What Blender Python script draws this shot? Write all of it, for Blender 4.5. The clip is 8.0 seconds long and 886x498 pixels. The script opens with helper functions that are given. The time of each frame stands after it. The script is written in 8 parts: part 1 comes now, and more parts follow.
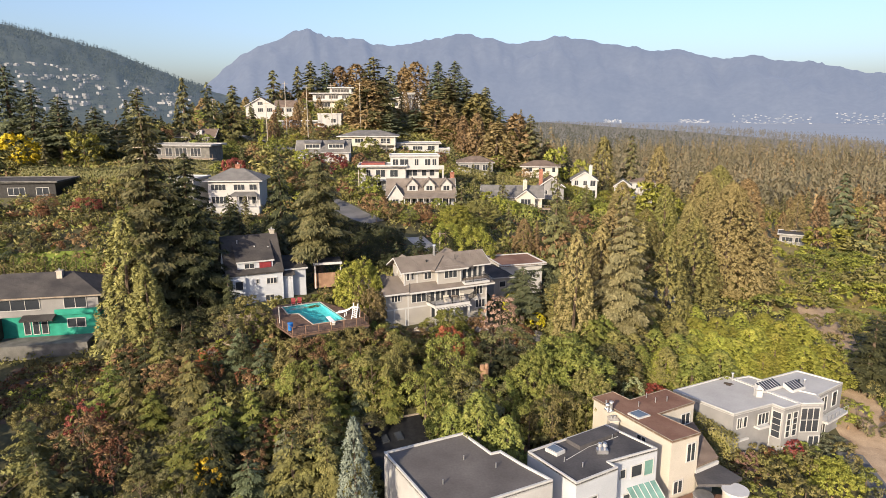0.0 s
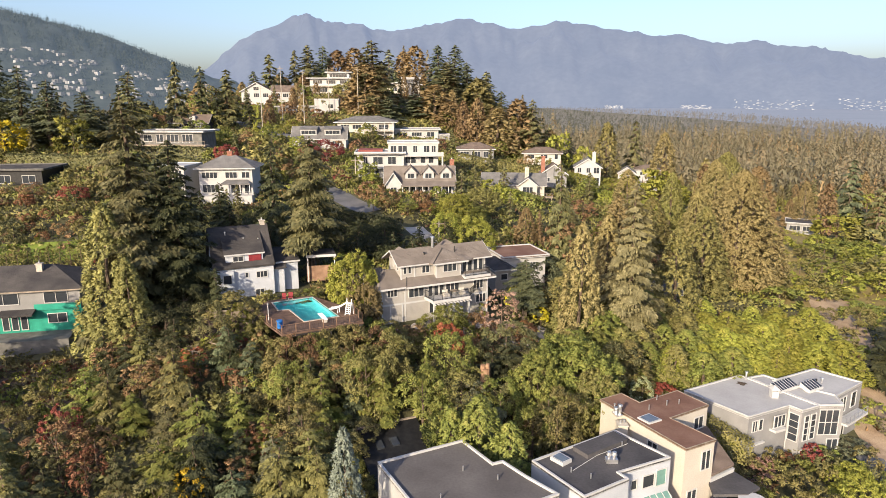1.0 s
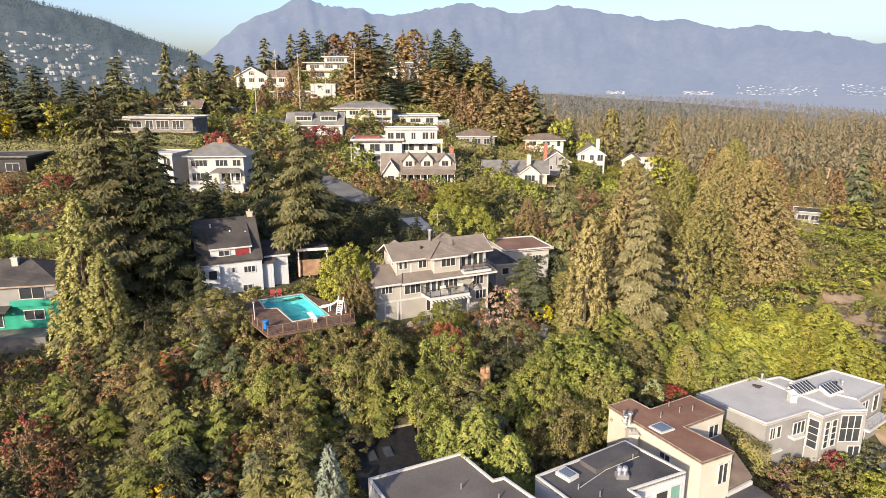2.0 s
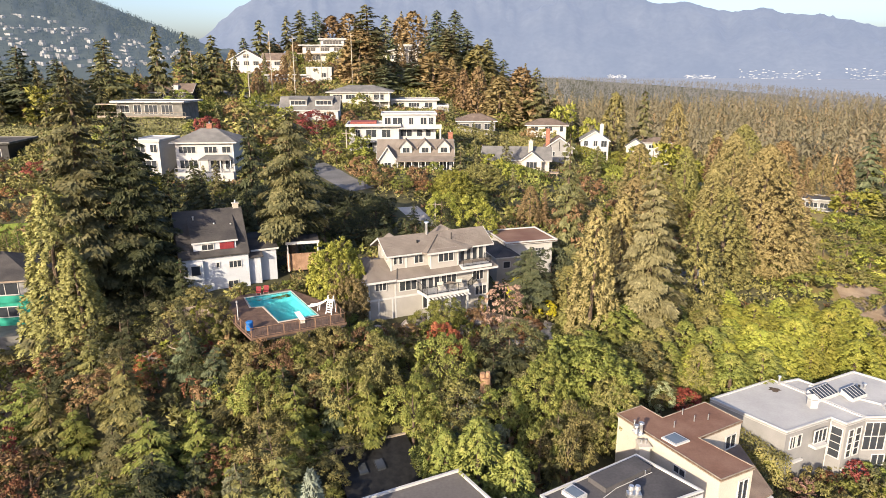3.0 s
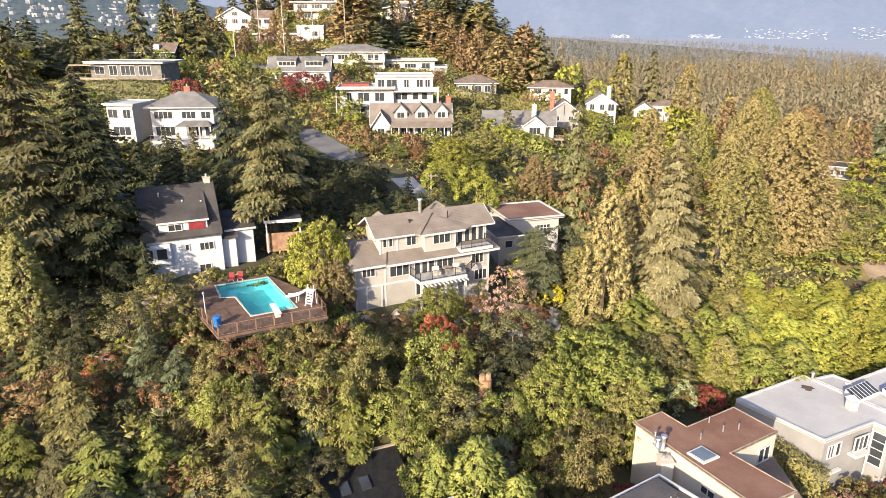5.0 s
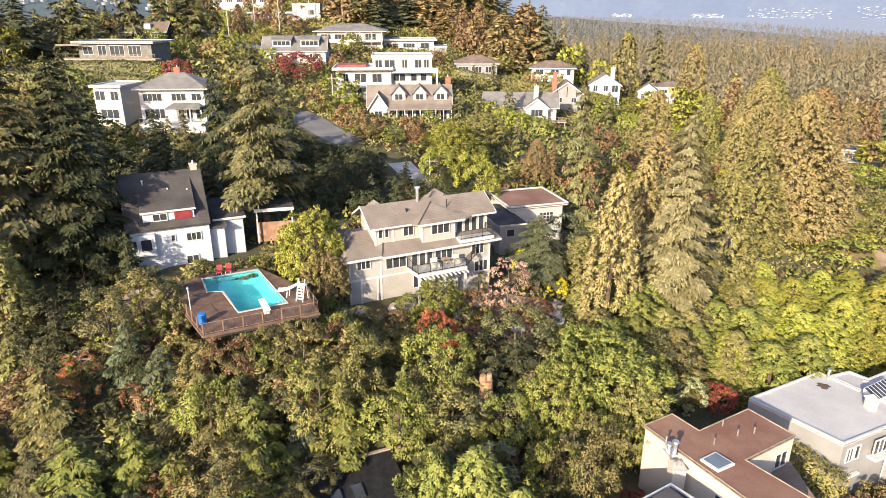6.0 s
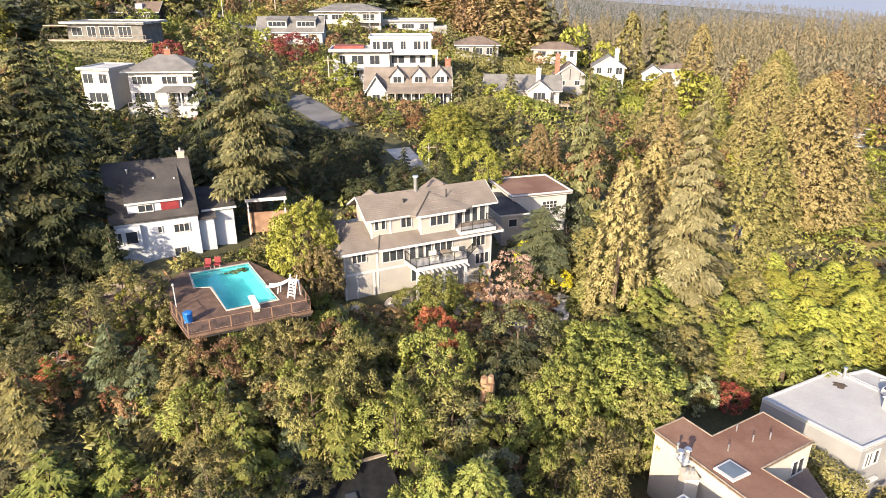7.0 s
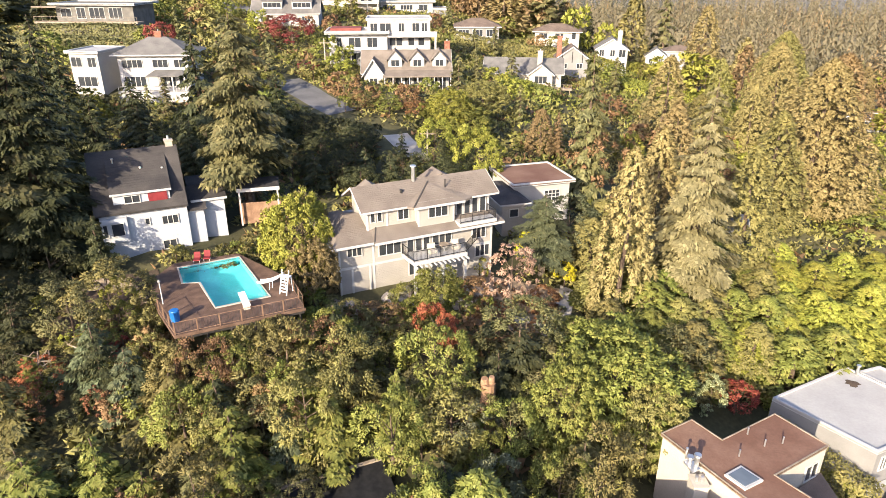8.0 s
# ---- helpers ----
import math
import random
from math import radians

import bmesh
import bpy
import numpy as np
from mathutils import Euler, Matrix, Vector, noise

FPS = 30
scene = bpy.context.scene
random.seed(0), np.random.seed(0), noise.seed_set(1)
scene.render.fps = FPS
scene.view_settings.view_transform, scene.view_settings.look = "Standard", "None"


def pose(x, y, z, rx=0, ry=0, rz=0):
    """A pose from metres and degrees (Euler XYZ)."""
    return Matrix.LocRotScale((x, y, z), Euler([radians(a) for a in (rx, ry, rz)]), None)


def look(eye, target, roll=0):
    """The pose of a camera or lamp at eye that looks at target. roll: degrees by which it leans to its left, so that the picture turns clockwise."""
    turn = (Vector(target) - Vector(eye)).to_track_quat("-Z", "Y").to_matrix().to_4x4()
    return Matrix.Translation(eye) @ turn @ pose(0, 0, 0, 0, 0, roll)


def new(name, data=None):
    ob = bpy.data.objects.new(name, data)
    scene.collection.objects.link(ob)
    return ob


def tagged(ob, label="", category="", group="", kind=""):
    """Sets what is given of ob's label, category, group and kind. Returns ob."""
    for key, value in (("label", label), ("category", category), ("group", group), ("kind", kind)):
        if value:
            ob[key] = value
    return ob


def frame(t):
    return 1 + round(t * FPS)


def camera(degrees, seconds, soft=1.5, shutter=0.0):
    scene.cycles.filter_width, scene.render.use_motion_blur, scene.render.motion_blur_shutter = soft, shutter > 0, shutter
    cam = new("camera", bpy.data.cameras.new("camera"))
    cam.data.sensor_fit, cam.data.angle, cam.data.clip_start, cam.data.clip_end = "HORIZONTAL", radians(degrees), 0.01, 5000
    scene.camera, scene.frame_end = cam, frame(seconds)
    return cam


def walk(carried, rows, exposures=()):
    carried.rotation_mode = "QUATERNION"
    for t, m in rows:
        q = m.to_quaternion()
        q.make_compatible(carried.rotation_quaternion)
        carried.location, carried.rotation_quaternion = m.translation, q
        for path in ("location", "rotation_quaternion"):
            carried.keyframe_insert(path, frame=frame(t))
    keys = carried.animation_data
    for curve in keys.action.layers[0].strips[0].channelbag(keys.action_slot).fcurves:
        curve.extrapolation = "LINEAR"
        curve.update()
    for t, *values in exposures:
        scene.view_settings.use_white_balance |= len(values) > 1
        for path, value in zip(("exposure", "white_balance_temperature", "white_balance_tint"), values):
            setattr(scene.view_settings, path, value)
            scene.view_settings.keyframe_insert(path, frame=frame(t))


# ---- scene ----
cam = camera(68.3, 8.0, soft=0.6)
METRES, EYE, TILT, LEAN, TURN = 34.0, 32.0, -12.0, 0.0, 0.0
ROWS = [
    (0.0, 0.0, 0.0, 0.0, 0.0, 0.0, -0.0),
    (0.5, 0.003, 0.0693, 0.0107, 0.01, -0.6, 0.01),
    (1.0, 0.0066, 0.1419, 0.0227, 0.03, -1.18, -0.0),
    (1.5, 0.0112, 0.2168, 0.0353, 0.05, -1.77, -0.02),
    (3.0, 0.0263, 0.4485, 0.0757, 0.09, -3.71, -0.05),
    (3.5, 0.0304, 0.5214, 0.0872, 0.08, -4.46, -0.04),
    (4.0, 0.0338, 0.5877, 0.0975, 0.06, -5.29, -0.05),
    (4.5, 0.0372, 0.6493, 0.1077, 0.06, -6.13, -0.05),
    (6.0, 0.044, 0.813, 0.1332, 0.06, -8.58, -0.04),
    (6.5, 0.0455, 0.8621, 0.1405, 0.08, -9.37, -0.03),
    (7.0, 0.0462, 0.9082, 0.1489, 0.07, -10.12, -0.05),
    (7.5, 0.0476, 0.9489, 0.1572, 0.06, -10.88, -0.05),
    (8.0, 0.0487, 0.9852, 0.1634, 0.04, -11.61, -0.05),
]
walk(cam, [(t, pose(0, 0, EYE, TILT, LEAN, TURN) @ pose(METRES * x, METRES * y, METRES * z, 90 + pitch, roll, yaw)) for t, x, y, z, yaw, pitch, roll in ROWS],
     exposures=[(0.0, 0.80), (1.5, 0.99), (3.0, 1.14), (4.5, 1.31), (6.0, 1.42), (8.0, 1.48)])

# ---- world, sun ----
SUN_AZ, SUN_EL = 208.0, 21.0      # compass turn from +y clockwise, elevation
world = bpy.data.worlds.new("sky")
scene.world = world
world.use_nodes = True
wn = world.node_tree
sky = wn.nodes.new("ShaderNodeTexSky")
sky.sky_type, sky.sun_disc = "NISHITA", False
sky.sun_elevation, sky.sun_rotation = radians(SUN_EL), radians(SUN_AZ)
sky.air_density, sky.dust_density, sky.ozone_density = 1.0, 2.6, 4.0
haze = wn.nodes.new("ShaderNodeMix")
haze.data_type, haze.blend_type = "RGBA", "MULTIPLY"
haze.inputs["Factor"].default_value = 1.0
haze.inputs["B"].default_value = (1.10, 0.985, 1.0, 1)
wn.links.new(sky.outputs[0], haze.inputs["A"])
wn.links.new(haze.outputs["Result"], wn.nodes["Background"].inputs[0])
wn.nodes["Background"].inputs[1].default_value = 0.14
sun_data = bpy.data.lights.new("sun", "SUN")
sun_data.energy, sun_data.angle, sun_data.color = 4.55, radians(0.6), (1.0, 0.84, 0.62)
sun = new("sun", sun_data)
az, el = radians(SUN_AZ), radians(SUN_EL)
sun.matrix_world = look((math.sin(az) * math.cos(el) * 300, math.cos(az) * math.cos(el) * 300, math.sin(el) * 300), (0, 0, 0))


# ---- materials ----
def surface(name, c1, c2, rough=0.8, scale=0.6, fine=9.0, bump=0.25, metal=0.0, lines=0.0, vary=0.12, axis=2):
    """Two-scale procedural surface: broad stains between c1 and c2, fine grain, optional courses (lines per metre along axis)."""
    m = bpy.data.materials.new(name)
    m.use_nodes = True
    nt = m.node_tree
    n, link = nt.nodes, nt.links.new
    b = n["Principled BSDF"]
    tc = n.new("ShaderNodeTexCoord")
    broad, grain = n.new("ShaderNodeTexNoise"), n.new("ShaderNodeTexNoise")
    broad.inputs["Scale"].default_value, broad.inputs["Detail"].default_value = scale, 6
    grain.inputs["Scale"].default_value, grain.inputs["Detail"].default_value = fine, 3
    link(tc.outputs["Object"], broad.inputs["Vector"])
    link(tc.outputs["Object"], grain.inputs["Vector"])
    ramp = n.new("ShaderNodeValToRGB")
    ramp.color_ramp.elements[0].position, ramp.color_ramp.elements[1].position = 0.35, 0.68
    ramp.color_ramp.elements[0].color, ramp.color_ramp.elements[1].color = (*c1, 1), (*c2, 1)
    link(broad.outputs["Fac"], ramp.inputs["Fac"])
    hsv = n.new("ShaderNodeHueSaturation")
    val = n.new("ShaderNodeMapRange")
    val.inputs["To Min"].default_value, val.inputs["To Max"].default_value = 1 - 2 * vary, 1 + 2 * vary
    link(grain.outputs["Fac"], val.inputs["Value"])
    link(val.outputs[0], hsv.inputs["Value"])
    link(ramp.outputs["Color"], hsv.inputs["Color"])
    link(hsv.outputs["Color"], b.inputs["Base Color"])
    b.inputs["Roughness"].default_value, b.inputs["Metallic"].default_value = rough, metal
    b.inputs["Specular IOR Level"].default_value = 0.3
    bp = n.new("ShaderNodeBump")
    bp.inputs["Strength"].default_value, bp.inputs["Distance"].default_value = bump, 0.05
    height = grain.outputs["Fac"]
    if lines:
        sep, mul, fr = n.new("ShaderNodeSeparateXYZ"), n.new("ShaderNodeMath"), n.new("ShaderNodeMath")
        mul.operation, fr.operation = "MULTIPLY", "FRACT"
        mul.inputs[1].default_value = lines
        link(tc.outputs["Object"], sep.inputs[0])
        link(sep.outputs[axis], mul.inputs[0])
        link(mul.outputs[0], fr.inputs[0])
        add = n.new("ShaderNodeMath")
        add.operation = "ADD"
        link(fr.outputs[0], add.inputs[0])
        link(grain.outputs["Fac"], add.inputs[1])
        height = add.outputs[0]
    link(height, bp.inputs["Height"])
    link(bp.outputs[0], b.inputs["Normal"])
    return m


def leafy(name, c1, c2, c3, rough=0.65, glow_through=0.15, objvar=0.16, own=0.3, patches=0.8):
    """Foliage: every sprig takes its own tone between three, every plant its own value and hue."""
    m = bpy.data.materials.new(name)
    m.use_nodes = True
    nt = m.node_tree
    n, link = nt.nodes, nt.links.new
    b = n["Principled BSDF"]
    geo, info = n.new("ShaderNodeNewGeometry"), n.new("ShaderNodeObjectInfo")
    tc, patch = n.new("ShaderNodeTexCoord"), n.new("ShaderNodeTexNoise")
    patch.inputs["Scale"].default_value, patch.inputs["Detail"].default_value = patches, 3
    link(tc.outputs["Object"], patch.inputs["Vector"])
    mix = n.new("ShaderNodeMath")
    mix.operation = "MULTIPLY_ADD"
    mix.inputs[1].default_value, mix.inputs[2].default_value = own, 0.05 - own / 2
    link(geo.outputs["Random Per Island"], mix.inputs[0])
    half = n.new("ShaderNodeMath")
    half.operation = "MULTIPLY_ADD"
    half.inputs[1].default_value = 0.9
    link(patch.outputs["Fac"], half.inputs[0])
    link(mix.outputs[0], half.inputs[2])
    ramp = n.new("ShaderNodeValToRGB")
    e = ramp.color_ramp.elements
    e[0].position, e[1].position = 0.12, 0.88
    e[0].color, e[1].color = (*c1, 1), (*c3, 1)
    e.new(0.5).color = (*c2, 1)
    link(half.outputs[0], ramp.inputs["Fac"])
    hsv = n.new("ShaderNodeHueSaturation")
    v, h = n.new("ShaderNodeMapRange"), n.new("ShaderNodeMapRange")
    v.inputs["To Min"].default_value, v.inputs["To Max"].default_value = 1.06 - objvar, 1.06 + objvar * 1.3
    h.inputs["To Min"].default_value, h.inputs["To Max"].default_value = 0.485, 0.512
    link(info.outputs["Random"], v.inputs["Value"])
    link(info.outputs["Random"], h.inputs["Value"])
    link(v.outputs[0], hsv.inputs["Value"])
    link(h.outputs[0], hsv.inputs["Hue"])
    link(ramp.outputs["Color"], hsv.inputs["Color"])
    link(hsv.outputs["Color"], b.inputs["Base Color"])
    b.inputs["Roughness"].default_value = rough
    b.inputs["Specular IOR Level"].default_value = 0.25
    tr, ms = n.new("ShaderNodeBsdfTranslucent"), n.new("ShaderNodeMixShader")
    ms.inputs[0].default_value = glow_through
    link(hsv.outputs["Color"], tr.inputs["Color"])
    link(b.outputs[0], ms.inputs[1])
    link(tr.outputs[0], ms.inputs[2])
    link(ms.outputs[0], n["Material Output"].inputs["Surface"])
    return m


def glassy(name, tint, rough=0.05):
    m = bpy.data.materials.new(name)
    m.use_nodes = True
    nt = m.node_tree
    b = nt.nodes["Principled BSDF"]
    no, tc = nt.nodes.new("ShaderNodeTexNoise"), nt.nodes.new("ShaderNodeTexCoord")
    no.inputs["Scale"].default_value = 0.7
    mx = nt.nodes.new("ShaderNodeValToRGB")
    mx.color_ramp.elements[0].color = (*[c * 0.5 for c in tint], 1)
    mx.color_ramp.elements[1].color = (*[min(1, c * 1.8) for c in tint], 1)
    nt.links.new(tc.outputs["Object"], no.inputs["Vector"])
    nt.links.new(no.outputs["Fac"], mx.inputs["Fac"])
    nt.links.new(mx.outputs["Color"], b.inputs["Base Color"])
    b.inputs["Roughness"].default_value, b.inputs["Specular IOR Level"].default_value = rough, 0.6
    return m


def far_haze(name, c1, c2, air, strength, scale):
    """Distant backdrop: dim slopes plus kilometres of scattered air light, painted on as emission."""
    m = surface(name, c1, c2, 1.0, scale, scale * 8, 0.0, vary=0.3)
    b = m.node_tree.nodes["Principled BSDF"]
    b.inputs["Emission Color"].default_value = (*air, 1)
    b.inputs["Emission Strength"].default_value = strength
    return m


M_WHITE = surface("white_stucco", (0.34, 0.334, 0.322), (0.40, 0.392, 0.378), 0.85, 0.5, 6, 0.15, vary=0.04)
M_TRIM = surface("white_trim_paint", (0.40, 0.395, 0.382), (0.46, 0.455, 0.44), 0.6, 1.0, 20, 0.05, vary=0.03)
M_SIDING = surface("beige_grey_siding", (0.31, 0.293, 0.265), (0.36, 0.34, 0.308), 0.75, 0.4, 12, 0.5, lines=5.5, vary=0.05)
M_CREAM = surface("cream_stucco", (0.40, 0.366, 0.31), (0.46, 0.42, 0.357), 0.85, 0.35, 8, 0.2, vary=0.06)
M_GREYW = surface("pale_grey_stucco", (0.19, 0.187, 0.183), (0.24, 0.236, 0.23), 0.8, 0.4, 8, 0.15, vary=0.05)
M_BLUEW = surface("white_board_wall", (0.40, 0.42, 0.45), (0.46, 0.48, 0.51), 0.75, 0.4, 8, 0.4, lines=5.0, vary=0.04)
M_TEAL = surface("teal_painted_boards", (0.015, 0.20, 0.14), (0.03, 0.30, 0.21), 0.6, 0.6, 10, 0.4, lines=5.0, vary=0.08)
M_DARKW = surface("dark_stained_wall", (0.026, 0.024, 0.023), (0.05, 0.045, 0.042), 0.7, 0.5, 8, 0.3, lines=4.0, vary=0.08)
M_GREYT = surface("silvered_timber", (0.10, 0.098, 0.09), (0.165, 0.16, 0.148), 0.8, 0.8, 10, 0.4, lines=5.0, vary=0.08)
M_WOOD = surface("weathered_deck_wood", (0.16, 0.095, 0.06), (0.27, 0.17, 0.11), 0.8, 1.2, 25, 0.5, lines=6.5, vary=0.12, axis=0)
M_DECK = surface("aged_brown_decking", (0.085, 0.052, 0.037), (0.145, 0.092, 0.066), 0.75, 1.2, 25, 0.5, lines=6.5, vary=0.15, axis=0)
# brown earth, darkened to hold the shade of yard and bank too
M_EARTH = surface("dark_earth_and_shade", (0.06, 0.045, 0.032), (0.115, 0.08, 0.055), 0.95, 0.5, 6, 0.8, vary=0.25)
M_DEADW = surface("bleached_dead_wood", (0.20, 0.155, 0.115), (0.32, 0.26, 0.20), 0.85, 2.0, 20, 0.4, vary=0.1)
M_WOODW = surface("grey_brown_timber", (0.20, 0.16, 0.12), (0.32, 0.27, 0.21), 0.8, 1.5, 20, 0.3, vary=0.1)
M_ROOF_TAN = surface("taupe_shingles", (0.145, 0.122, 0.103), (0.195, 0.167, 0.142), 0.9, 0.5, 22, 0.9, lines=4.5, vary=0.14, axis=1)
M_ROOF_DK = surface("charcoal_shingles", (0.035, 0.033, 0.034), (0.075, 0.068, 0.064), 0.9, 0.4, 18, 0.8, lines=4.0, vary=0.16, axis=1)
M_ROOF_GREY = surface("grey_shingles", (0.11, 0.107, 0.104), (0.17, 0.164, 0.156), 0.9, 0.5, 18, 0.8, lines=4.0, vary=0.12, axis=1)
M_ROOF_BRN = surface("brown_shingles", (0.11, 0.083, 0.067), (0.17, 0.13, 0.105), 0.9, 0.5, 18, 0.8, lines=4.0, vary=0.14, axis=1)
M_TORCH = surface("charcoal_membrane", (0.045, 0.043, 0.045), (0.085, 0.08, 0.08), 0.85, 0.25, 4, 0.3, vary=0.12)
M_TORCHG = surface("grey_brown_membrane", (0.085, 0.076, 0.071), (0.13, 0.118, 0.11), 0.85, 0.25, 4, 0.3, vary=0.1)
M_TORCHB = surface("brown_membrane", (0.145, 0.075, 0.05), (0.21, 0.125, 0.088), 0.85, 0.3, 5, 0.3, vary=0.1)
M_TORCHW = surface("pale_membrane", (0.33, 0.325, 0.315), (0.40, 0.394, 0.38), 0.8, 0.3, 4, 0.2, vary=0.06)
M_METAL = surface("galvanised_metal", (0.45, 0.45, 0.45), (0.6, 0.6, 0.6), 0.35, 2, 30, 0.05, metal=0.8, vary=0.05)
M_BLACK = surface("black_metal_and_shade", (0.015, 0.015, 0.016), (0.03, 0.03, 0.03), 0.45, 2, 30, 0.05, metal=0.3, vary=0.05)
M_BRICK = surface("red_brown_brick", (0.22, 0.09, 0.06), (0.33, 0.16, 0.11), 0.85, 3, 18, 0.6, lines=12, vary=0.15)
M_STONE = surface("pale_rock", (0.33, 0.29, 0.24), (0.46, 0.41, 0.35), 0.9, 1.5, 8, 0.9, vary=0.15)
M_ASPHALT = surface("worn_asphalt", (0.10, 0.10, 0.103), (0.16, 0.158, 0.16), 0.9, 0.25, 10, 0.3, vary=0.12)
M_PAVE = surface("pale_concrete", (0.34, 0.31, 0.27), (0.46, 0.43, 0.38), 0.9, 0.4, 8, 0.3, vary=0.1)
M_DIRT = surface("dry_earth", (0.27, 0.19, 0.12), (0.40, 0.30, 0.20), 0.95, 0.4, 6, 0.8, vary=0.2)
M_GROUND = surface("leaf_litter_ground", (0.05, 0.05, 0.024), (0.11, 0.10, 0.048), 0.95, 0.16, 2.5, 1.0, vary=0.22)
M_LAWN = surface("mown_lawn", (0.09, 0.14, 0.02), (0.18, 0.22, 0.035), 0.95, 0.2, 5, 0.6, vary=0.18)
M_DRYGRASS = surface("dry_golden_grass", (0.20, 0.15, 0.05), (0.30, 0.23, 0.08), 0.95, 0.12, 3, 0.7, vary=0.2)
M_GLASS = glassy("window_glass", (0.03, 0.034, 0.04))
M_SKYGLASS = glassy("skylight_glass", (0.10, 0.12, 0.14))
M_GREENGLASS = glassy("greenish_glass", (0.12, 0.22, 0.19))
M_CURTAIN = surface("pale_curtain", (0.45, 0.42, 0.36), (0.6, 0.56, 0.48), 0.8, 2, 15, 0.2)
M_RED = surface("red_cushion", (0.15, 0.018, 0.022), (0.22, 0.03, 0.034), 0.7, 2, 15, 0.2)
M_BLUE = surface("blue_plastic", (0.01, 0.10, 0.33), (0.02, 0.15, 0.42), 0.4, 2, 15, 0.1)
M_PLASTIC = surface("white_plastic", (0.78, 0.78, 0.78), (0.85, 0.85, 0.85), 0.35, 2, 15, 0.05, vary=0.02)
M_TERRA = surface("red_oxide_roof", (0.16, 0.045, 0.038), (0.23, 0.075, 0.06), 0.8, 1, 12, 0.3)
M_BARK = surface("fissured_bark", (0.07, 0.05, 0.035), (0.15, 0.11, 0.08), 0.95, 2.5, 14, 1.0, vary=0.25)
M_PALEBARK = surface("bleached_bark", (0.30, 0.27, 0.22), (0.42, 0.38, 0.32), 0.9, 2.5, 14, 0.8, vary=0.2)
M_POOL = surface("turquoise_pool_plaster", (0.09, 0.50, 0.56), (0.13, 0.58, 0.63), 0.6, 0.5, 4, 0.1, vary=0.05)

L_FIR = leafy("fir_needles", (0.060, 0.066, 0.031), (0.130, 0.127, 0.054), (0.225, 0.198, 0.084))
# dark fir green, also used as painted shade on growth behind the houses
L_FIRDK_SHADE = leafy("dark_fir_and_shade_needles", (0.024, 0.030, 0.016), (0.053, 0.059, 0.026), (0.103, 0.103, 0.044))
L_GOLD = leafy("golden_conifer", (0.140, 0.118, 0.050), (0.246, 0.206, 0.086), (0.325, 0.264, 0.116))
L_RUST = leafy("rusty_conifer", (0.128, 0.090, 0.044), (0.210, 0.150, 0.072), (0.292, 0.215, 0.102))
L_GREEN = leafy("fresh_green_leaves", (0.078, 0.096, 0.026), (0.164, 0.182, 0.042), (0.285, 0.258, 0.075))
L_BRIGHT = leafy("bright_yellow_green_leaves", (0.122, 0.142, 0.026), (0.225, 0.232, 0.042), (0.330, 0.300, 0.068))
L_OLIVE = leafy("olive_leaves", (0.088, 0.084, 0.039), (0.182, 0.169, 0.057), (0.300, 0.258, 0.094))
L_GREYG = leafy("grey_green_leaves", (0.083, 0.093, 0.054), (0.158, 0.168, 0.098), (0.255, 0.262, 0.158))
L_BLUE = leafy("blue_spruce_needles", (0.084, 0.105, 0.081), (0.161, 0.189, 0.147), (0.252, 0.280, 0.217))
L_YELLOW = leafy("yellow_autumn_leaves", (0.228, 0.150, 0.010), (0.396, 0.288, 0.017), (0.504, 0.396, 0.036))
L_RED = leafy("red_maple_leaves", (0.11, 0.024, 0.022), (0.20, 0.05, 0.042), (0.28, 0.10, 0.072))
L_ORANGE = leafy("russet_leaves", (0.13, 0.075, 0.035), (0.21, 0.13, 0.065), (0.29, 0.195, 0.105))
L_SCARLET = leafy("scarlet_maple_leaves", (0.14, 0.036, 0.020), (0.27, 0.075, 0.042), (0.38, 0.16, 0.085))
L_REDBR = leafy("russet_brown_leaves", (0.10, 0.045, 0.022), (0.19, 0.09, 0.045), (0.28, 0.15, 0.075))
L_CREAMFL = leafy("cream_flowering_shrub", (0.10, 0.12, 0.05), (0.30, 0.32, 0.16), (0.62, 0.62, 0.42))
L_LEMON = leafy("lemon_yellow_leaves", (0.30, 0.26, 0.014), (0.48, 0.43, 0.025), (0.60, 0.54, 0.05))
L_SILV = leafy("silvery_olive_needles", (0.105, 0.098, 0.048), (0.205, 0.186, 0.090), (0.30, 0.265, 0.135))
L_PINE = leafy("dark_pine_needles", (0.048, 0.060, 0.034), (0.102, 0.120, 0.062), (0.18, 0.188, 0.096))
L_PINK = leafy("dusty_pink_leaves", (0.160, 0.092, 0.066), (0.272, 0.172, 0.132), (0.37, 0.258, 0.20))


# ---- mesh helpers ----
def link_mesh(name, me, mat, parent=None, label="", m=None):
    if not me.materials:
        me.materials.append(mat)
    ob = new(name, me)
    if me.materials[0] is not mat:
        ob.material_slots[0].link = "OBJECT"
        ob.material_slots[0].material = mat
    if parent is not None:
        ob.parent = parent
    if m is not None:
        ob.matrix_basis = m
    if label:
        ob["label"] = label
    return ob


def part(name, bm, mat, parent=None, label="", m=None):
    me = bpy.data.meshes.new(name)
    bmesh.ops.recalc_face_normals(bm, faces=bm.faces)
    bm.to_mesh(me)
    bm.free()
    return link_mesh(name, me, mat, parent, label, m)


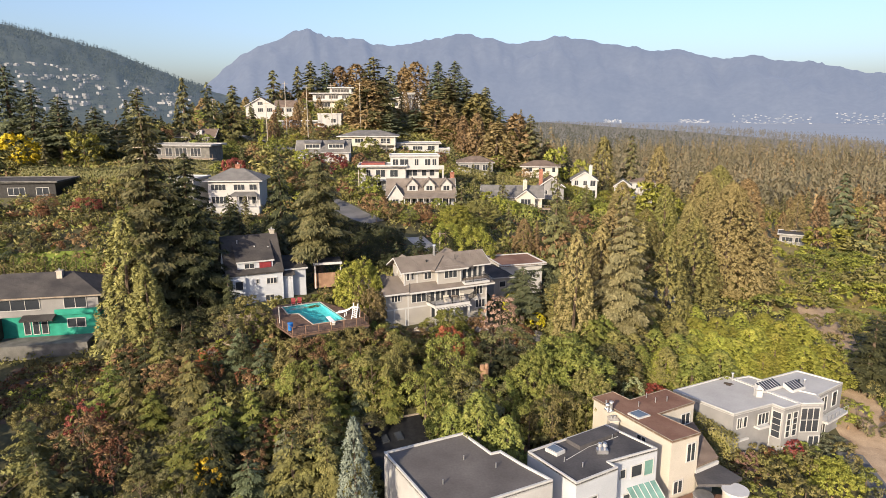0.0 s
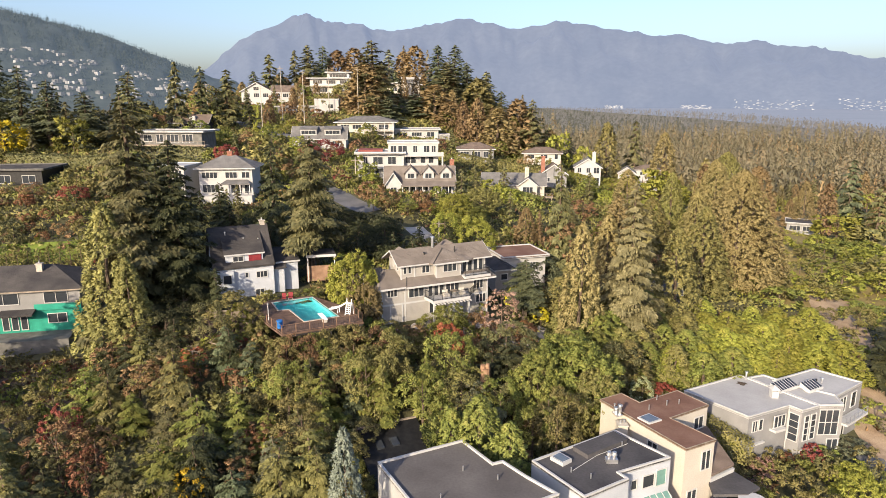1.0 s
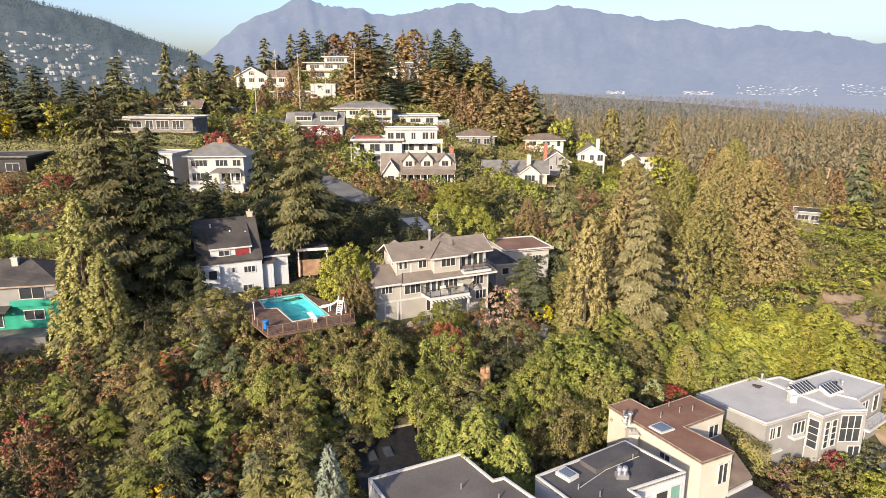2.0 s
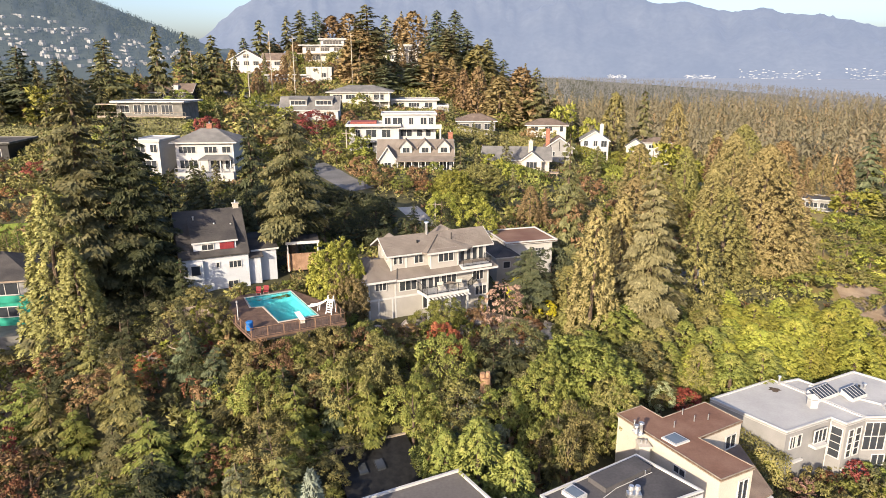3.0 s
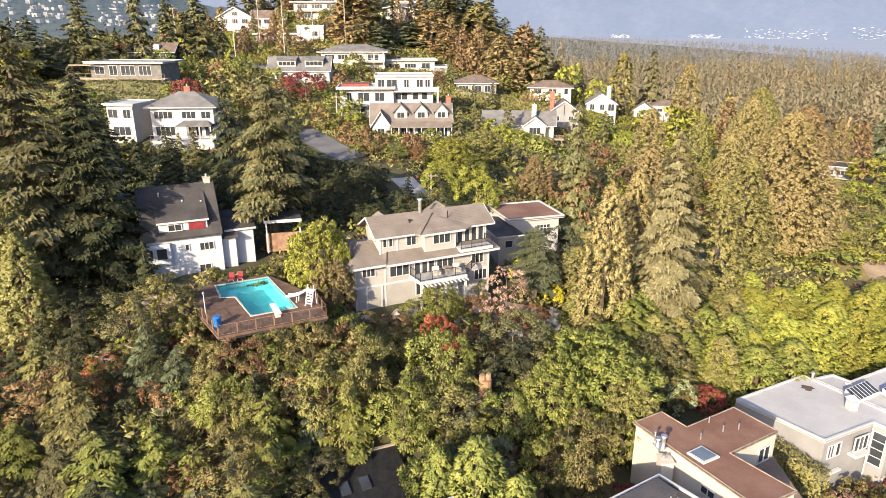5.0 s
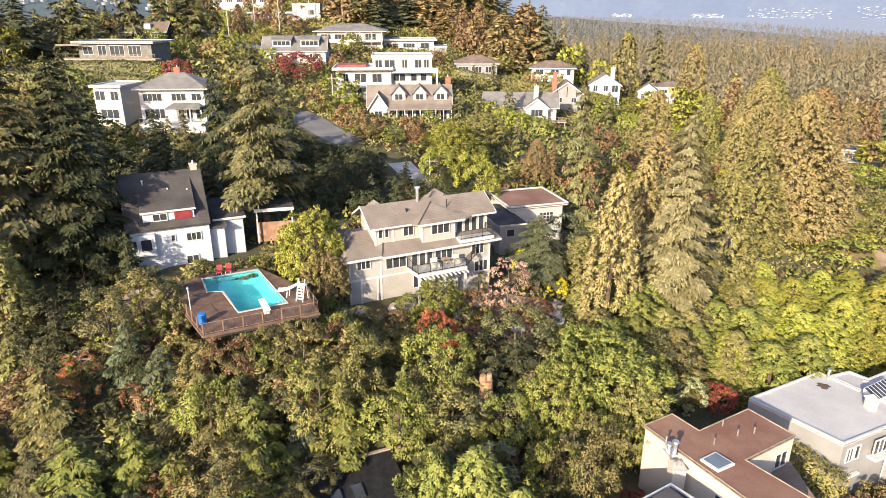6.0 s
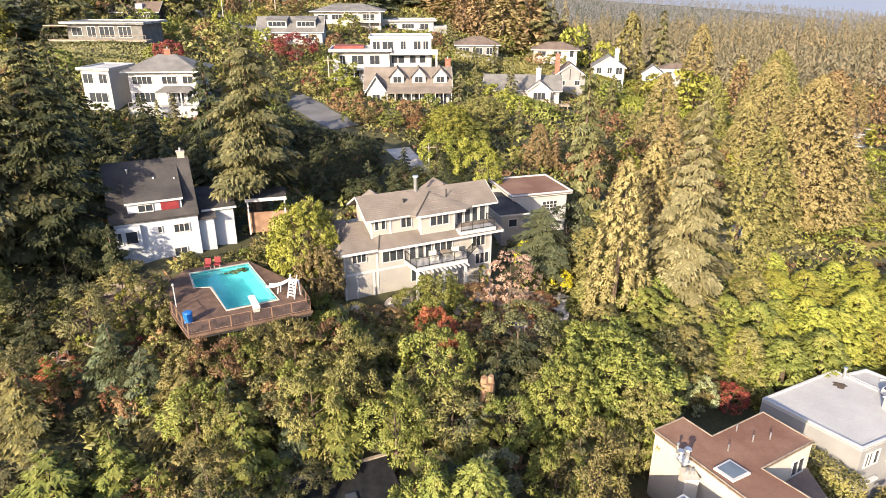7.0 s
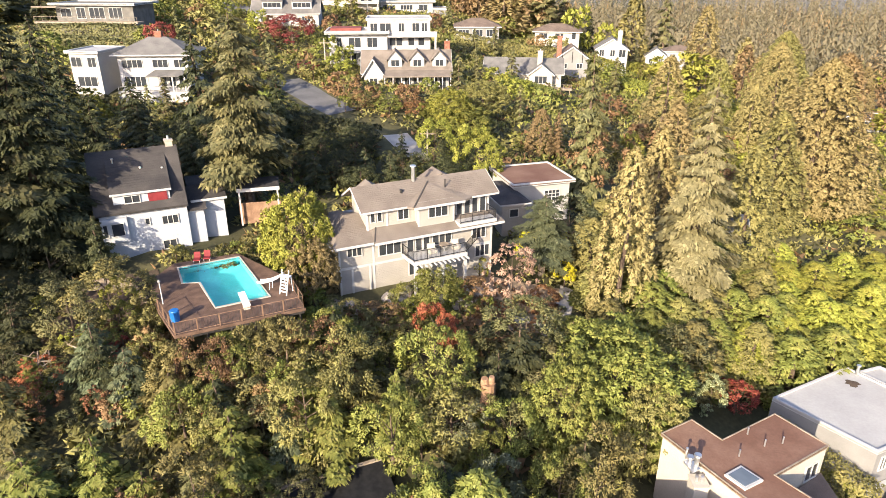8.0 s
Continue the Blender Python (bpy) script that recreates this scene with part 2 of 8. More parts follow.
def box(bm, x0, x1, y0, y1, z0, z1):
    v = [bm.verts.new(p) for p in ((x0, y0, z0), (x1, y0, z0), (x1, y1, z0), (x0, y1, z0), (x0, y0, z1), (x1, y0, z1), (x1, y1, z1), (x0, y1, z1))]
    for q in ((0, 3, 2, 1), (4, 5, 6, 7), (0, 1, 5, 4), (1, 2, 6, 5), (2, 3, 7, 6), (3, 0, 4, 7)):
        bm.faces.new([v[i] for i in q])
    return bm


def slab(bm, pts, z0, z1):
    """Prism over a plan polygon."""
    a = [bm.verts.new((x, y, z0)) for x, y in pts]
    b = [bm.verts.new((x, y, z1)) for x, y in pts]
    bm.faces.new(b)
    bm.faces.new(a[::-1])
    for i in range(len(pts)):
        j = (i + 1) % len(pts)
        bm.faces.new((a[i], a[j], b[j], b[i]))
    return bm


def hull(bm, pts, thick):
    """A roof plane: polygon in space with thickness downwards."""
    a = [bm.verts.new(p) for p in pts]
    b = [bm.verts.new((p[0], p[1], p[2] - thick)) for p in pts]
    bm.faces.new(a)
    bm.faces.new(b[::-1])
    for i in range(len(pts)):
        j = (i + 1) % len(pts)
        bm.faces.new((a[i], b[i], b[j], a[j]))
    return bm


def tube(bm, p, q, r0, r1, n=8):
    p, q = Vector(p), Vector(q)
    turn = (q - p).to_track_quat("Z", "Y").to_matrix()
    ring = lambda c, r: [bm.verts.new(c + turn @ Vector((r * math.cos(2 * math.pi * i / n), r * math.sin(2 * math.pi * i / n), 0))) for i in range(n)]
    a, b = ring(p, r0), ring(q, r1)
    for i in range(n):
        bm.faces.new((a[i], a[(i + 1) % n], b[(i + 1) % n], b[i]))
    bm.faces.new(a[::-1])
    bm.faces.new(b)
    return bm


def thing(name, label, category, x, y, z, yaw=0, group="", kind=""):
    ob = new(name)
    ob.empty_display_size = 0.5
    ob.matrix_basis = pose(x, y, z, 0, 0, yaw)
    return tagged(ob, label, category, group, kind)


def B():
    return bmesh.new()


# ---- the lie of the land ----
LX = np.array([-150.0, -70, -47, -30, 0, 35, 75, 140])
LY = np.array([-60.0, 45, 65, 80, 97, 125, 157, 185, 225, 300, 360, 450, 620])
LAND = np.array([
    [-16] * 8,
    [-7, -8, -8.5, -9, -11, -13, -17, -24],
    [-4, -6.5, -6, -5, -7.5, -11, -15, -22],
    [-2, -5.5, -4.2, 2.8, -2.6, -10.5, -13.5, -20],
    [0, -3, -2.4, 4.2, 1.9, -8, -11.5, -18],
    [5, 5, 5.6, 6.5, 3.8, -3, -9, -17],
    [10, 12, 11.2, 10.3, 8, 1, -7, -17],
    [15, 16, 14.6, 13, 10, 3.5, -5, -17],
    [18, 21, 20, 19, 15, 8, -3, -18],
    [22, 29, 32, 34, 29, 10, -10, -20],
    [18, 28, 32, 35, 28, 4, -14, -24],
    [0, 5, 5, 5, 0, -12, -22, -28],
    [-30] * 8], dtype=float)


def land(x, y):
    """Ground height at a place of the plan."""
    i = int(np.clip(np.searchsorted(LX, x) - 1, 0, len(LX) - 2))
    j = int(np.clip(np.searchsorted(LY, y) - 1, 0, len(LY) - 2))
    u = min(1, max(0, (x - LX[i]) / (LX[i + 1] - LX[i])))
    v = min(1, max(0, (y - LY[j]) / (LY[j + 1] - LY[j])))
    z = (LAND[j, i] * (1 - u) + LAND[j, i + 1] * u) * (1 - v) + (LAND[j + 1, i] * (1 - u) + LAND[j + 1, i + 1] * u) * v
    near = max(0.0, 1 - abs(y - 120) / 400)
    return float(z + near * 0.5 * noise.noise((x * 0.09, y * 0.09, 0.3)))


def grid_mesh(name, xs, ys, height, mat):
    verts = [(x, y, height(x, y)) for y in ys for x in xs]
    w = len(xs)
    faces = [(j * w + i, j * w + i + 1, (j + 1) * w + i + 1, (j + 1) * w + i) for j in range(len(ys) - 1) for i in range(w - 1)]
    me = bpy.data.meshes.new(name)
    me.from_pydata(verts, [], faces)
    for p in me.polygons:
        p.use_smooth = True
    return link_mesh(name, me, mat)


xs = [-4900, -3000, -1500, -800, -400, -250, *range(-180, 181, 4), 250, 400, 800, 1500, 3000, 4900]
ys = [-4900, -2000, -800, -300, -120, *range(-60, 470, 4), 520, 620, 800, 1200, 2000, 3000, 4900]
tagged(grid_mesh("ground", xs, ys, land, M_GROUND), "brown leaf-littered hillside ground", "ground", kind="structure")


def draped(name, pts, width, mat, lift, label, step=2.0):
    """A strip of ground cover that follows the land along a polyline."""
    line = []
    for (ax, ay), (bx, by) in zip(pts, pts[1:]):
        n = max(1, int(math.hypot(bx - ax, by - ay) / step))
        line += [(ax + (bx - ax) * k / n, ay + (by - ay) * k / n) for k in range(n)]
    line.append(pts[-1])
    bm, rows = B(), []
    cuts = max(2, int(width / 1.5))
    for k, (x, y) in enumerate(line):
        ax, ay = line[max(0, k - 1)]
        bx, by = line[min(len(line) - 1, k + 1)]
        d = math.hypot(bx - ax, by - ay) or 1
        nx, ny = -(by - ay) / d, (bx - ax) / d
        w = width * (1 + 0.08 * noise.noise((x * 0.2, y * 0.2, 4)))
        rows.append([bm.verts.new((x + nx * w * s, y + ny * w * s, land(x + nx * w * s, y + ny * w * s) + lift)) for s in [c / cuts - 0.5 for c in range(cuts + 1)]])
    for a, b in zip(rows, rows[1:]):
        for i in range(cuts):
            bm.faces.new((a[i], b[i], b[i + 1], a[i + 1]))
    ob = part(name, bm, mat)
    return tagged(ob, label, name, kind="structure")


# ---- distance: mountains, far hillside, forest ----
def ridge_mesh(name, prof, dist, depth, base, mat, label, rough, seed):
    """A range of hills: crest elevation in degrees by bearing in degrees, seen from the hillside."""
    b0, b1 = prof[0][0], prof[-1][0]
    cols, rows = 260, 26
    verts, faces = [], []
    for j in range(rows + 1):
        f = j / rows
        for i in range(cols + 1):
            b = b0 + (b1 - b0) * i / cols
            crest = np.interp(b, [p[0] for p in prof], [p[1] for p in prof])
            d = dist + depth * f
            shape = min(1.0, f * 1.15) ** 0.85
            top = 32 + (dist + depth * 0.85) * math.tan(radians(crest))
            z = base + (top - base) * shape
            z += rough * shape * (noise.fractal((b * 0.55, f * 2.2, seed), 1.0, 2.0, 5) + 0.7 * abs(noise.noise((b * 0.9 + f * 1.5, f, seed + 7))) - 0.2) * (1 if f < 0.82 else 0.35)
            if f > 0.9:
                d = dist + depth * 0.9 + (f - 0.9) * depth * 0.3
            verts.append((d * math.sin(radians(b)), d * math.cos(radians(b)), z))
    w = cols + 1
    faces = [(j * w + i, j * w + i + 1, (j + 1) * w + i + 1, (j + 1) * w + i) for j in range(rows) for i in range(cols)]
    me = bpy.data.meshes.new(name)
    me.from_pydata(verts, [], faces)
    for p in me.polygons:
        p.use_smooth = True
    return tagged(link_mesh(name, me, mat), label, "mountain", kind="structure")


# range and slope owe their blue to air light set as emission
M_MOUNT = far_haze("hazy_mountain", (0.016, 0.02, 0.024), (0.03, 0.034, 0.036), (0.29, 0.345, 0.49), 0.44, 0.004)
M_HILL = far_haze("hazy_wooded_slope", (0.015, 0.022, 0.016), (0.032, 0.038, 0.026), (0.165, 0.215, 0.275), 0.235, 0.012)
M_FARTREE = leafy("far_conifers", (0.070, 0.068, 0.042), (0.124, 0.106, 0.066), (0.190, 0.142, 0.086), glow_through=0.1, own=0.12, patches=0.05)
M_FARRUST = leafy("far_rusty_conifers", (0.146, 0.095, 0.050), (0.22, 0.15, 0.075), (0.28, 0.205, 0.10), glow_through=0.1, own=0.12, patches=0.05)
# remote trees and lowland are paled by the same painted haze glow
M_FARTREE2 = far_haze("remote_conifers_in_haze", (0.050, 0.050, 0.040), (0.085, 0.075, 0.058), (0.33, 0.315, 0.33), 0.22, 0.02)
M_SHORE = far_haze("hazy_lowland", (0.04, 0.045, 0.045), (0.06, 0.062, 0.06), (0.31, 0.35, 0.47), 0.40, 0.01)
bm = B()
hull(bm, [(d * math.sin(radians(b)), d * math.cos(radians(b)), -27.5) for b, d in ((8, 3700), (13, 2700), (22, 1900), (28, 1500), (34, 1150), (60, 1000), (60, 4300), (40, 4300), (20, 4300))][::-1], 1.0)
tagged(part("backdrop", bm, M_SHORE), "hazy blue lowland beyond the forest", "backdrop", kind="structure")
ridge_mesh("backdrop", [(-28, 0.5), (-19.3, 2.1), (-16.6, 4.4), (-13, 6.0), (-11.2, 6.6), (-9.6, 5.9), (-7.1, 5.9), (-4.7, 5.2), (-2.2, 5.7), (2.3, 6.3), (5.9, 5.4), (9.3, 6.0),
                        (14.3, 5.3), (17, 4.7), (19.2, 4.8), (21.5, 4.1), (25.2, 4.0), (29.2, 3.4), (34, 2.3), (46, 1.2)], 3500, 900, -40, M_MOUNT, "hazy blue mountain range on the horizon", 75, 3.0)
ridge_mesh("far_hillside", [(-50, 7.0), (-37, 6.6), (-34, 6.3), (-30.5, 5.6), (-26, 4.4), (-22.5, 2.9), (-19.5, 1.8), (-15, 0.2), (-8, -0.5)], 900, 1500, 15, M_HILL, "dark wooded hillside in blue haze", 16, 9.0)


rnd = random.Random(11)
HB, HE = [-50, -37, -34, -30.5, -26, -22.5, -19.5], [7.0, 6.6, 6.3, 5.6, 4.4, 2.9, 1.8]


def hill_at(b, f):
    """A place on the far hillside by bearing and share of its depth."""
    d, top = 900 + 1500 * f, 32 + 2175 * math.tan(radians(np.interp(b, HB, HE)))
    return d * math.sin(radians(b)), d * math.cos(radians(b)), 15 + (top - 15) * min(1.0, f * 1.15) ** 0.85


# walls emit a little light, in place of haze over the slope
M_FARWALL = far_haze("far_walls_haze_glow", (0.05, 0.05, 0.053), (0.26, 0.256, 0.25), (0.5, 0.53, 0.58), 0.15, 0.05)
bm = B()
for k in range(520):
    b, f = rnd.uniform(-38, -20.5), 0.04 + 0.27 * rnd.random()
    if noise.noise((b * 0.9, f * 14, 5)) < -0.05:
        continue
    x, y, z = hill_at(b, f)
    w, h = rnd.uniform(1.8, 5.5) * (2.2 if rnd.random() < 0.08 else 1), rnd.uniform(0.4, 2.2)
    box(bm, x - w / 2, x + w / 2, y - 12, y - 4, z - 2, z + h + 1)
tagged(part("far_houses", bm, M_FARWALL), "far houses paled by haze glow, scattered over the hazy slope", "houses", kind="stuff")
bm = B()
for k in range(560):
    b = rnd.choice((rnd.uniform(19.5, 21.8), rnd.uniform(23.5, 29), rnd.uniform(30.5, 36), rnd.uniform(13.6, 15.0)))
    e = -1.25 + (0.95 if b > 23 else 0.5) * rnd.random() ** 1.5 + (0.1 if b > 29 else 0)
    x, y, z = 3380 * math.sin(radians(b)), 3380 * math.cos(radians(b)), 32 + 3380 * math.tan(radians(e))
    w, h = rnd.uniform(2, 8), rnd.uniform(0.8, 2.6)
    box(bm, x - w / 2, x + w / 2, y, y + 8, z - 0.6, z + h)
# stronger emission than on the hillside walls, to brighten the town
M_TOWN = far_haze("far_town_haze_glow", (0.10, 0.10, 0.10), (0.32, 0.315, 0.31), (0.5, 0.54, 0.6), 0.30, 0.05)
tagged(part("far_houses", bm, M_TOWN), "white distant town below the mountains, brightened by haze glow", "houses", kind="stuff")


# ---- plants ----
def sprigs(name, centers, dirs, lengths, widths, rnd, droop=0.0, outs=None, loose=0.5, soften=0.6):
    """A crown of three-cornered sprigs, each an island; outs turns their broad side and their shading outwards."""
    n = len(centers)
    d = dirs / (np.linalg.norm(dirs, axis=1, keepdims=True) + 1e-9)
    r = rnd.normal(size=(n, 3))
    if outs is not None:
        outs = outs / (np.linalg.norm(outs, axis=1, keepdims=True) + 1e-9)
        r = outs + r * loose
    s = np.cross(d, r)
    s /= np.linalg.norm(s, axis=1, keepdims=True) + 1e-9
    nrm = np.cross(s, d)
    if outs is not None:
        side = np.where((nrm * outs).sum(1) < 0, -1.0, 1.0)[:, None]
        s, nrm = s * side, nrm * side
    L, W = lengths[:, None], widths[:, None]
    root = centers - d * L * 0.45
    tip = centers + d * L * 0.55 + np.array([0, 0, -1.0]) * droop * L
    v = np.stack([root - s * W * 0.5, root + s * W * 0.5, tip], axis=1).reshape(-1, 3)
    me = bpy.data.meshes.new(name)
    me.vertices.add(3 * n)
    me.vertices.foreach_set("co", v.ravel())
    me.loops.add(3 * n)
    me.loops.foreach_set("vertex_index", np.arange(3 * n))
    me.polygons.add(n)
    me.polygons.foreach_set("loop_start", np.arange(n) * 3)
    me.update(calc_edges=True)
    if outs is not None:
        soft = nrm * (1 - soften) + outs * soften
        soft /= np.linalg.norm(soft, axis=1, keepdims=True) + 1e-9
        me.normals_split_custom_set_from_vertices(np.repeat(soft, 3, axis=0))
    return me


def tufts(centers, outward, radii, per, size, rnd, wide=0.7, flat=0.8, hang=0.0):
    """Leaves on the outer side of many small tufts: positions, directions, lengths, widths, shading."""
    n = len(centers)
    o = outward / (np.linalg.norm(outward, axis=1, keepdims=True) + 1e-9)
    w = rnd.normal(size=(n, per, 3))
    w /= np.linalg.norm(w, axis=2, keepdims=True)
    dot = (w * o[:, None]).sum(2, keepdims=True)
    w = np.where(dot < -0.15, w - 2 * dot * o[:, None], w)
    C = centers[:, None] + w * radii[:, None, None] * (0.55 + 0.5 * rnd.rand(n, per, 1)) * np.array([1, 1, flat])
    D = w * 0.8 + o[:, None] * 0.5 + np.array([0, 0, -hang]) + rnd.normal(0, 0.35, (n, per, 3))
    N = w + o[:, None] * 0.45
    m = n * per
    return C.reshape(-1, 3), D.reshape(-1, 3), size * (0.6 + 0.8 * rnd.rand(m)), size * wide * (0.6 + 0.7 * rnd.rand(m)), N.reshape(-1, 3)


def wood(name, count, spots, hmin, hmax, per, mat, label, seed, fine=0.11):
    """Many conifers in one mesh: each a ragged cone of sprigs in a few tiers."""
    r = np.random.RandomState(seed)
    xy = spots(r, count)
    n = len(xy)
    z = xy[:, 2] if xy.shape[1] == 3 else np.array([land(a, b) for a, b in xy]) - 1
    h = hmin + (hmax - hmin) * r.rand(n) ** 1.4
    wide = h * (0.22 + 0.18 * r.rand(n))
    f = r.rand(n, per) ** 1.25
    a = r.rand(n, per) * 2 * math.pi
    tier = 0.72 + 0.4 * ((f * 5.5 + r.rand(n, 1)) % 1.0)
    q = wide[:, None] * (1 - f) ** 0.8 * (1.25 - tier * 0.5) * (0.7 + 0.4 * r.rand(n, per))
    C = np.stack([xy[:, 0, None] + q * np.cos(a), xy[:, 1, None] + q * np.sin(a), z[:, None] + h[:, None] * (0.05 + 0.93 * f)], -1).reshape(-1, 3)
    D = np.stack([np.cos(a), np.sin(a), -1.0 + 0 * a], -1).reshape(-1, 3) + r.normal(0, 0.3, (n * per, 3))
    size = np.repeat(h, per) * fine * (0.6 + 0.8 * r.rand(n * per)) * (1.2 - 0.75 * f.ravel())
    N = np.stack([np.cos(a), np.sin(a), 0.6 + 0 * a], -1).reshape(-1, 3)
    me = sprigs(name, C, D, size * 1.3, size * 0.7, r, 0.1, N, 0.3, 0.85)
    return tagged(link_mesh(name, me, mat), label, "forest", kind="stuff")


def lowland(r, n):
    y = 330 + 720 * r.rand(n) ** 1.15
    x = y * (-0.1 + 1.0 * r.rand(n)) + 10
    return np.stack([x, y], 1)


def back_slope(r, n):
    y = 370 + 420 * r.rand(n)
    return np.stack([y * (-0.85 + 0.75 * r.rand(n)), y], 1)


def remote(r, n):
    """The wood's far edge draws nearer towards the east, where the lowland opens."""
    b = -6 + 52 * r.rand(n)
    end = np.interp(b, [10, 21.6, 27.7, 33.8, 46], [3350, 2430, 1850, 1330, 1080])
    d = 960 + (end - 960) * r.rand(n) ** 0.8
    return np.stack([d * np.sin(np.radians(b)), d * np.cos(np.radians(b)), np.full(n, -37.0)], 1)


def far_slope(r, n):
    return np.array([(x, y, z - (3 if y > 1250 else 9)) for x, y, z in (hill_at(b, f) for b, f in zip(r.uniform(-41, -19.5, n), 0.02 + 0.9 * r.rand(n)))])


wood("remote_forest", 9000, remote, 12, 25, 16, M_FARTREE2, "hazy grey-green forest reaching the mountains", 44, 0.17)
wood("hillside_forest", 5200, far_slope, 9, 17, 10, M_HILL, "dark green forest under painted blue haze on the far hillside", 45, 0.2)
wood("far_forest", 2900, lowland, 8, 29, 106, M_FARTREE, "dense mixed conifer forest across the lowland", 41, 0.088)
wood("rusty_forest", 800, lowland, 8, 19, 50, M_FARRUST, "rusty autumn trees scattered through the lowland forest", 42)
wood("valley_forest", 900, back_slope, 9, 20, 40, M_FARTREE, "conifer forest behind the hill", 43)


def fir_crown(seed, h=20.0, r=4.4, boughs=80, spr=120, size=0.6, bare=0.06, up=0.12, ragged=0.4, power=0.72, sag=0.34):
    """Separate drooping boughs, each a ragged flat spray with hanging twigs, with dark gaps between them."""
    rnd = np.random.RandomState(seed)
    C, D, L, W, N = [], [], [], [], []
    for k in range(boughs):
        f = ((k + rnd.rand()) / boughs) ** 0.92
        a = k * 2.399 + rnd.normal(0, 0.3)
        q = (r * (1 - f) ** power + 0.25) * (1 - ragged * rnd.rand()) * min(1.0, 0.62 + 4 * f) * (1 + 0.14 * math.sin(2 * a + seed) * (1 - f))
        z0 = h * (bare + (0.955 - bare) * f)
        m = int(spr * (q / r) ** 1.35) + 7
        t = 0.12 + 0.88 * rnd.rand(m) ** 0.7
        wide = q * 0.36 * np.sin(np.pi * np.minimum(1, 0.18 + 0.74 * t)) + 0.06
        side = np.clip(rnd.normal(0, 0.55, m), -1, 1) * wide
        low = np.where(rnd.rand(m) < 0.3, rnd.rand(m) * (0.1 + 0.07 * q), 0.0)
        tilt = sag * (0.7 + 0.6 * rnd.rand())
        z = z0 + q * (up * t - tilt * t ** 1.8) - np.abs(side) * 0.3 - low + rnd.normal(0, 0.05 + 0.012 * q, m)
        ca, sa = math.cos(a), math.sin(a)
        C.append(np.stack([q * t * ca - side * sa, q * t * sa + side * ca, z], 1))
        turn = np.sign(side) * 0.75
        hangs = (low > 0) * 1.0
        D.append(np.stack([ca - turn * sa, sa + turn * ca, -0.35 - 1.2 * hangs], 1) + rnd.normal(0, 0.22, (m, 3)))
        N.append(np.stack([ca * (0.45 + 0.5 * hangs) + 0 * t, sa * (0.45 + 0.5 * hangs) + 0 * t, 0.95 - 0.5 * hangs], 1) + rnd.normal(0, 0.12, (m, 3)))
        k2 = size * (0.6 + 0.75 * rnd.rand(m)) * (0.62 + 0.38 * (1 - f))
        L.append(k2 * 1.15)
        W.append(k2 * (0.5 + 0.35 * rnd.rand(m)))
    return sprigs("crown", np.concatenate(C), np.concatenate(D), np.concatenate(L), np.concatenate(W), rnd, 0.15, np.concatenate(N), 0.4)


def cedar_crown(seed, h=12.0, r=3.0, count=260, per=32, size=0.28, power=0.6, tuft=0.2):
    """Dense hanging sprays gathered in tufts on an uneven, lobed cone with hollows between."""
    rnd = np.random.RandomState(seed)
    f = ((np.arange(count) + rnd.rand(count)) / count) ** 1.3
    a = np.arange(count) * 2.399 + rnd.normal(0, 0.25, count)
    lobe = 1 + 0.16 * np.sin(a * 2 + seed) + 0.10 * np.sin(a * 5 + f * 9 + seed)
    q = r * (1 - f) ** power * np.minimum(1, 0.75 + f * 2.5) * lobe * (0.66 + 0.34 * rnd.rand(count))
    R = r * tuft * (0.65 + 0.7 * rnd.rand(count)) * (0.45 + 0.6 * (1 - f))
    P = np.stack([q * np.cos(a), q * np.sin(a), h * (0.03 + 0.93 * f)], 1)
    O = np.stack([np.cos(a), np.sin(a), 0.45 + 0.5 * f], 1)
    C, D, L, W, N = tufts(P, O, R, per, size, rnd, 0.68, 1.35, 0.6)
    C[:, 2] = np.maximum(C[:, 2], 0.01 * h)
    return sprigs("crown", C, D, L, W, rnd, 0.12, N, 0.5)


def broad_crown(seed, h=8.0, r=3.8, lobes=11, each=9, per=66, size=0.24, low=0.18, flat=1.0, tuft=0.16):
    """Boughs that end in rounded tufts of leaves, with shaded hollows between the boughs."""
    rnd = np.random.RandomState(seed)
    mid, half = h * (0.5 + low / 2), h * (0.5 - low / 2)
    P, O, R = [], [], []
    for k in range(lobes):
        up = 1 - 1.55 * (k + 0.5) / lobes
        a = k * 2.399 + rnd.normal(0, 0.35)
        flank = math.sqrt(max(0.0, 1 - up * up))
        u = np.array([math.cos(a) * flank, math.sin(a) * flank, up])
        reach = 0.56 + 0.26 * rnd.rand()
        spread = 0.34 + 0.16 * rnd.rand()
        w = rnd.normal(size=(each, 3))
        w /= np.linalg.norm(w, axis=1, keepdims=True)
        dot = w @ u
        w = np.where((dot < -0.1)[:, None], w - 2 * dot[:, None] * u, w)
        p = u * reach + w * spread * (0.6 + 0.45 * rnd.rand(each, 1))
        P.append(p * np.array([r, r, half * flat]) + np.array([0, 0, mid]))
        O.append(w * 0.6 + u * 0.6 + np.array([0, 0, 0.3]))
        R.append(r * tuft * (0.65 + 0.7 * rnd.rand(each)))
    C, D, L, W, N = tufts(np.concatenate(P), np.concatenate(O), np.concatenate(R), per, size, rnd, 0.72, 0.75, 0.2)
    return sprigs("crown", C, D, L, W, rnd, 0.1, N, 0.55)


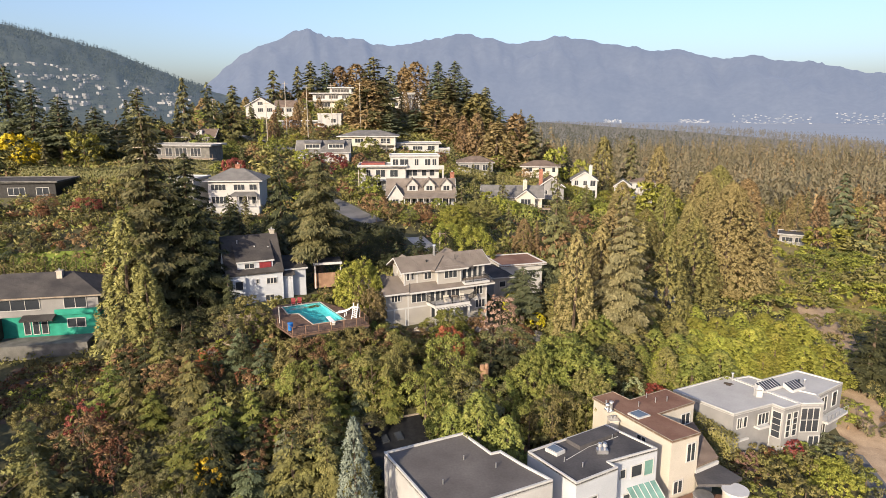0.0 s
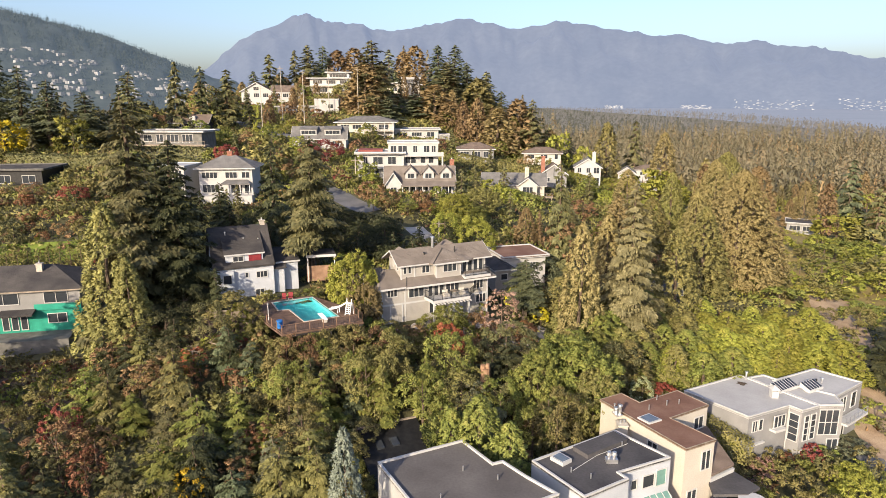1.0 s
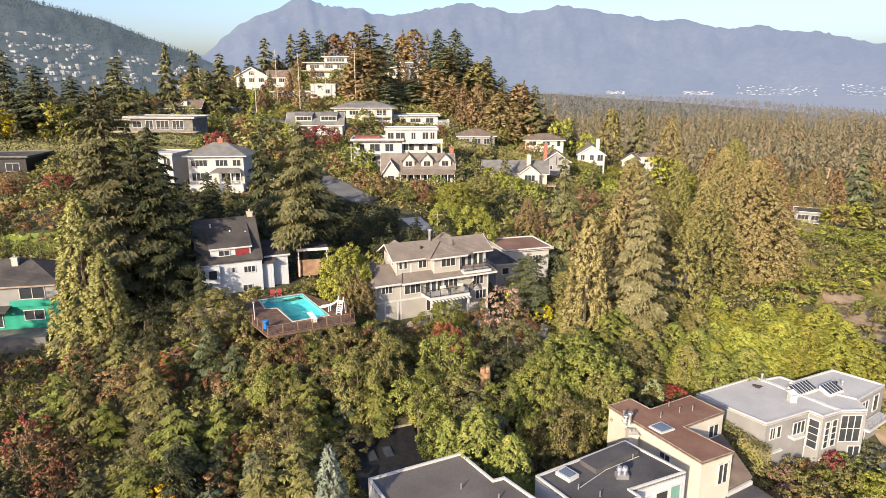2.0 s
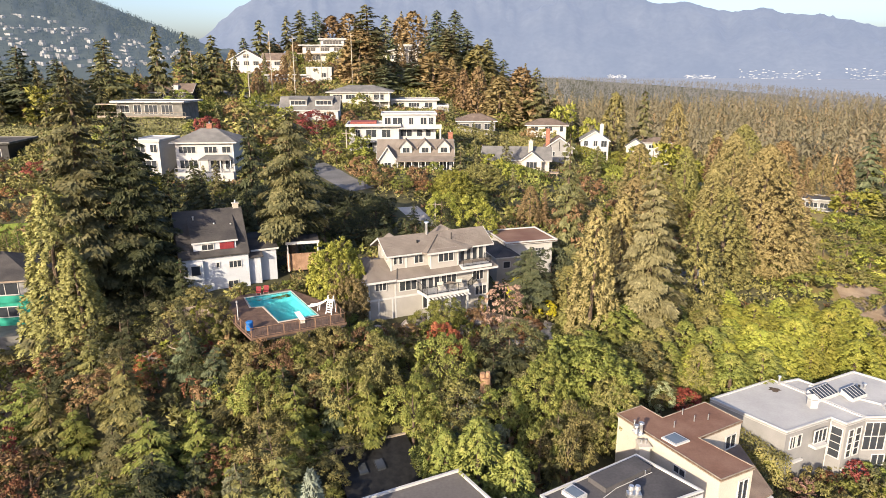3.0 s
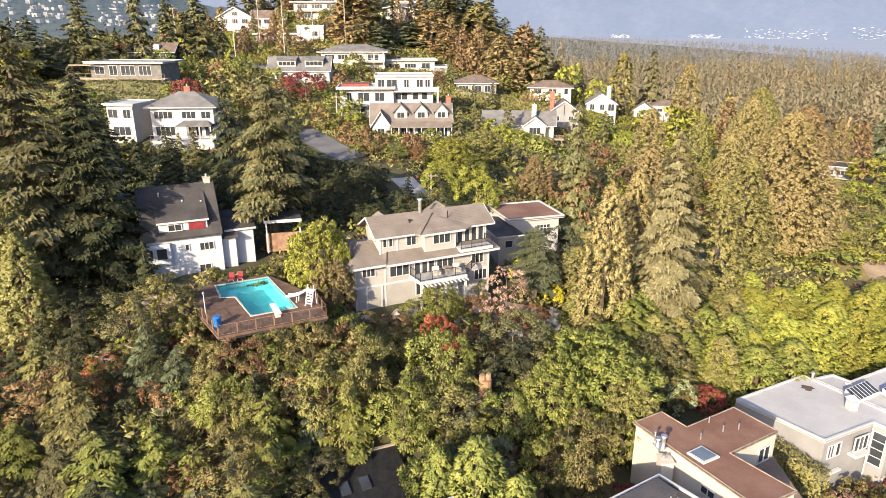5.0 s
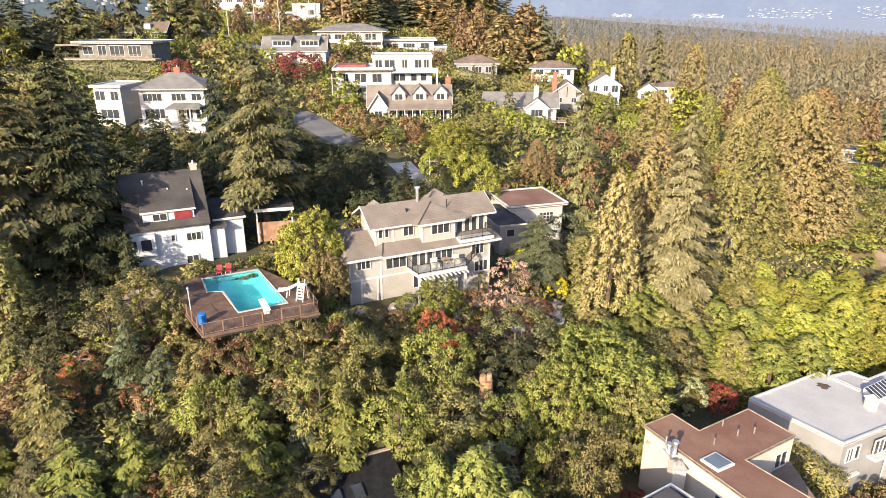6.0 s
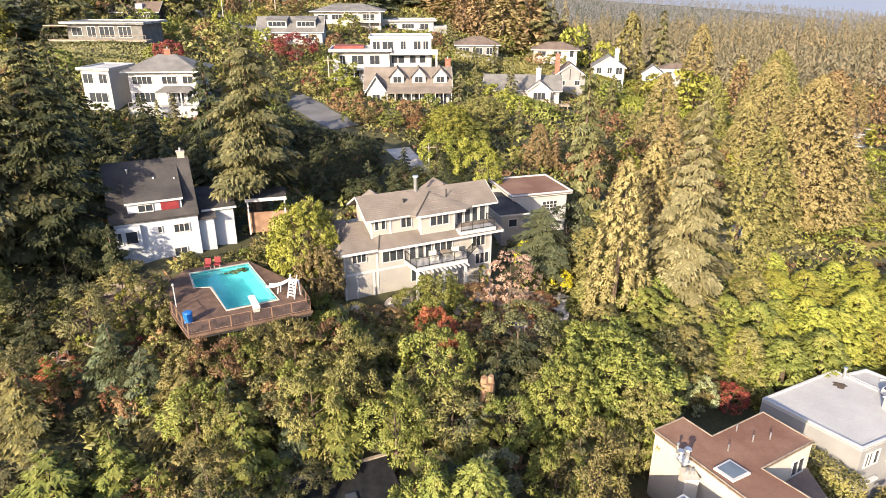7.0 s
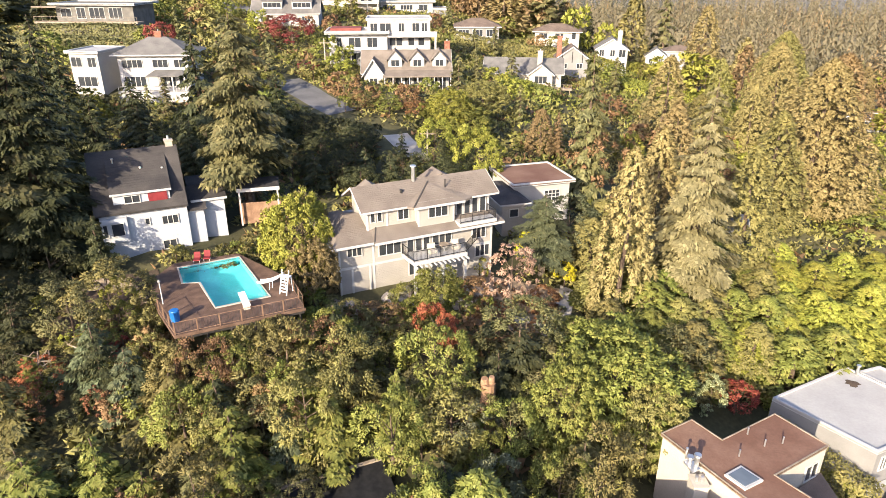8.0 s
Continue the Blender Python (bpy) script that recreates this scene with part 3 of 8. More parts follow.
def trunk_mesh(seed, h, r, limbs=0, lean=0.0):
    rnd = random.Random(seed)
    bm = B()
    prev, pr = Vector((0, 0, -1.5)), r * 1.15
    steps = 5
    for k in range(1, steps + 1):
        f = k / steps
        q = Vector((lean * f * f * h + rnd.uniform(-0.03, 0.03) * h * 0.4, rnd.uniform(-0.03, 0.03) * h * 0.4, h * f))
        qr = r * (1 - f) + 0.04
        tube(bm, prev, q, pr, qr, 7)
        prev, pr = q, qr
        for i in range(limbs if 1 < k < steps else 0):
            a = rnd.random() * 6.28
            e = q + Vector((math.cos(a), math.sin(a), rnd.uniform(0.3, 0.9))) * h * rnd.uniform(0.2, 0.34)
            tube(bm, q - Vector((0, 0, h * 0.04)), e, qr * 0.55, 0.03, 5)
    me = bpy.data.meshes.new("trunk")
    bm.to_mesh(me)
    bm.free()
    return me


KINDS = {}   # kind: (crowns, trunk, height, radius, noun, category)


def kind(key, crowns, trunk, h, r, noun):
    KINDS[key] = (crowns, trunk, h, r, noun)


kind("fir", [fir_crown(1, power=0.58), fir_crown(2, boughs=70, ragged=0.55, power=0.55), fir_crown(3, boughs=74, up=0.02, ragged=0.5, power=0.62)], trunk_mesh(1, 19.5, 0.42), 20.0, 4.4, "fir_tree")
kind("bigfir", [fir_crown(4, 30, 6.2, 90, 90, 1.0, 0.03, 0.1, 0.5, 0.55), fir_crown(5, 30, 6.2, 84, 100, 1.0, 0.03, 0.16, 0.6, 0.5)], trunk_mesh(2, 29, 0.6), 30.0, 6.2, "fir_tree")
kind("hugefir", [fir_crown(21, 30, 6.2, 124, 470, 0.47, 0.05, 0.10, 0.5, 0.62), fir_crown(22, 30, 6.2, 110, 500, 0.48, 0.05, 0.16, 0.58, 0.6)], trunk_mesh(2, 29, 0.6), 30.0, 6.2, "fir_tree")
kind("slimfir", [fir_crown(6, 18, 2.6, 70, 60, 0.6), fir_crown(7, 18, 2.6, 62, 64, 0.62, ragged=0.5)], trunk_mesh(3, 17.5, 0.3), 18.0, 2.6, "fir_tree")
kind("youngfir", [fir_crown(8, 8, 3.0, 42, 250, 0.29, 0.04, 0.22, 0.5), fir_crown(9, 8, 3.0, 36, 270, 0.30, 0.04, 0.28, 0.6), fir_crown(10, 8, 3.0, 32, 300, 0.30, 0.06, 0.3, 0.65, 0.6)], trunk_mesh(4, 7.6, 0.16), 8.0, 3.0, "young_conifer")
kind("cedar", [cedar_crown(1), cedar_crown(2, power=0.5), cedar_crown(7, power=0.55)], trunk_mesh(5, 11, 0.25), 12.0, 3.0, "cedar_tree")
kind("bigcedar", [cedar_crown(3, 22, 5.2, 560, 30, 0.38, 0.66, 0.11), cedar_crown(4, 22, 5.2, 540, 30, 0.38, 0.56, 0.115)], trunk_mesh(6, 20, 0.45), 22.0, 5.2, "cedar_tree")
kind("giantcedar", [cedar_crown(31, 28, 9.0, 1900, 28, 0.38, 0.62, 0.06)], trunk_mesh(15, 26, 0.6), 28.0, 9.0, "cedar_tree")
kind("cypress", [cedar_crown(41, 4, 0.9, 60, 10, 0.2, 0.45, 0.3)], trunk_mesh(16, 3, 0.06), 4.0, 0.9, "cypress")
kind("farcedar", [cedar_crown(42, 15, 3.8, 150, 11, 0.85, 0.5, 0.26), cedar_crown(43, 15, 3.8, 140, 12, 0.85, 0.6, 0.26)], trunk_mesh(13, 13, 0.3), 15.0, 3.8, "cedar_tree")
kind("broad", [broad_crown(1), broad_crown(2, lobes=9, each=11), broad_crown(3, lobes=13, each=8, flat=0.85), broad_crown(4, lobes=10, each=9, per=64, tuft=0.18)], trunk_mesh(7, 6.5, 0.22, 3), 8.0, 3.8, "broadleaf_tree")
kind("round", [broad_crown(5, 10, 5.0, 30, 18, 50, 0.265, 0.0, 1.0, 0.10)], trunk_mesh(8, 8, 0.3, 3), 10.0, 5.0, "rounded_tree")
kind("airy", [broad_crown(6, 8, 3.6, 10, 7, 34, 0.29, tuft=0.13), broad_crown(7, 8, 3.6, 8, 8, 36, 0.29, tuft=0.13)], trunk_mesh(9, 6.8, 0.18, 4), 8.0, 3.6, "sparse_tree")
kind("shrub", [broad_crown(8, 2.4, 1.6, 7, 5, 24, 0.24, 0.0, 1.0, 0.22), broad_crown(9, 2.4, 1.6, 6, 6, 24, 0.25, 0.0, 1.0, 0.22), broad_crown(10, 2.4, 1.6, 8, 5, 22, 0.24, 0.0, 1.0, 0.2)], trunk_mesh(10, 1.6, 0.06, 0), 2.4, 1.6, "shrub")
kind("smallfar", [fir_crown(11, 16, 3.4, 46, 36, 0.95, 0.03, 0.1, 0.45, 0.6), fir_crown(12, 16, 3.4, 42, 38, 1.0, 0.03, 0.15, 0.55, 0.52)], trunk_mesh(11, 15, 0.3), 16.0, 3.4, "conifer_tree")
kind("oldfir", [fir_crown(14, 24, 6.0, 84, 430, 0.46, 0.24, 0.08, 0.6, 0.5)], trunk_mesh(14, 23, 0.5), 24.0, 6.0, "fir_tree")
kind("farbroad", [broad_crown(12, 8, 4.2, 10, 8, 13, 0.75, 0.0, 1.0, 0.19), broad_crown(13, 8, 4.2, 9, 9, 13, 0.75, 0.0, 1.0, 0.19)], trunk_mesh(12, 6, 0.2, 0), 8.0, 4.2, "garden_tree")
plant_count = [0]


def plant(key, x, y, top, radius, mat, label, group="trees on the hillside", base=None, bark=None, noun=""):
    """A tree or shrub on the land at x, y, whose tip stands at the height top."""
    crowns, trunk, h, r, name = KINDS[key]
    z = land(x, y) if base is None else base
    k = plant_count[0] = plant_count[0] + 1
    tall = max(0.5, top - z)
    if key in ("shrub", "broad", "airy", "farbroad", "round"):
        tall = min(tall, radius * (2.1 if key == "shrub" else 2.9))
    t = thing(noun or name, label + (" on the slope" if len(label.split()) < 5 else ""), name.split("_")[-1], x, y, z, (k * 137.5) % 360, group)
    t.scale = (radius / r, radius / r, tall / h)
    link_mesh("trunk", trunk, bark or M_BARK, t)
    link_mesh("crown", crowns[k % len(crowns)], mat, t)
    return t


KEEP = []   # plan rectangles kept free of random planting: cx, cy, half width, half depth, yaw


def clear_of(x, y, margin=0.0):
    for cx, cy, hw, hd, yaw in KEEP:
        c, s = math.cos(radians(yaw)), math.sin(radians(yaw))
        u, v = (x - cx) * c + (y - cy) * s, -(x - cx) * s + (y - cy) * c
        if abs(u) < hw + margin and abs(v) < hd + margin:
            return False
    return True


def fill(count, x0, x1, y0, y1, choices, seed, group, gap=2.0, margin=1.0):
    """Random growth over a stretch of the plan; choices: (kind, height range, slimness, material, label)."""
    rnd = random.Random(seed)
    done = []
    for k in range(count * 6):
        if len(done) >= count:
            break
        x, y = rnd.uniform(x0, x1), rnd.uniform(y0, y1)
        key, h0, h1, slim, mat, label = rnd.choice(choices)
        if not clear_of(x, y, margin) or any((x - a) ** 2 + (y - b) ** 2 < gap * gap for a, b in done):
            continue
        done.append((x, y))
        h = rnd.uniform(h0, h1)
        plant(key, x, y, land(x, y) + h, h * slim * rnd.uniform(0.85, 1.2), mat, label, group)


# ---- buildings ----
win_cache = {}


def window(parent, x, y, z, w, h, cols=2, rows=1, yaw=0, frame_mat=None, glass=None, name="window"):
    """A framed window whose foot stands at x, y, z on a wall that faces the local -y, turned by yaw. Frame proud, panes set back in it."""
    key = (round(w, 2), round(h, 2), cols, rows)
    if key not in win_cache:
        f = 0.09
        iw, ih = w - 2 * f, h - 2 * f
        xe, ze = [-w / 2, -w / 2 + f], [0, f]
        for c in range(1, cols):
            cx = -w / 2 + f + iw * c / cols
            xe += [cx - 0.035, cx + 0.035]
        for r in range(1, rows):
            cz = f + ih * r / rows
            ze += [cz - 0.03, cz + 0.03]
        xe += [w / 2 - f, w / 2]
        ze += [h - f, h]
        bm = B()
        gv = [[bm.verts.new((x_, -0.10, z_)) for x_ in xe] for z_ in ze]
        for r in range(len(ze) - 1):
            for c in range(len(xe) - 1):
                if r % 2 == 0 or c % 2 == 0:
                    bm.faces.new((gv[r][c], gv[r][c + 1], gv[r + 1][c + 1], gv[r + 1][c]))
        ext = bmesh.ops.extrude_face_region(bm, geom=list(bm.faces))
        bmesh.ops.translate(bm, verts=[v for v in ext["geom"] if isinstance(v, bmesh.types.BMVert)], vec=(0, 0.12, 0))
        bmesh.ops.recalc_face_normals(bm, faces=bm.faces)
        fm = bpy.data.meshes.new("window")
        bm.to_mesh(fm)
        bm.free()
        bm = B()
        box(bm, -iw / cols / 2, iw / cols / 2, -0.035, -0.015, 0, ih)
        pm = bpy.data.meshes.new("pane")
        bm.to_mesh(pm)
        bm.free()
        win_cache[key] = fm, pm
    fm, pm = win_cache[key]
    ob = link_mesh(name, fm, frame_mat or M_TRIM, parent, "", pose(x, y, z, 0, 0, yaw))
    iw = w - 0.18
    for c in range(cols):
        link_mesh("pane", pm, glass or M_GLASS, ob, "", pose(-w / 2 + 0.09 + iw * (c + 0.5) / cols, 0, 0.09))
    return ob


def walls(parent, x0, x1, y0, y1, z0, z1, mat, label="", name="wall"):
    return part(name, box(B(), x0, x1, y0, y1, z0, z1), mat, parent, label)


def gable(parent, x0, x1, y0, y1, z, rise, over, mat, wall_mat, axis="x", fascia=None, thick=0.22):
    """Gabled roof over a block, ridge along the axis, with filled gable ends and fascia boards."""
    X0, X1, Y0, Y1 = x0 - over, x1 + over, y0 - over, y1 + over
    if axis == "x":
        m, slope = (y0 + y1) / 2, rise / ((y1 - y0) / 2)
        zo = z - over * slope
        roof = hull(B(), [(X0, Y0, zo), (X1, Y0, zo), (X1, m, z + rise), (X0, m, z + rise)], thick)
        hull(roof, [(X1, Y1, zo), (X0, Y1, zo), (X0, m, z + rise), (X1, m, z + rise)], thick)
        for x in (x0 + 0.02, x1 - 0.22):
            g = B()
            a = [g.verts.new((x + d, yy, zz)) for d in (0, 0.2) for yy, zz in ((y0 + 0.05, z - 0.2), (y1 - 0.05, z - 0.2), (m, z + rise - 0.3))]
            g.faces.new(a[:3]), g.faces.new(a[3:])
            for i in range(3):
                g.faces.new((a[i], a[(i + 1) % 3], a[3 + (i + 1) % 3], a[3 + i]))
            part("gable_wall", g, wall_mat, parent)
        fb = box(B(), X0, X1, Y0 - 0.05, Y0 - 0.003, zo - 0.2, zo - 0.02)
        part("fascia", fb, fascia or M_TRIM, parent)
        for x in (X0 - 0.06, X1 + 0.003):
            fb = hull(B(), [(x, Y0, zo + 0.02), (x + 0.057, Y0, zo + 0.02), (x + 0.057, m, z + rise + 0.02), (x, m, z + rise + 0.02)], 0.2)
            hull(fb, [(x, Y1, zo + 0.02), (x + 0.057, Y1, zo + 0.02), (x + 0.057, m, z + rise + 0.02), (x, m, z + rise + 0.02)], 0.2)
            part("fascia", fb, fascia or M_TRIM, parent)
    else:
        m, slope = (x0 + x1) / 2, rise / ((x1 - x0) / 2)
        zo = z - over * slope
        roof = hull(B(), [(X0, Y1, zo), (X0, Y0, zo), (m, Y0, z + rise), (m, Y1, z + rise)], thick)
        hull(roof, [(X1, Y0, zo), (X1, Y1, zo), (m, Y1, z + rise), (m, Y0, z + rise)], thick)
        g = B()
        a = [g.verts.new((xx, y0 + d, zz)) for d in (0.02, 0.22) for xx, zz in ((x0 + 0.05, z - 0.2), (x1 - 0.05, z - 0.2), (m, z + rise - 0.3))]
        g.faces.new(a[:3]), g.faces.new(a[3:])
        for i in range(3):
            g.faces.new((a[i], a[(i + 1) % 3], a[3 + (i + 1) % 3], a[3 + i]))
        fb = hull(B(), [(X0, Y0 - 0.06, zo + 0.02), (X0, Y0 - 0.003, zo + 0.02), (m, Y0 - 0.003, z + rise + 0.02), (m, Y0 - 0.06, z + rise + 0.02)], 0.3)
        hull(fb, [(X1, Y0 - 0.06, zo + 0.02), (X1, Y0 - 0.003, zo + 0.02), (m, Y0 - 0.003, z + rise + 0.02), (m, Y0 - 0.06, z + rise + 0.02)], 0.3)
        part("fascia", fb, fascia or M_TRIM, parent)
        part("gable_wall", g, wall_mat, parent)
    return part("roof", roof, mat, parent)


def hip(parent, x0, x1, y0, y1, z, rise, over, mat, fascia=None):
    X0, X1, Y0, Y1 = x0 - over, x1 + over, y0 - over, y1 + over
    half = min(X1 - X0, Y1 - Y0) / 2
    mx, my = (X0 + X1) / 2, (Y0 + Y1) / 2
    if X1 - X0 >= Y1 - Y0:
        a, b = (X0 + half, my), (X1 - half, my)
    else:
        a, b = (mx, Y0 + half), (mx, Y1 - half)
    bm = B()
    e = [bm.verts.new(p) for p in ((X0, Y0, z), (X1, Y0, z), (X1, Y1, z), (X0, Y1, z))]
    r = [bm.verts.new((*a, z + rise)), bm.verts.new((*b, z + rise))]
    if X1 - X0 >= Y1 - Y0:
        for q in ((e[0], e[1], r[1], r[0]), (e[1], e[2], r[1]), (e[2], e[3], r[0], r[1]), (e[3], e[0], r[0])):
            bm.faces.new(q)
    else:
        for q in ((e[0], e[1], r[0]), (e[1], e[2], r[1], r[0]), (e[2], e[3], r[1]), (e[3], e[0], r[0], r[1])):
            bm.faces.new(q)
    bm.faces.new(e[::-1])
    ob = part("roof", bm, mat, parent)
    bm = slab(B(), [(X0 + 0.02, Y0 + 0.02), (X1 - 0.02, Y0 + 0.02), (X1 - 0.02, Y1 - 0.02), (X0 + 0.02, Y1 - 0.02)], z - 0.22, z - 0.004)
    part("fascia", bm, fascia or M_TRIM, parent)
    return ob


def flat_top(parent, pts, z, mat, edge, height=0.28, width=0.22):
    """Flat membrane roof with a raised edge round it."""
    part("roof", slab(B(), pts, z - 0.15, z), mat, parent)
    bm = B()
    n = len(pts)
    area = sum(pts[i][0] * pts[(i + 1) % n][1] - pts[(i + 1) % n][0] * pts[i][1] for i in range(n))
    sgn = 1 if area > 0 else -1
    inner = []
    for i in range(n):
        p, a, b = Vector(pts[i]), Vector(pts[i - 1]), Vector(pts[(i + 1) % n])
        d1, d2 = (p - a).normalized(), (b - p).normalized()
        n1, n2 = Vector((-d1.y, d1.x)) * sgn, Vector((-d2.y, d2.x)) * sgn
        bis = (n1 + n2)
        inner.append(p + bis * (width / max(0.3, bis.dot(n1))))
    rings = [[bm.verts.new((*q, zz)) for q in ring] for ring, zz in ((pts, z - 0.25), (pts, z + height), (inner, z + height), (inner, z - 0.1))]
    for r in range(3):
        for i in range(n):
            j = (i + 1) % n
            bm.faces.new((rings[r][i], rings[r][j], rings[r + 1][j], rings[r + 1][i]))
    return part("parapet", bm, edge, parent)


def chimney(parent, x, y, z0, z1, w, d, mat, pots=1):
    bm = box(B(), x - w / 2, x + w / 2, y - d / 2, y + d / 2, z0, z1)
    box(bm, x - w / 2 - 0.08, x + w / 2 + 0.08, y - d / 2 - 0.08, y + d / 2 + 0.08, z1, z1 + 0.14)
    ob = part("chimney", bm, mat, parent)
    for i in range(pots):
        part("flue", tube(B(), (x + (i - (pots - 1) / 2) * 0.4, y, z1 + 0.13), (x + (i - (pots - 1) / 2) * 0.4, y, z1 + 0.5), 0.13, 0.11), M_METAL, ob)
    return ob


def vent(parent, x, y, z, h=0.7, r=0.09, mat=None, cap=True):
    bm = tube(B(), (x, y, z - 0.1), (x, y, z + h), r, r)
    if cap:
        tube(bm, (x, y, z + h), (x, y, z + h + 0.12), r * 1.7, r * 1.5)
    return part("vent", bm, mat or M_METAL, parent)


def railing(parent, pts, z, h=1.0, mat=None, step=1.6, pickets=0.0, rail_r=0.035):
    """Posts, rails and pickets along a polyline."""
    mat = mat or M_BLACK
    r = part("railing", tube(B(), (*pts[0], z), (*pts[0], z + h), 0.04, 0.04, 6), mat, parent)
    pole = bpy.data.meshes.new("post")
    bm = tube(B(), (0, 0, 0), (0, 0, h), 0.04, 0.04, 6)
    bm.to_mesh(pole), bm.free()
    stick = bpy.data.meshes.new("picket")
    bm = tube(B(), (0, 0, 0.1), (0, 0, h), 0.014, 0.014, 4)
    bm.to_mesh(stick), bm.free()
    for (ax, ay), (bx, by) in zip(pts, pts[1:]):
        d = math.hypot(bx - ax, by - ay)
        n = max(1, round(d / step))
        for k in range(1, n + 1):
            link_mesh("post", pole, mat, r, "", pose(ax + (bx - ax) * k / n, ay + (by - ay) * k / n, z))
        for zz in (z + h, z + 0.12):
            part("rail", tube(B(), (ax, ay, zz), (bx, by, zz), rail_r, rail_r, 6), mat, r)
        if pickets:
            m = int(d / pickets)
            for k in range(1, m):
                link_mesh("picket", stick, mat, r, "", pose(ax + (bx - ax) * k / m, ay + (by - ay) * k / m, z))
    return r


def wall_windows(h, y, z, xs_, w, hh, cols=2, rows=1, yaw=0, glass=None):
    for x in xs_:
        window(h, x, y, z, w, hh, cols, rows, yaw, None, glass)


# the large taupe-roofed house; x along its front from its right corner, y to the back
def taupe_house():
    h = thing("house", "three-storey beige house with taupe shingle roofs and balconies", "house", 6.65, 97.08, 1.0, 25.5)
    KEEP.append((-1.5, 97, 11, 6, 25.5))
    walls(h, -16.4, 0, 0, 8.0, -3, 5.6, M_SIDING)
    walls(h, -13.2, -0.05, 0.8, 5.4, 5.6, 8.45, M_SIDING, name="upper_wall")
    part("bay", box(B(), -8.2, -4.4, 0.0, 0.85, 5.7, 8.3), M_SIDING, h)
    part("base_trim", box(B(), -16.46, 0.06, -0.06, 8.06, 2.62, 2.86), M_TRIM, h)
    for x in (-16.4, -13.0, 0.0):
        part("corner_board", box(B(), x - 0.09, x + 0.09, -0.05, 0.1, -1.5, 5.4), M_TRIM, h)
    for x in (-13.2, -11.2, -0.05):
        part("corner_board", box(B(), x - 0.09, x + 0.09, 0.74, 0.9, 5.8, 8.3), M_TRIM, h)
    for x in (-8.2, -4.4):
        part("corner_board", box(B(), x - 0.07, x + 0.07, -0.05, 0.08, 5.8, 8.2), M_TRIM, h)
    # upper roof: gabled, with a cross wing over the bay and two small gables at the back
    gable(h, -13.3, 0.1, 0.8, 5.4, 8.45, 1.27, 0.7, M_ROOF_TAN, M_SIDING)
    bm = hull(B(), [(-8.9, -0.55, 8.02), (-3.4, -0.55, 8.02), (-6.2, 2.3, 9.42)], 0.2)
    part("roof", bm, M_ROOF_TAN, h)
    part("roof", hull(B(), [(-3.4, -0.55, 8.02), (-2.2, 0.1, 8.07), (-6.2, 2.3, 9.42)], 0.2), M_ROOF_TAN, h)
    part("roof", hull(B(), [(-8.9, -0.55, 8.02), (-6.2, 2.3, 9.42), (-9.4, 0.1, 8.07)], 0.2), M_ROOF_TAN, h)
    part("valley", tube(B(), (-8.9, -0.5, 8.05), (-6.2, 2.35, 9.46), 0.09, 0.09, 5), M_ROOF_DK, h)
    part("fascia", box(B(), -8.9, -3.4, -0.62, -0.555, 7.78, 8.0), M_TRIM, h)
    for gx, w, zz in ((-4.2, 1.9, 9.95), (-11.6, 1.7, 9.55)):
        part("back_roof", hull(B(), [(gx, 3.2, zz), (gx, 5.6, zz), (gx - w, 5.6, zz - 1.1), (gx - w, 4.0, zz - 1.1)], 0.2), M_ROOF_TAN, h)
        part("back_roof", hull(B(), [(gx, 3.2, zz), (gx + w, 4.0, zz - 1.1), (gx + w, 5.6, zz - 1.1), (gx, 5.6, zz)], 0.2), M_ROOF_TAN, h)
    # skirt roof of the middle storey, hipped round the left end
    bm = hull(B(), [(-17.2, -0.8, 5.36), (-13.0, -0.8, 5.36), (-12.4, 0.78, 6.1), (-13.25, 3.4, 6.9), (-14.8, 3.4, 6.9)], 0.2)
    part("skirt_roof", bm, M_ROOF_TAN, h)
    part("skirt_roof", hull(B(), [(-17.2, 8.6, 5.36), (-17.2, -0.8, 5.36), (-14.8, 3.4, 6.9), (-14.8, 5.0, 6.9)], 0.2), M_ROOF_TAN, h)
    part("skirt_roof", hull(B(), [(-13.2, 3.4, 6.9), (-14.8, 3.4, 6.9), (-14.8, 5.0, 6.9), (-17.2, 8.6, 5.36), (-13.2, 8.6, 5.36)], 0.2), M_ROOF_TAN, h)
    part("skirt_roof", hull(B(), [(-13.2, -1.05, 5.3), (0.9, -1.05, 5.34), (0.3, 0.78, 6.06), (-12.4, 0.78, 6.14)], 0.2), M_ROOF_TAN, h)
    part("skirt_roof", hull(B(), [(0.9, -1.05, 5.34), (1.7, 2.4, 5.3), (0.3, 2.8, 5.9), (0.3, 0.78, 6.06)], 0.18), M_ROOF_TAN, h)
    part("valley", tube(B(), (-13.1, -0.85, 5.4), (-12.4, 0.8, 6.16), 0.07, 0.07, 5), M_ROOF_DK, h)
    part("fascia", box(B(), -17.2, -13.2, -0.88, -0.805, 5.1, 5.34), M_TRIM, h)
    part("fascia", box(B(), -13.2, 0.9, -1.13, -1.055, 5.06, 5.3), M_TRIM, h)
    part("fascia", box(B(), -17.28, -17.205, -0.88, 8.6, 5.1, 5.34), M_TRIM, h)
    # top storey
    wall_windows(h, 0.8, 6.65, (-12.65, -11.95), 0.55, 1.3, 1)
    wall_windows(h, 0.8, 6.5, (-9.5,), 1.25, 1.15, 2)
    wall_windows(h, 0.0, 6.5, (-6.1,), 2.2, 1.3, 3)
    wall_windows(h, 0.8, 5.85, (-3.4, -2.5, -1.6, -0.7), 0.8, 1.95, 1, 1)
    window(h, -13.2, 2.0, 6.95, 0.6, 1.2, 1, 1, -90)
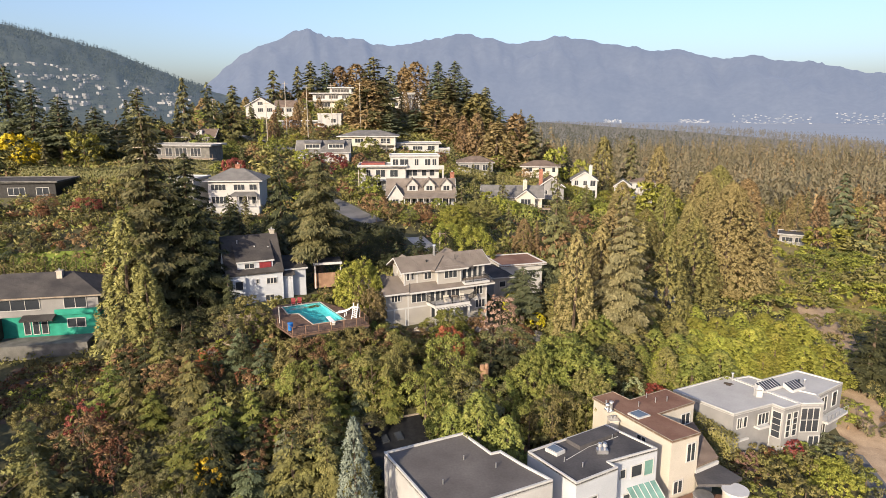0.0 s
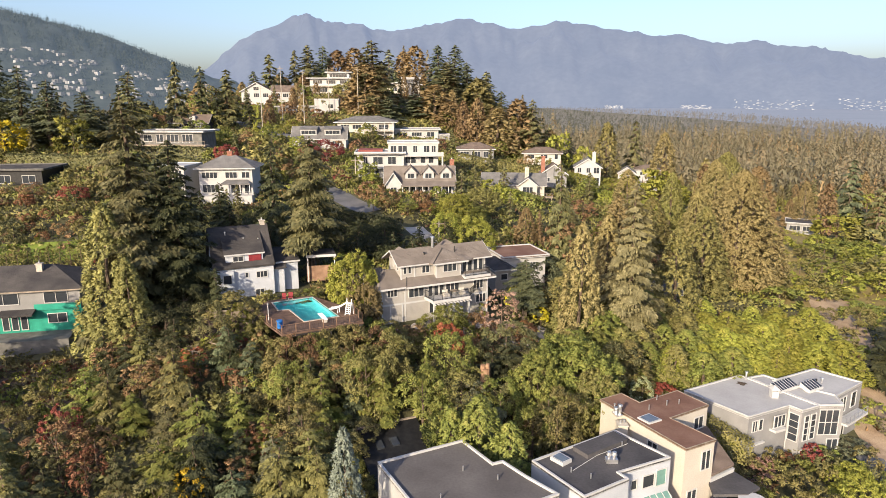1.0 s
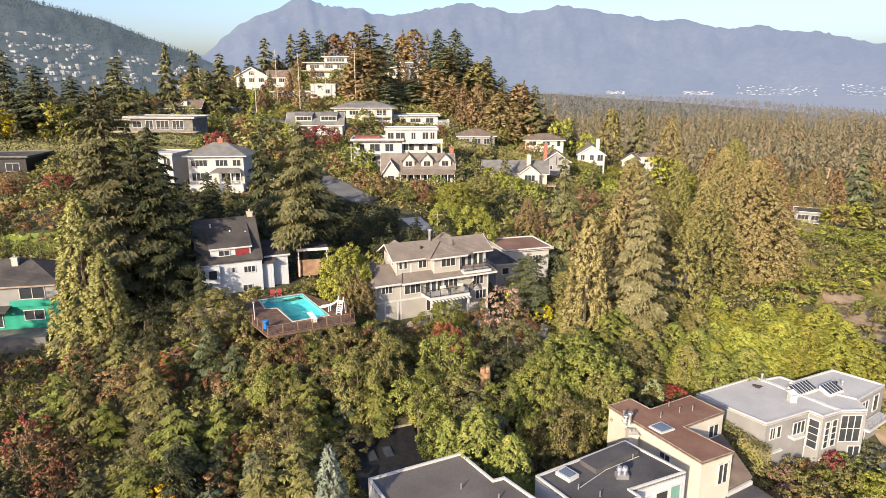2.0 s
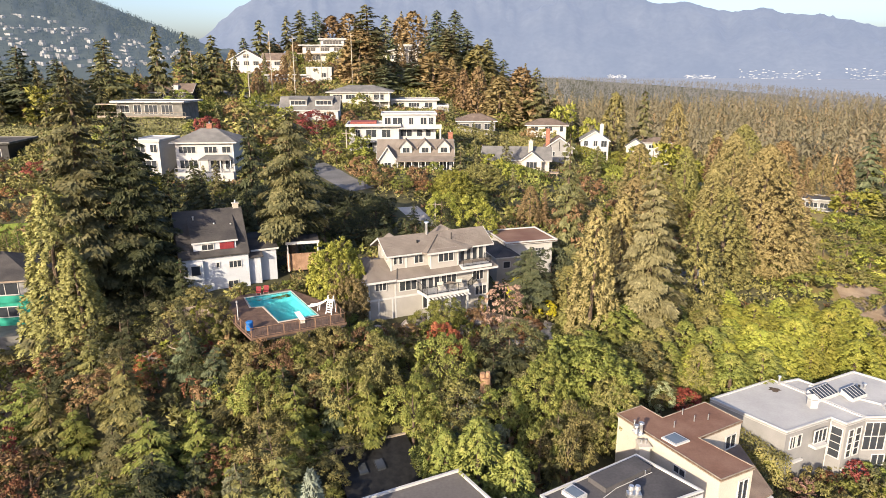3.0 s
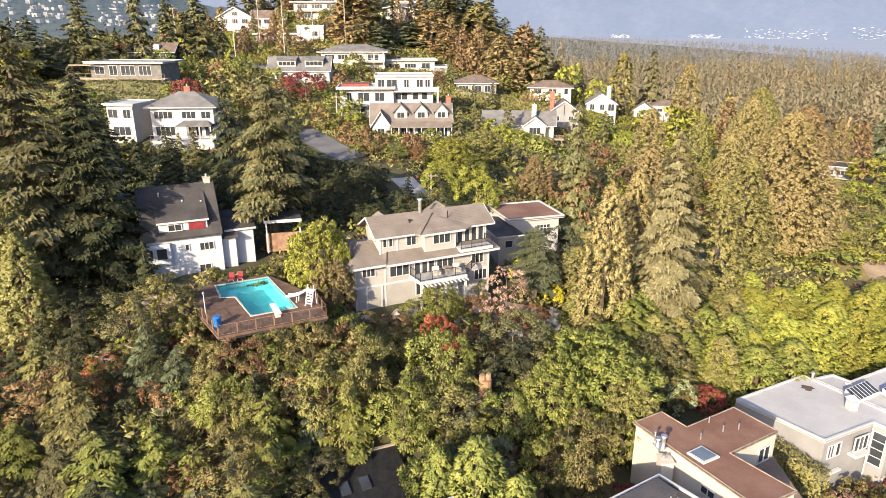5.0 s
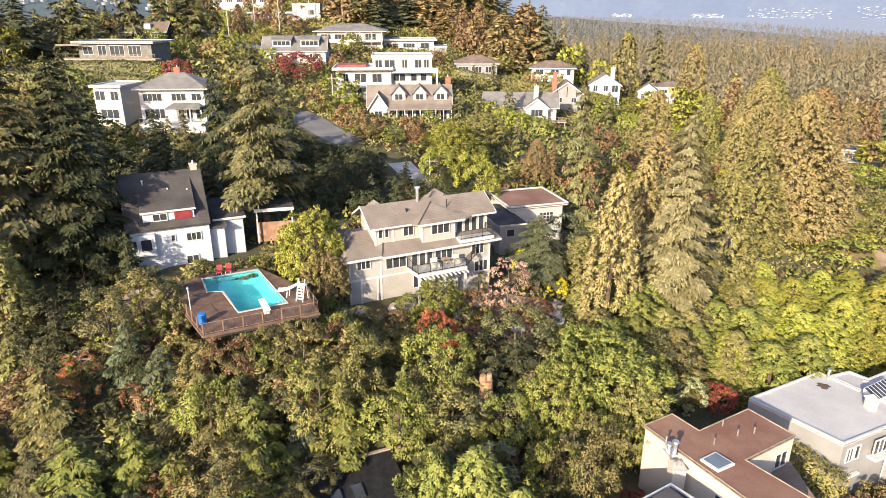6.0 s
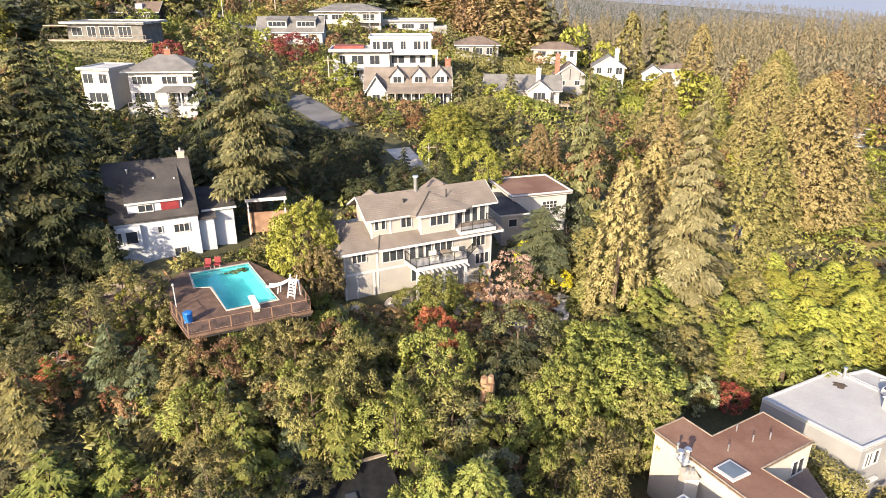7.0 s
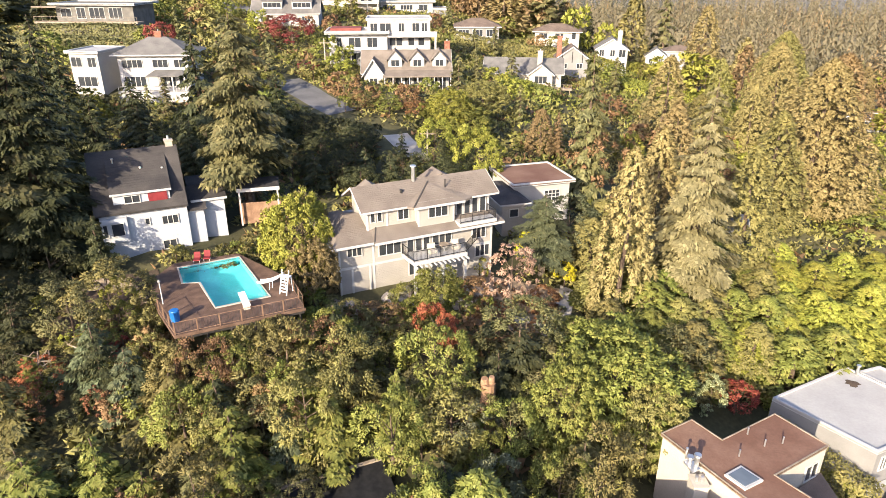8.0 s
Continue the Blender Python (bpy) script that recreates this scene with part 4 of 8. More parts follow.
    window(h, -13.2, 3.6, 7.2, 0.4, 0.7, 1, 1, -90)
    # middle storey
    wall_windows(h, 0, 3.85, (-14.9,), 1.55, 1.25, 3)
    wall_windows(h, 0, 3.4, (-11.3,), 2.4, 1.4, 3, 1)
    wall_windows(h, 0, 3.05, (-9.15, -8.25, -7.4), 0.8, 1.8, 1)
    wall_windows(h, 0, 3.5, (-5.7,), 2.2, 1.4, 3)
    wall_windows(h, 0, 3.42, (-1.5,), 1.65, 1.45, 3)
    for y in (1.2, 2.2, 3.2):
        window(h, -16.4, y, 3.4, 0.8, 1.45, 1, 1, -90)
    # ground storey
    wall_windows(h, 0, 1.3, (-1.05,), 1.75, 1.35, 3)
    part("patio_door", box(B(), -6.2, -4.0, -0.06, 0.02, 0.6, 2.5), M_TRIM, h, "white panelled patio door")
    wall_windows(h, 0, 0.7, (-8.6,), 1.6, 1.9, 2)
    part("side_door", box(B(), -3.3, -2.6, -0.05, 0.02, 0.6, 2.4), M_GREYW, h)
    for x in (-15.2, -13.4):
        part("pilaster", box(B(), x - 0.1, x + 0.1, -0.07, 0.02, -0.5, 2.62), M_TRIM, h)
    # balconies
    b = part("balcony", slab(B(), [(-10.1, -0.02), (-9.85, -2.55), (-4.1, -2.55), (-3.3, -0.02)], 2.92, 3.3), M_TRIM, h, "white-edged balcony over the terrace")
    railing(b, [(-10.05, -0.1), (-9.8, -2.45), (-4.15, -2.45), (-1.7, -0.1)], 3.3, 1.05, M_BLACK, 1.4, 0.13)
    b2 = part("balcony", slab(B(), [(-4.25, 0.79), (-4.25, -1.2), (-0.1, -1.2), (-0.1, 0.79)], 5.45, 5.8), M_TRIM, h)
    railing(b2, [(-4.15, -1.1), (-0.2, -1.1), (-0.2, 0.7)], 5.8, 0.95, M_BLACK, 1.3, 0.13)
    vent(h, -7.5, 2.9, 9.55, 1.5, 0.2, M_METAL)
    vent(h, -4.6, 1.6, 8.8, 0.95, 0.06, M_BLACK, False)
    vent(h, -9.3, 1.7, 8.85, 0.3, 0.1, M_BLACK)
    for x in (-9.6, -6.7, -4.2):
        part("pillar", box(B(), x - 0.12, x + 0.12, -2.4, -2.15, -1.5, 2.92), M_TRIM, h)
    for k in range(12):
        part("rafter", box(B(), -9.7 + k * 0.5, -9.6 + k * 0.5, -3.0, -0.05, 2.72, 2.9), M_TRIM, h)
    t = thing("patio_table", "pale patio table with cushioned seats on the balcony", "table", 6.65 - 6.0 * 0.9026 + 1.2 * 0.4305, 97.08 - 6.0 * 0.4305 - 1.2 * 0.9026, 4.3, 25.5)
    part("tabletop", tube(B(), (0, 0, 0.66), (0, 0, 0.72), 0.55, 0.55, 16), M_WOODW, t)
    part("leg", tube(B(), (0, 0, 0), (0, 0, 0.66), 0.07, 0.05, 8), M_METAL, t)
    for x in (-1.3, 1.3):
        s = thing("armchair", "pale cushioned patio armchair on the balcony", "chair", 6.65 + (x - 6.0) * 0.9026 + 1.2 * 0.4305, 97.08 + (x - 6.0) * 0.4305 - 1.2 * 0.9026, 4.3, 25.5, "patio armchairs on the balcony")
        part("seat", box(B(), -0.4, 0.4, -0.4, 0.4, 0.05, 0.45), M_CURTAIN, s)
        part("backrest", box(B(), -0.4, 0.4, 0.28, 0.42, 0.45, 0.9), M_CURTAIN, s)
    return h


taupe_house()


def garage():
    g = thing("garage", "white flat-roofed garage with dark brown roof", "garage", 10.5, 111.0, 2.0, 17)
    KEEP.append((14, 114, 6, 5, 17))
    walls(g, 0, 7.6, 0.2, 7.6, -2, 3.3, M_WHITE)
    flat_top(g, [(-0.4, -0.3), (8.2, -0.3), (8.2, 8.0), (-0.4, 8.0)], 3.4, M_TORCHB, M_TRIM, 0.18, 0.18)
    window(g, 5.2, 0.2, 0.8, 2.2, 1.5, 4, 3)
    walls(g, -3.0, 0.0, -3.5, 4.0, -2, 2.5, M_SIDING, name="link_wall")
    hip(g, -3.2, 0.2, -3.8, 4.4, 2.5, 0.8, 0.3, M_ROOF_DK)
    window(g, -1.5, -3.5, 0.6, 1.2, 1.1, 1)


garage()


def white_house():
    """Old white house with a steep dark roof and a shed dormer beside the pool."""
    h = thing("house", "old white clapboard house with steep dark roof and dormer", "house", -23.9, 96.2, 4.2, 25.0)
    KEEP.append((-27, 99, 6.5, 5, 25))
    walls(h, -8.4, -0.4, 0, 8.0, -3, 4.35, M_BLUEW)
    gable(h, -8.4, -0.6, 0, 8.6, 4.45, 4.75, 0.3, M_ROOF_DK, M_BLUEW, "x", M_DARKW)
    walls(h, -6.9, -1.75, 0.3, 4.0, 4.55, 5.8, M_BLUEW, "", "dormer")
    part("dormer_roof", hull(B(), [(-7.1, 0.05, 5.92), (-1.55, 0.05, 5.92), (-1.55, 4.0, 8.75), (-7.1, 4.0, 8.75)], 0.16), M_ROOF_DK, h)
    part("dormer_fascia", box(B(), -7.1, -1.55, -0.02, 0.045, 5.72, 5.92), M_TRIM, h)
    wall_windows(h, 0.3, 4.75, (-5.2,), 1.5, 0.85, 2)
    part("blind", box(B(), -3.75, -2.0, 0.2, 0.29, 4.75, 5.6), M_RED, h, "red blind in the dormer window")
    wall_windows(h, 0, 2.4, (-4.2,), 0.5, 0.8, 1)
    wall_windows(h, 0, 2.2, (-2.1,), 1.6, 1.0, 3)
    window(h, -2.5, 0, -0.45, 1.35, 1.05, 2)
    part("bay", box(B(), -8.35, -6.0, -0.5, 0.02, 1.2, 3.6), M_BLUEW, h)
    window(h, -6.9, -0.5, 1.8, 1.2, 1.4, 1)
    window(h, -8.0, -0.5, 1.8, 0.5, 1.4, 1)
    part("eaves_trim", box(B(), -8.5, -0.3, -0.08, -0.003, 3.85, 4.1), M_TRIM, h)
    walls(h, -0.4, 1.2, 0.6, 4.0, -3, 3.2, M_BLUEW, "", "porch")
    part("porch_roof", hull(B(), [(-0.4, 0.2, 3.3), (1.5, 0.2, 3.3), (1.5, 4.0, 4.7), (-0.4, 4.0, 4.7)], 0.16), M_ROOF_DK, h)
    walls(h, 0.3, 3.4, 1.5, 6.5, -3, 3.9, M_BLUEW, "", "wing")
    part("wing_roof", hull(B(), [(0.1, 1.2, 3.95), (3.7, 1.2, 3.95), (3.7, 6.9, 4.9), (0.1, 6.9, 4.9)], 0.2), M_ROOF_DK, h)
    part("wing_fascia", box(B(), 0.1, 3.7, 1.1, 1.195, 3.72, 3.95), M_TRIM, h)
    chimney(h, -0.95, 4.5, 6, 9.6, 0.7, 0.7, M_STONE)
    for x, y in ((-6.4, 3.2), (-4.0, 2.4), (-2.0, 2.2)):
        vent(h, x, y, 4.6 + y * 1.1, 0.4, 0.08)
    c = thing("carport", "flat-roofed white carport on posts", "carport", -20.4, 100.2, 5.2, 14)
    part("roof", box(B(), 0, 4.4, 0, 4, 2.9, 3.2), M_ROOF_DK, c)
    part("fascia", box(B(), -0.05, 4.45, -0.08, -0.003, 2.86, 3.24), M_TRIM, c)
    for x in (0.2, 4.2):
        part("post", box(B(), x - 0.08, x + 0.08, 0.1, 0.26, -1, 2.9), M_TRIM, c)
    part("fence_panel", box(B(), 0, 5.5, 0.6, 0.7, -1, 1.4), M_WOOD, c)


white_house()


def teal_house():
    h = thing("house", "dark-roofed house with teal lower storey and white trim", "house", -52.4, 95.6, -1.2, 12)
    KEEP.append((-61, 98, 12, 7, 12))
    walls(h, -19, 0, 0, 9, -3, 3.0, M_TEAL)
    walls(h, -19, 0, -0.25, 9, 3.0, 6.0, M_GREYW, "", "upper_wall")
    part("panel", box(B(), -6.2, -0.02, -0.31, -0.255, 3.0, 3.9), M_TEAL, h)
    part("canopy", hull(B(), [(-10.5, -2.0, 2.9), (-6.0, -2.0, 2.9), (-6.0, 0, 3.3), (-10.5, 0, 3.3)], 0.25), M_ROOF_DK, h)
    hip(h, -19, 0, -0.2, 9, 6.1, 2.6, 0.8, M_ROOF_DK, M_WOODW)
    window(h, -3.2, -0.25, 4.0, 3.2, 1.7, 2)
    window(h, -11.0, -0.25, 4.0, 6.0, 1.7, 3)
    window(h, -3.4, 0, 0.9, 2.6, 1.5, 2)
    for x in (-10.2, -9.0, -7.8):
        window(h, x, 0, 0.1, 0.95, 2.3, 1, 1, 0, None, None, "glazed_door")
    chimney(h, -6.0, 3.2, 5.5, 9.0, 0.8, 0.8, M_STONE)
    part("terrace", box(B(), -18, -1, -4.0, -0.01, -2.4, -0.25), M_GREYT, h)
    part("stair", box(B(), -14.6, -13.4, -2.2, -0.3, 0, 3.0), M_DARKW, h)


teal_house()


def box_house(x, y, z, yaw, w, d, h, label, roof="flat", rise=1.8, over=0.5, wall=None, top=None, wins=(), storeys=2, chim=None, group="houses on the hill", edge=None):
    """A plain smaller house seen from afar: walls, roof, rows of windows."""
    ob = thing("house", label, "house", x, y, z, yaw, group)
    KEEP.append((x + math.cos(radians(yaw)) * 0 - math.sin(radians(yaw)) * d / 2, y + math.cos(radians(yaw)) * d / 2, w / 2 + 1, d / 2 + 1.5, yaw))
    wall, top = wall or M_WHITE, top or M_ROOF_GREY
    walls(ob, -w / 2, w / 2, 0, d, -5, h, wall)
    if roof == "flat":
        flat_top(ob, [(-w / 2 - over, -over), (w / 2 + over, -over), (w / 2 + over, d + over), (-w / 2 - over, d + over)], h + 0.12, top, edge or M_TRIM, 0.2, 0.25)
    elif roof == "hip":
        hip(ob, -w / 2, w / 2, 0, d, h + 0.05, rise, over, top)
    else:
        gable(ob, -w / 2, w / 2, 0, d, h, rise, over, top, wall, roof)
    for xx, zz, ww, hh, cols in wins:
        window(ob, xx, 0, zz, ww, hh, cols)
    if chim:
        chimney(ob, chim[0], chim[1], h, chim[2], 1.1, 0.8, chim[3])
    return ob


def hip_house():
    h = box_house(-47.2, 147, 10.6, 4, 11.4, 8.5, 5.9, "white two-storey house with grey hipped roof and brick chimney", "hip", 2.4, 0.9, M_WHITE, M_ROOF_GREY,
                  [(-3.4, 3.7, 3.4, 1.4, 4), (1.2, 3.7, 2.6, 1.4, 3), (4.3, 3.7, 1.8, 1.4, 2), (-3.3, 0.5, 3.6, 1.9, 4), (1.3, 0.4, 1.2, 2.0, 1), (2.8, 0.4, 1.2, 2.0, 1), (4.6, 0.4, 1.5, 2.0, 2)],
                  chim=(0.2, 4.4, 9.1, M_BRICK))
    part("porch_roof", hull(B(), [(-0.8, -2.2, 2.7), (5.6, -2.2, 2.7), (4.6, 0, 3.4), (0.2, 0, 3.4)], 0.2), M_ROOF_GREY, h)
    for x in (-0.6, 1.4, 3.4, 5.4):
        part("pillar", box(B(), x - 0.1, x + 0.1, -2.1, -1.9, -1, 2.6), M_TRIM, h)
    part("terrace", box(B(), -5.6, 5.9, -2.4, -0.01, -3, 0.1), M_WHITE, h)
    railing(h, [(-5.5, -2.3), (5.8, -2.3)], 0.1, 0.9, M_TRIM, 1.8)


hip_house()


def dormer_house():
    """White house with three gabled dormers over a long veranda."""
    h = box_house(-5.5, 164, 8.1, 3, 16.5, 8, 3.4, "white house with three gabled dormers and a glazed veranda", "x", 3.4, 0.6, M_WHITE, M_ROOF_TAN, [], chim=(8.2, 6.2, 8.0, M_BRICK))
    for x in (-2.2, 2.1, 6.4):
        part("dormer", box(B(), x - 1.35, x + 1.35, 0.7, 4.5, 3.5, 5.5), M_WHITE, h)
        bm = hull(B(), [(x - 1.8, 0.2, 5.2), (x, 0.2, 7.1), (x, 5, 7.1), (x - 1.8, 5, 5.2)], 0.18)
        hull(bm, [(x, 0.2, 7.1), (x + 1.8, 0.2, 5.2), (x + 1.8, 5, 5.2), (x, 5, 7.1)], 0.18)
        part("dormer_roof", bm, M_ROOF_TAN, h)
        bm = B()
        v = [bm.verts.new((x + a, 0.55 + b, c)) for b in (0, 0.15) for a, c in ((-1.35, 5.4), (1.35, 5.4), (0, 6.85))]
        bm.faces.new(v[:3]), bm.faces.new(v[3:])
        for i in range(3):
            bm.faces.new((v[i], v[(i + 1) % 3], v[3 + (i + 1) % 3], v[3 + i]))
        part("dormer_gable", bm, M_WHITE, h)
        window(h, x, 0.7, 4.0, 1.7, 1.3, 2)
    part("veranda_roof", hull(B(), [(-4.5, -2.6, 2.6), (8.6, -2.6, 2.6), (8.6, 0.3, 3.5), (-4.5, 0.3, 3.5)], 0.2), M_ROOF_TAN, h)
    for k in range(9):
        part("pillar", box(B(), -4.3 + k * 1.58, -4.12 + k * 1.58, -2.5, -2.3, -2, 2.5), M_TRIM, h)
    for k in range(7):
        window(h, -3.2 + k * 1.7, 0, 0.1, 1.4, 2.2, 2)
    part("veranda_floor", box(B(), -4.5, 8.6, -2.6, -0.01, -3, 0.0), M_STONE, h)
    # front gable wing
    walls(h, -8.2, -4.6, -1.5, 3, -3, 3.2, M_WHITE, "", "wing")
    gable(h, -8.2, -4.6, -1.5, 4, 3.2, 2.6, 0.5, M_ROOF_TAN, M_WHITE, "y")
    window(h, -6.4, -1.5, 0.4, 1.6, 1.8, 2)


dormer_house()


def modern_white_house():
    h = thing("house", "white modern house with stacked flat roofs and wide windows", "house", -11.5, 175, 12.4, 4, "houses on the hill")
    KEEP.append((-12, 180, 13, 8, 4))
    walls(h, -10.5, 1.5, 0, 9, -6, 5.0, M_WHITE)
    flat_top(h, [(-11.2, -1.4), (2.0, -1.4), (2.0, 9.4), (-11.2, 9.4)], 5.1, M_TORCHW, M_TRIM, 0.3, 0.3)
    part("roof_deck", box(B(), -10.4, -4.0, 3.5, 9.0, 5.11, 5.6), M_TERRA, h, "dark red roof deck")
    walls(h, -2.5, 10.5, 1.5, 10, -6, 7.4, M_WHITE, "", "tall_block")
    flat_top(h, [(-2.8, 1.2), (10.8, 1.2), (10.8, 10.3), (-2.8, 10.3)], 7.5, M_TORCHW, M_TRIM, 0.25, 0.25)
    part("balcony", box(B(), 1.6, 11.8, -0.3, 1.49, 4.1, 4.5), M_WHITE, h)
    part("balcony_wall", box(B(), 1.6, 11.8, -0.42, -0.303, 4.1, 5.2), M_WHITE, h)
    part("pillar", box(B(), 11.3, 11.7, -0.25, 0.15, 0, 4.1), M_WHITE, h)
    for x, w in ((-1.2, 1.6), (1.2, 2.4), (4.5, 1.2), (7.5, 1.6), (9.3, 1.2)):
        window(h, x, 1.5, 5.0, w, 1.8, 2)
    for x in (2.6, 4.0, 6.5, 8.6):
        window(h, x, 1.5, 2.2, 1.4, 1.7, 1)
    for x, w in ((-8.4, 1.2), (-5.2, 2.6), (-1.6, 2.2)):
        window(h, x, 0, 2.1, w, 2.0, 2)
    for x in (-6.0, -3.0, 0.0):
        window(h, x, 0, -0.9, 2.0, 1.9, 2)
    part("terrace", box(B(), -10.5, 1.5, -2.0, -0.01, 1.2, 1.6), M_WHITE, h)
    for x in (-10.2, -6, -2, 1.3):
        part("pillar", box(B(), x - 0.12, x + 0.12, -1.9, -1.66, -4, 1.2), M_WHITE, h)


modern_white_house()

# bungalows and villas further up
b = box_house(19.5, 184, 5.4, -8, 17, 8, 2.9, "cream bungalow with grey roof, gabled bay and wooden deck", "x", 2.6, 0.6, M_CREAM, M_ROOF_GREY, [(-5.5, 0.8, 2.4, 1.4, 3), (-1.5, 0.9, 1.6, 1.2, 2)], chim=(3.6, 1.2, 7.2, M_STONE))
walls(b, 1.5, 6.5, -2.4, 2, -5, 3.0, M_CREAM, "", "bay")
gable(b, 1.5, 6.5, -2.4, 3, 3.0, 1.9, 0.5, M_ROOF_GREY, M_CREAM, "y")
window(b, 4.0, -2.4, 0.7, 2.8, 1.7, 3)
part("deck", box(B(), 0.5, 10.8, -4.4, -2.41, -0.3, 0.0), M_WOODW, b)
railing(b, [(0.6, -4.3), (10.7, -4.3)], 0.0, 0.9, M_WOODW, 1.7)
for x in (1.0, 4.0, 7.0, 10.4):
    part("post", box(B(), x - 0.1, x + 0.1, -4.3, -4.1, -4, -0.3), M_WOODW, b)
t = box_house(32.6, 196, 6.0, -6, 7.4, 7, 3.8, "half-timbered grey house with brown gabled roof", "y", 2.6, 0.5, M_GREYW, M_ROOF_BRN, [(-1.8, 1.2, 1.4, 1.3, 2), (1.8, 1.2, 1.4, 1.3, 2)], chim=(-3.2, 1.0, 8.5, M_BRICK))
for x in (-2.4, 0, 2.4):
    part("timber", box(B(), x - 0.1, x + 0.1, -0.05, 0.01, 2.6, 5.2), M_DARKW, t)
b = box_house(46.4, 214, 3.6, -10, 8.2, 8, 6.2, "tall white gabled house with white chimney", "y", 2.6, 0.5, M_WHITE, M_ROOF_GREY,
              [(-2.6, 4.2, 1.3, 1.7, 2), (0.2, 4.2, 1.3, 1.7, 2), (2.7, 4.0, 1.8, 2.0, 2), (-2.6, 1.2, 1.3, 1.6, 2), (0.2, 1.2, 1.0, 1.8, 1), (2.7, 0.8, 2.0, 2.0, 2)], chim=(1.8, 0.9, 10.6, M_WHITE))
box_house(64, 232, 2.6, -15, 5.8, 6, 3.2, "small white gabled house", "y", 2.0, 0.4, M_WHITE, M_ROOF_GREY, [(-1.4, 1.0, 1.2, 1.3, 2), (1.4, 1.0, 1.2, 1.3, 2)])
box_house(77, 250, 2.0, -10, 9, 7, 2.8, "low house with brown roof among shrubs", "hip", 1.6, 0.5, M_WHITE, M_ROOF_BRN, [(-2, 0.8, 1.8, 1.2, 2), (2, 0.8, 1.8, 1.2, 2)])
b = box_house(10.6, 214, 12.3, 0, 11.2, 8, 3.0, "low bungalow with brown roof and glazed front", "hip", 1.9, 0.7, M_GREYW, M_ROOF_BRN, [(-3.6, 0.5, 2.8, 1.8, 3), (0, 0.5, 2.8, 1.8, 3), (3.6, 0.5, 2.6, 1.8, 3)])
b = box_house(33.2, 224, 10.6, -8, 12.2, 8, 2.6, "cream bungalow with brown gabled roof", "hip", 1.8, 0.8, M_CREAM, M_ROOF_BRN, [(-3.8, 0.8, 2.4, 1.4, 2), (0.6, 0.8, 2.4, 1.4, 2), (4.6, 0.6, 1.2, 1.9, 1)])
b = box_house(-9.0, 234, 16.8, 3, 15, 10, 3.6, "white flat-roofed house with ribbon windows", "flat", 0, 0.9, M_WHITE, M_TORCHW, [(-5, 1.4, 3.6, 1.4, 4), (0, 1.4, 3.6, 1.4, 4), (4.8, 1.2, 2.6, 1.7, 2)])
walls(b, 7.6, 11.5, 0.5, 8, -5, 1.6, M_GREYW, "", "wing")
flat_top(b, [(7.6, 0.2), (12, 0.2), (12, 8.2), (7.6, 8.2)], 1.7, M_TORCH, M_TRIM)
b = box_house(-26.0, 229, 18.6, 2, 19, 11, 4.6, "cream house with shallow hipped roof and long glazed balcony", "hip", 1.9, 1.2, M_CREAM, M_ROOF_GREY,
              [(-7, 2.3, 3.0, 1.5, 3), (-3, 2.3, 3.0, 1.5, 3), (1.4, 2.3, 3.4, 1.5, 3), (6, 2.1, 3.2, 1.8, 3), (-5, 0, 2.4, 1.4, 2)])
part("balcony", box(B(), -1, 9.6, -2.2, -0.01, 1.6, 1.9), M_CREAM, b)
railing(b, [(-0.9, -2.1), (9.5, -2.1)], 1.9, 0.9, M_TRIM, 1.8)
for x in (-0.6, 3, 6.4, 9.3):
    part("pillar", box(B(), x - 0.1, x + 0.1, -2.15, -1.95, -4, 4.5), M_TRIM, b)
b = box_house(-37.2, 204, 16.6, 3, 16, 8, 3.0, "white house with grey gabled roof and glazed shed dormers", "x", 3.2, 0.5, M_WHITE, M_ROOF_GREY, [(-5, 0.6, 2.2, 1.4, 2), (0, 0.4, 1.6, 1.8, 2), (5, 0.6, 2.2, 1.4, 3)])
for x in (-3.2, 4.0):
    part("dormer", box(B(), x - 2.4, x + 2.4, 0.8, 4, 3.2, 5.5), M_WHITE, b)
    window(b, x, 0.8, 3.9, 4.4, 1.2, 4)
    part("dormer_roof", hull(B(), [(x - 2.7, 0.4, 5.5), (x + 2.7, 0.4, 5.5), (x + 2.7, 4.2, 6.3), (x - 2.7, 4.2, 6.3)], 0.18), M_ROOF_GREY, b)
b = box_house(-55.5, 258, 25.2, 4, 14, 8, 2.6, "open flat-roofed carport house with white block", "flat", 0, 1.0, M_GREYW, M_ROOF_GREY, [(-4, 0.2, 2.4, 2.0, 2), (0, 0.2, 2.4, 2.0, 2), (4, 0.2, 2.4, 2.0, 2)])
walls(b, 7.0, 16.0, -1.0, 7, -5, 5.2, M_WHITE, "", "block")
flat_top(b, [(6.9, -1.1), (16.1, -1.1), (16.1, 7.1), (6.9, 7.1)], 5.3, M_TORCHW, M_TRIM)
window(b, 13.0, -1.0, 2.0, 2.0, 1.6, 2)
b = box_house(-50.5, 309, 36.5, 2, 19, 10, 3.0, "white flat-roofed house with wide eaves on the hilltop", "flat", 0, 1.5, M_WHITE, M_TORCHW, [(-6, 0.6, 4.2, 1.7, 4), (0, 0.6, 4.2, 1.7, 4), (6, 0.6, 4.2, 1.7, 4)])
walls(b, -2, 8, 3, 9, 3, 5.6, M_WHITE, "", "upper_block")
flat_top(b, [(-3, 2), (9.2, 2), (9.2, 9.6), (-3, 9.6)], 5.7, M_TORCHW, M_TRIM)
window(b, 3, 3, 3.5, 8.0, 1.6, 6)
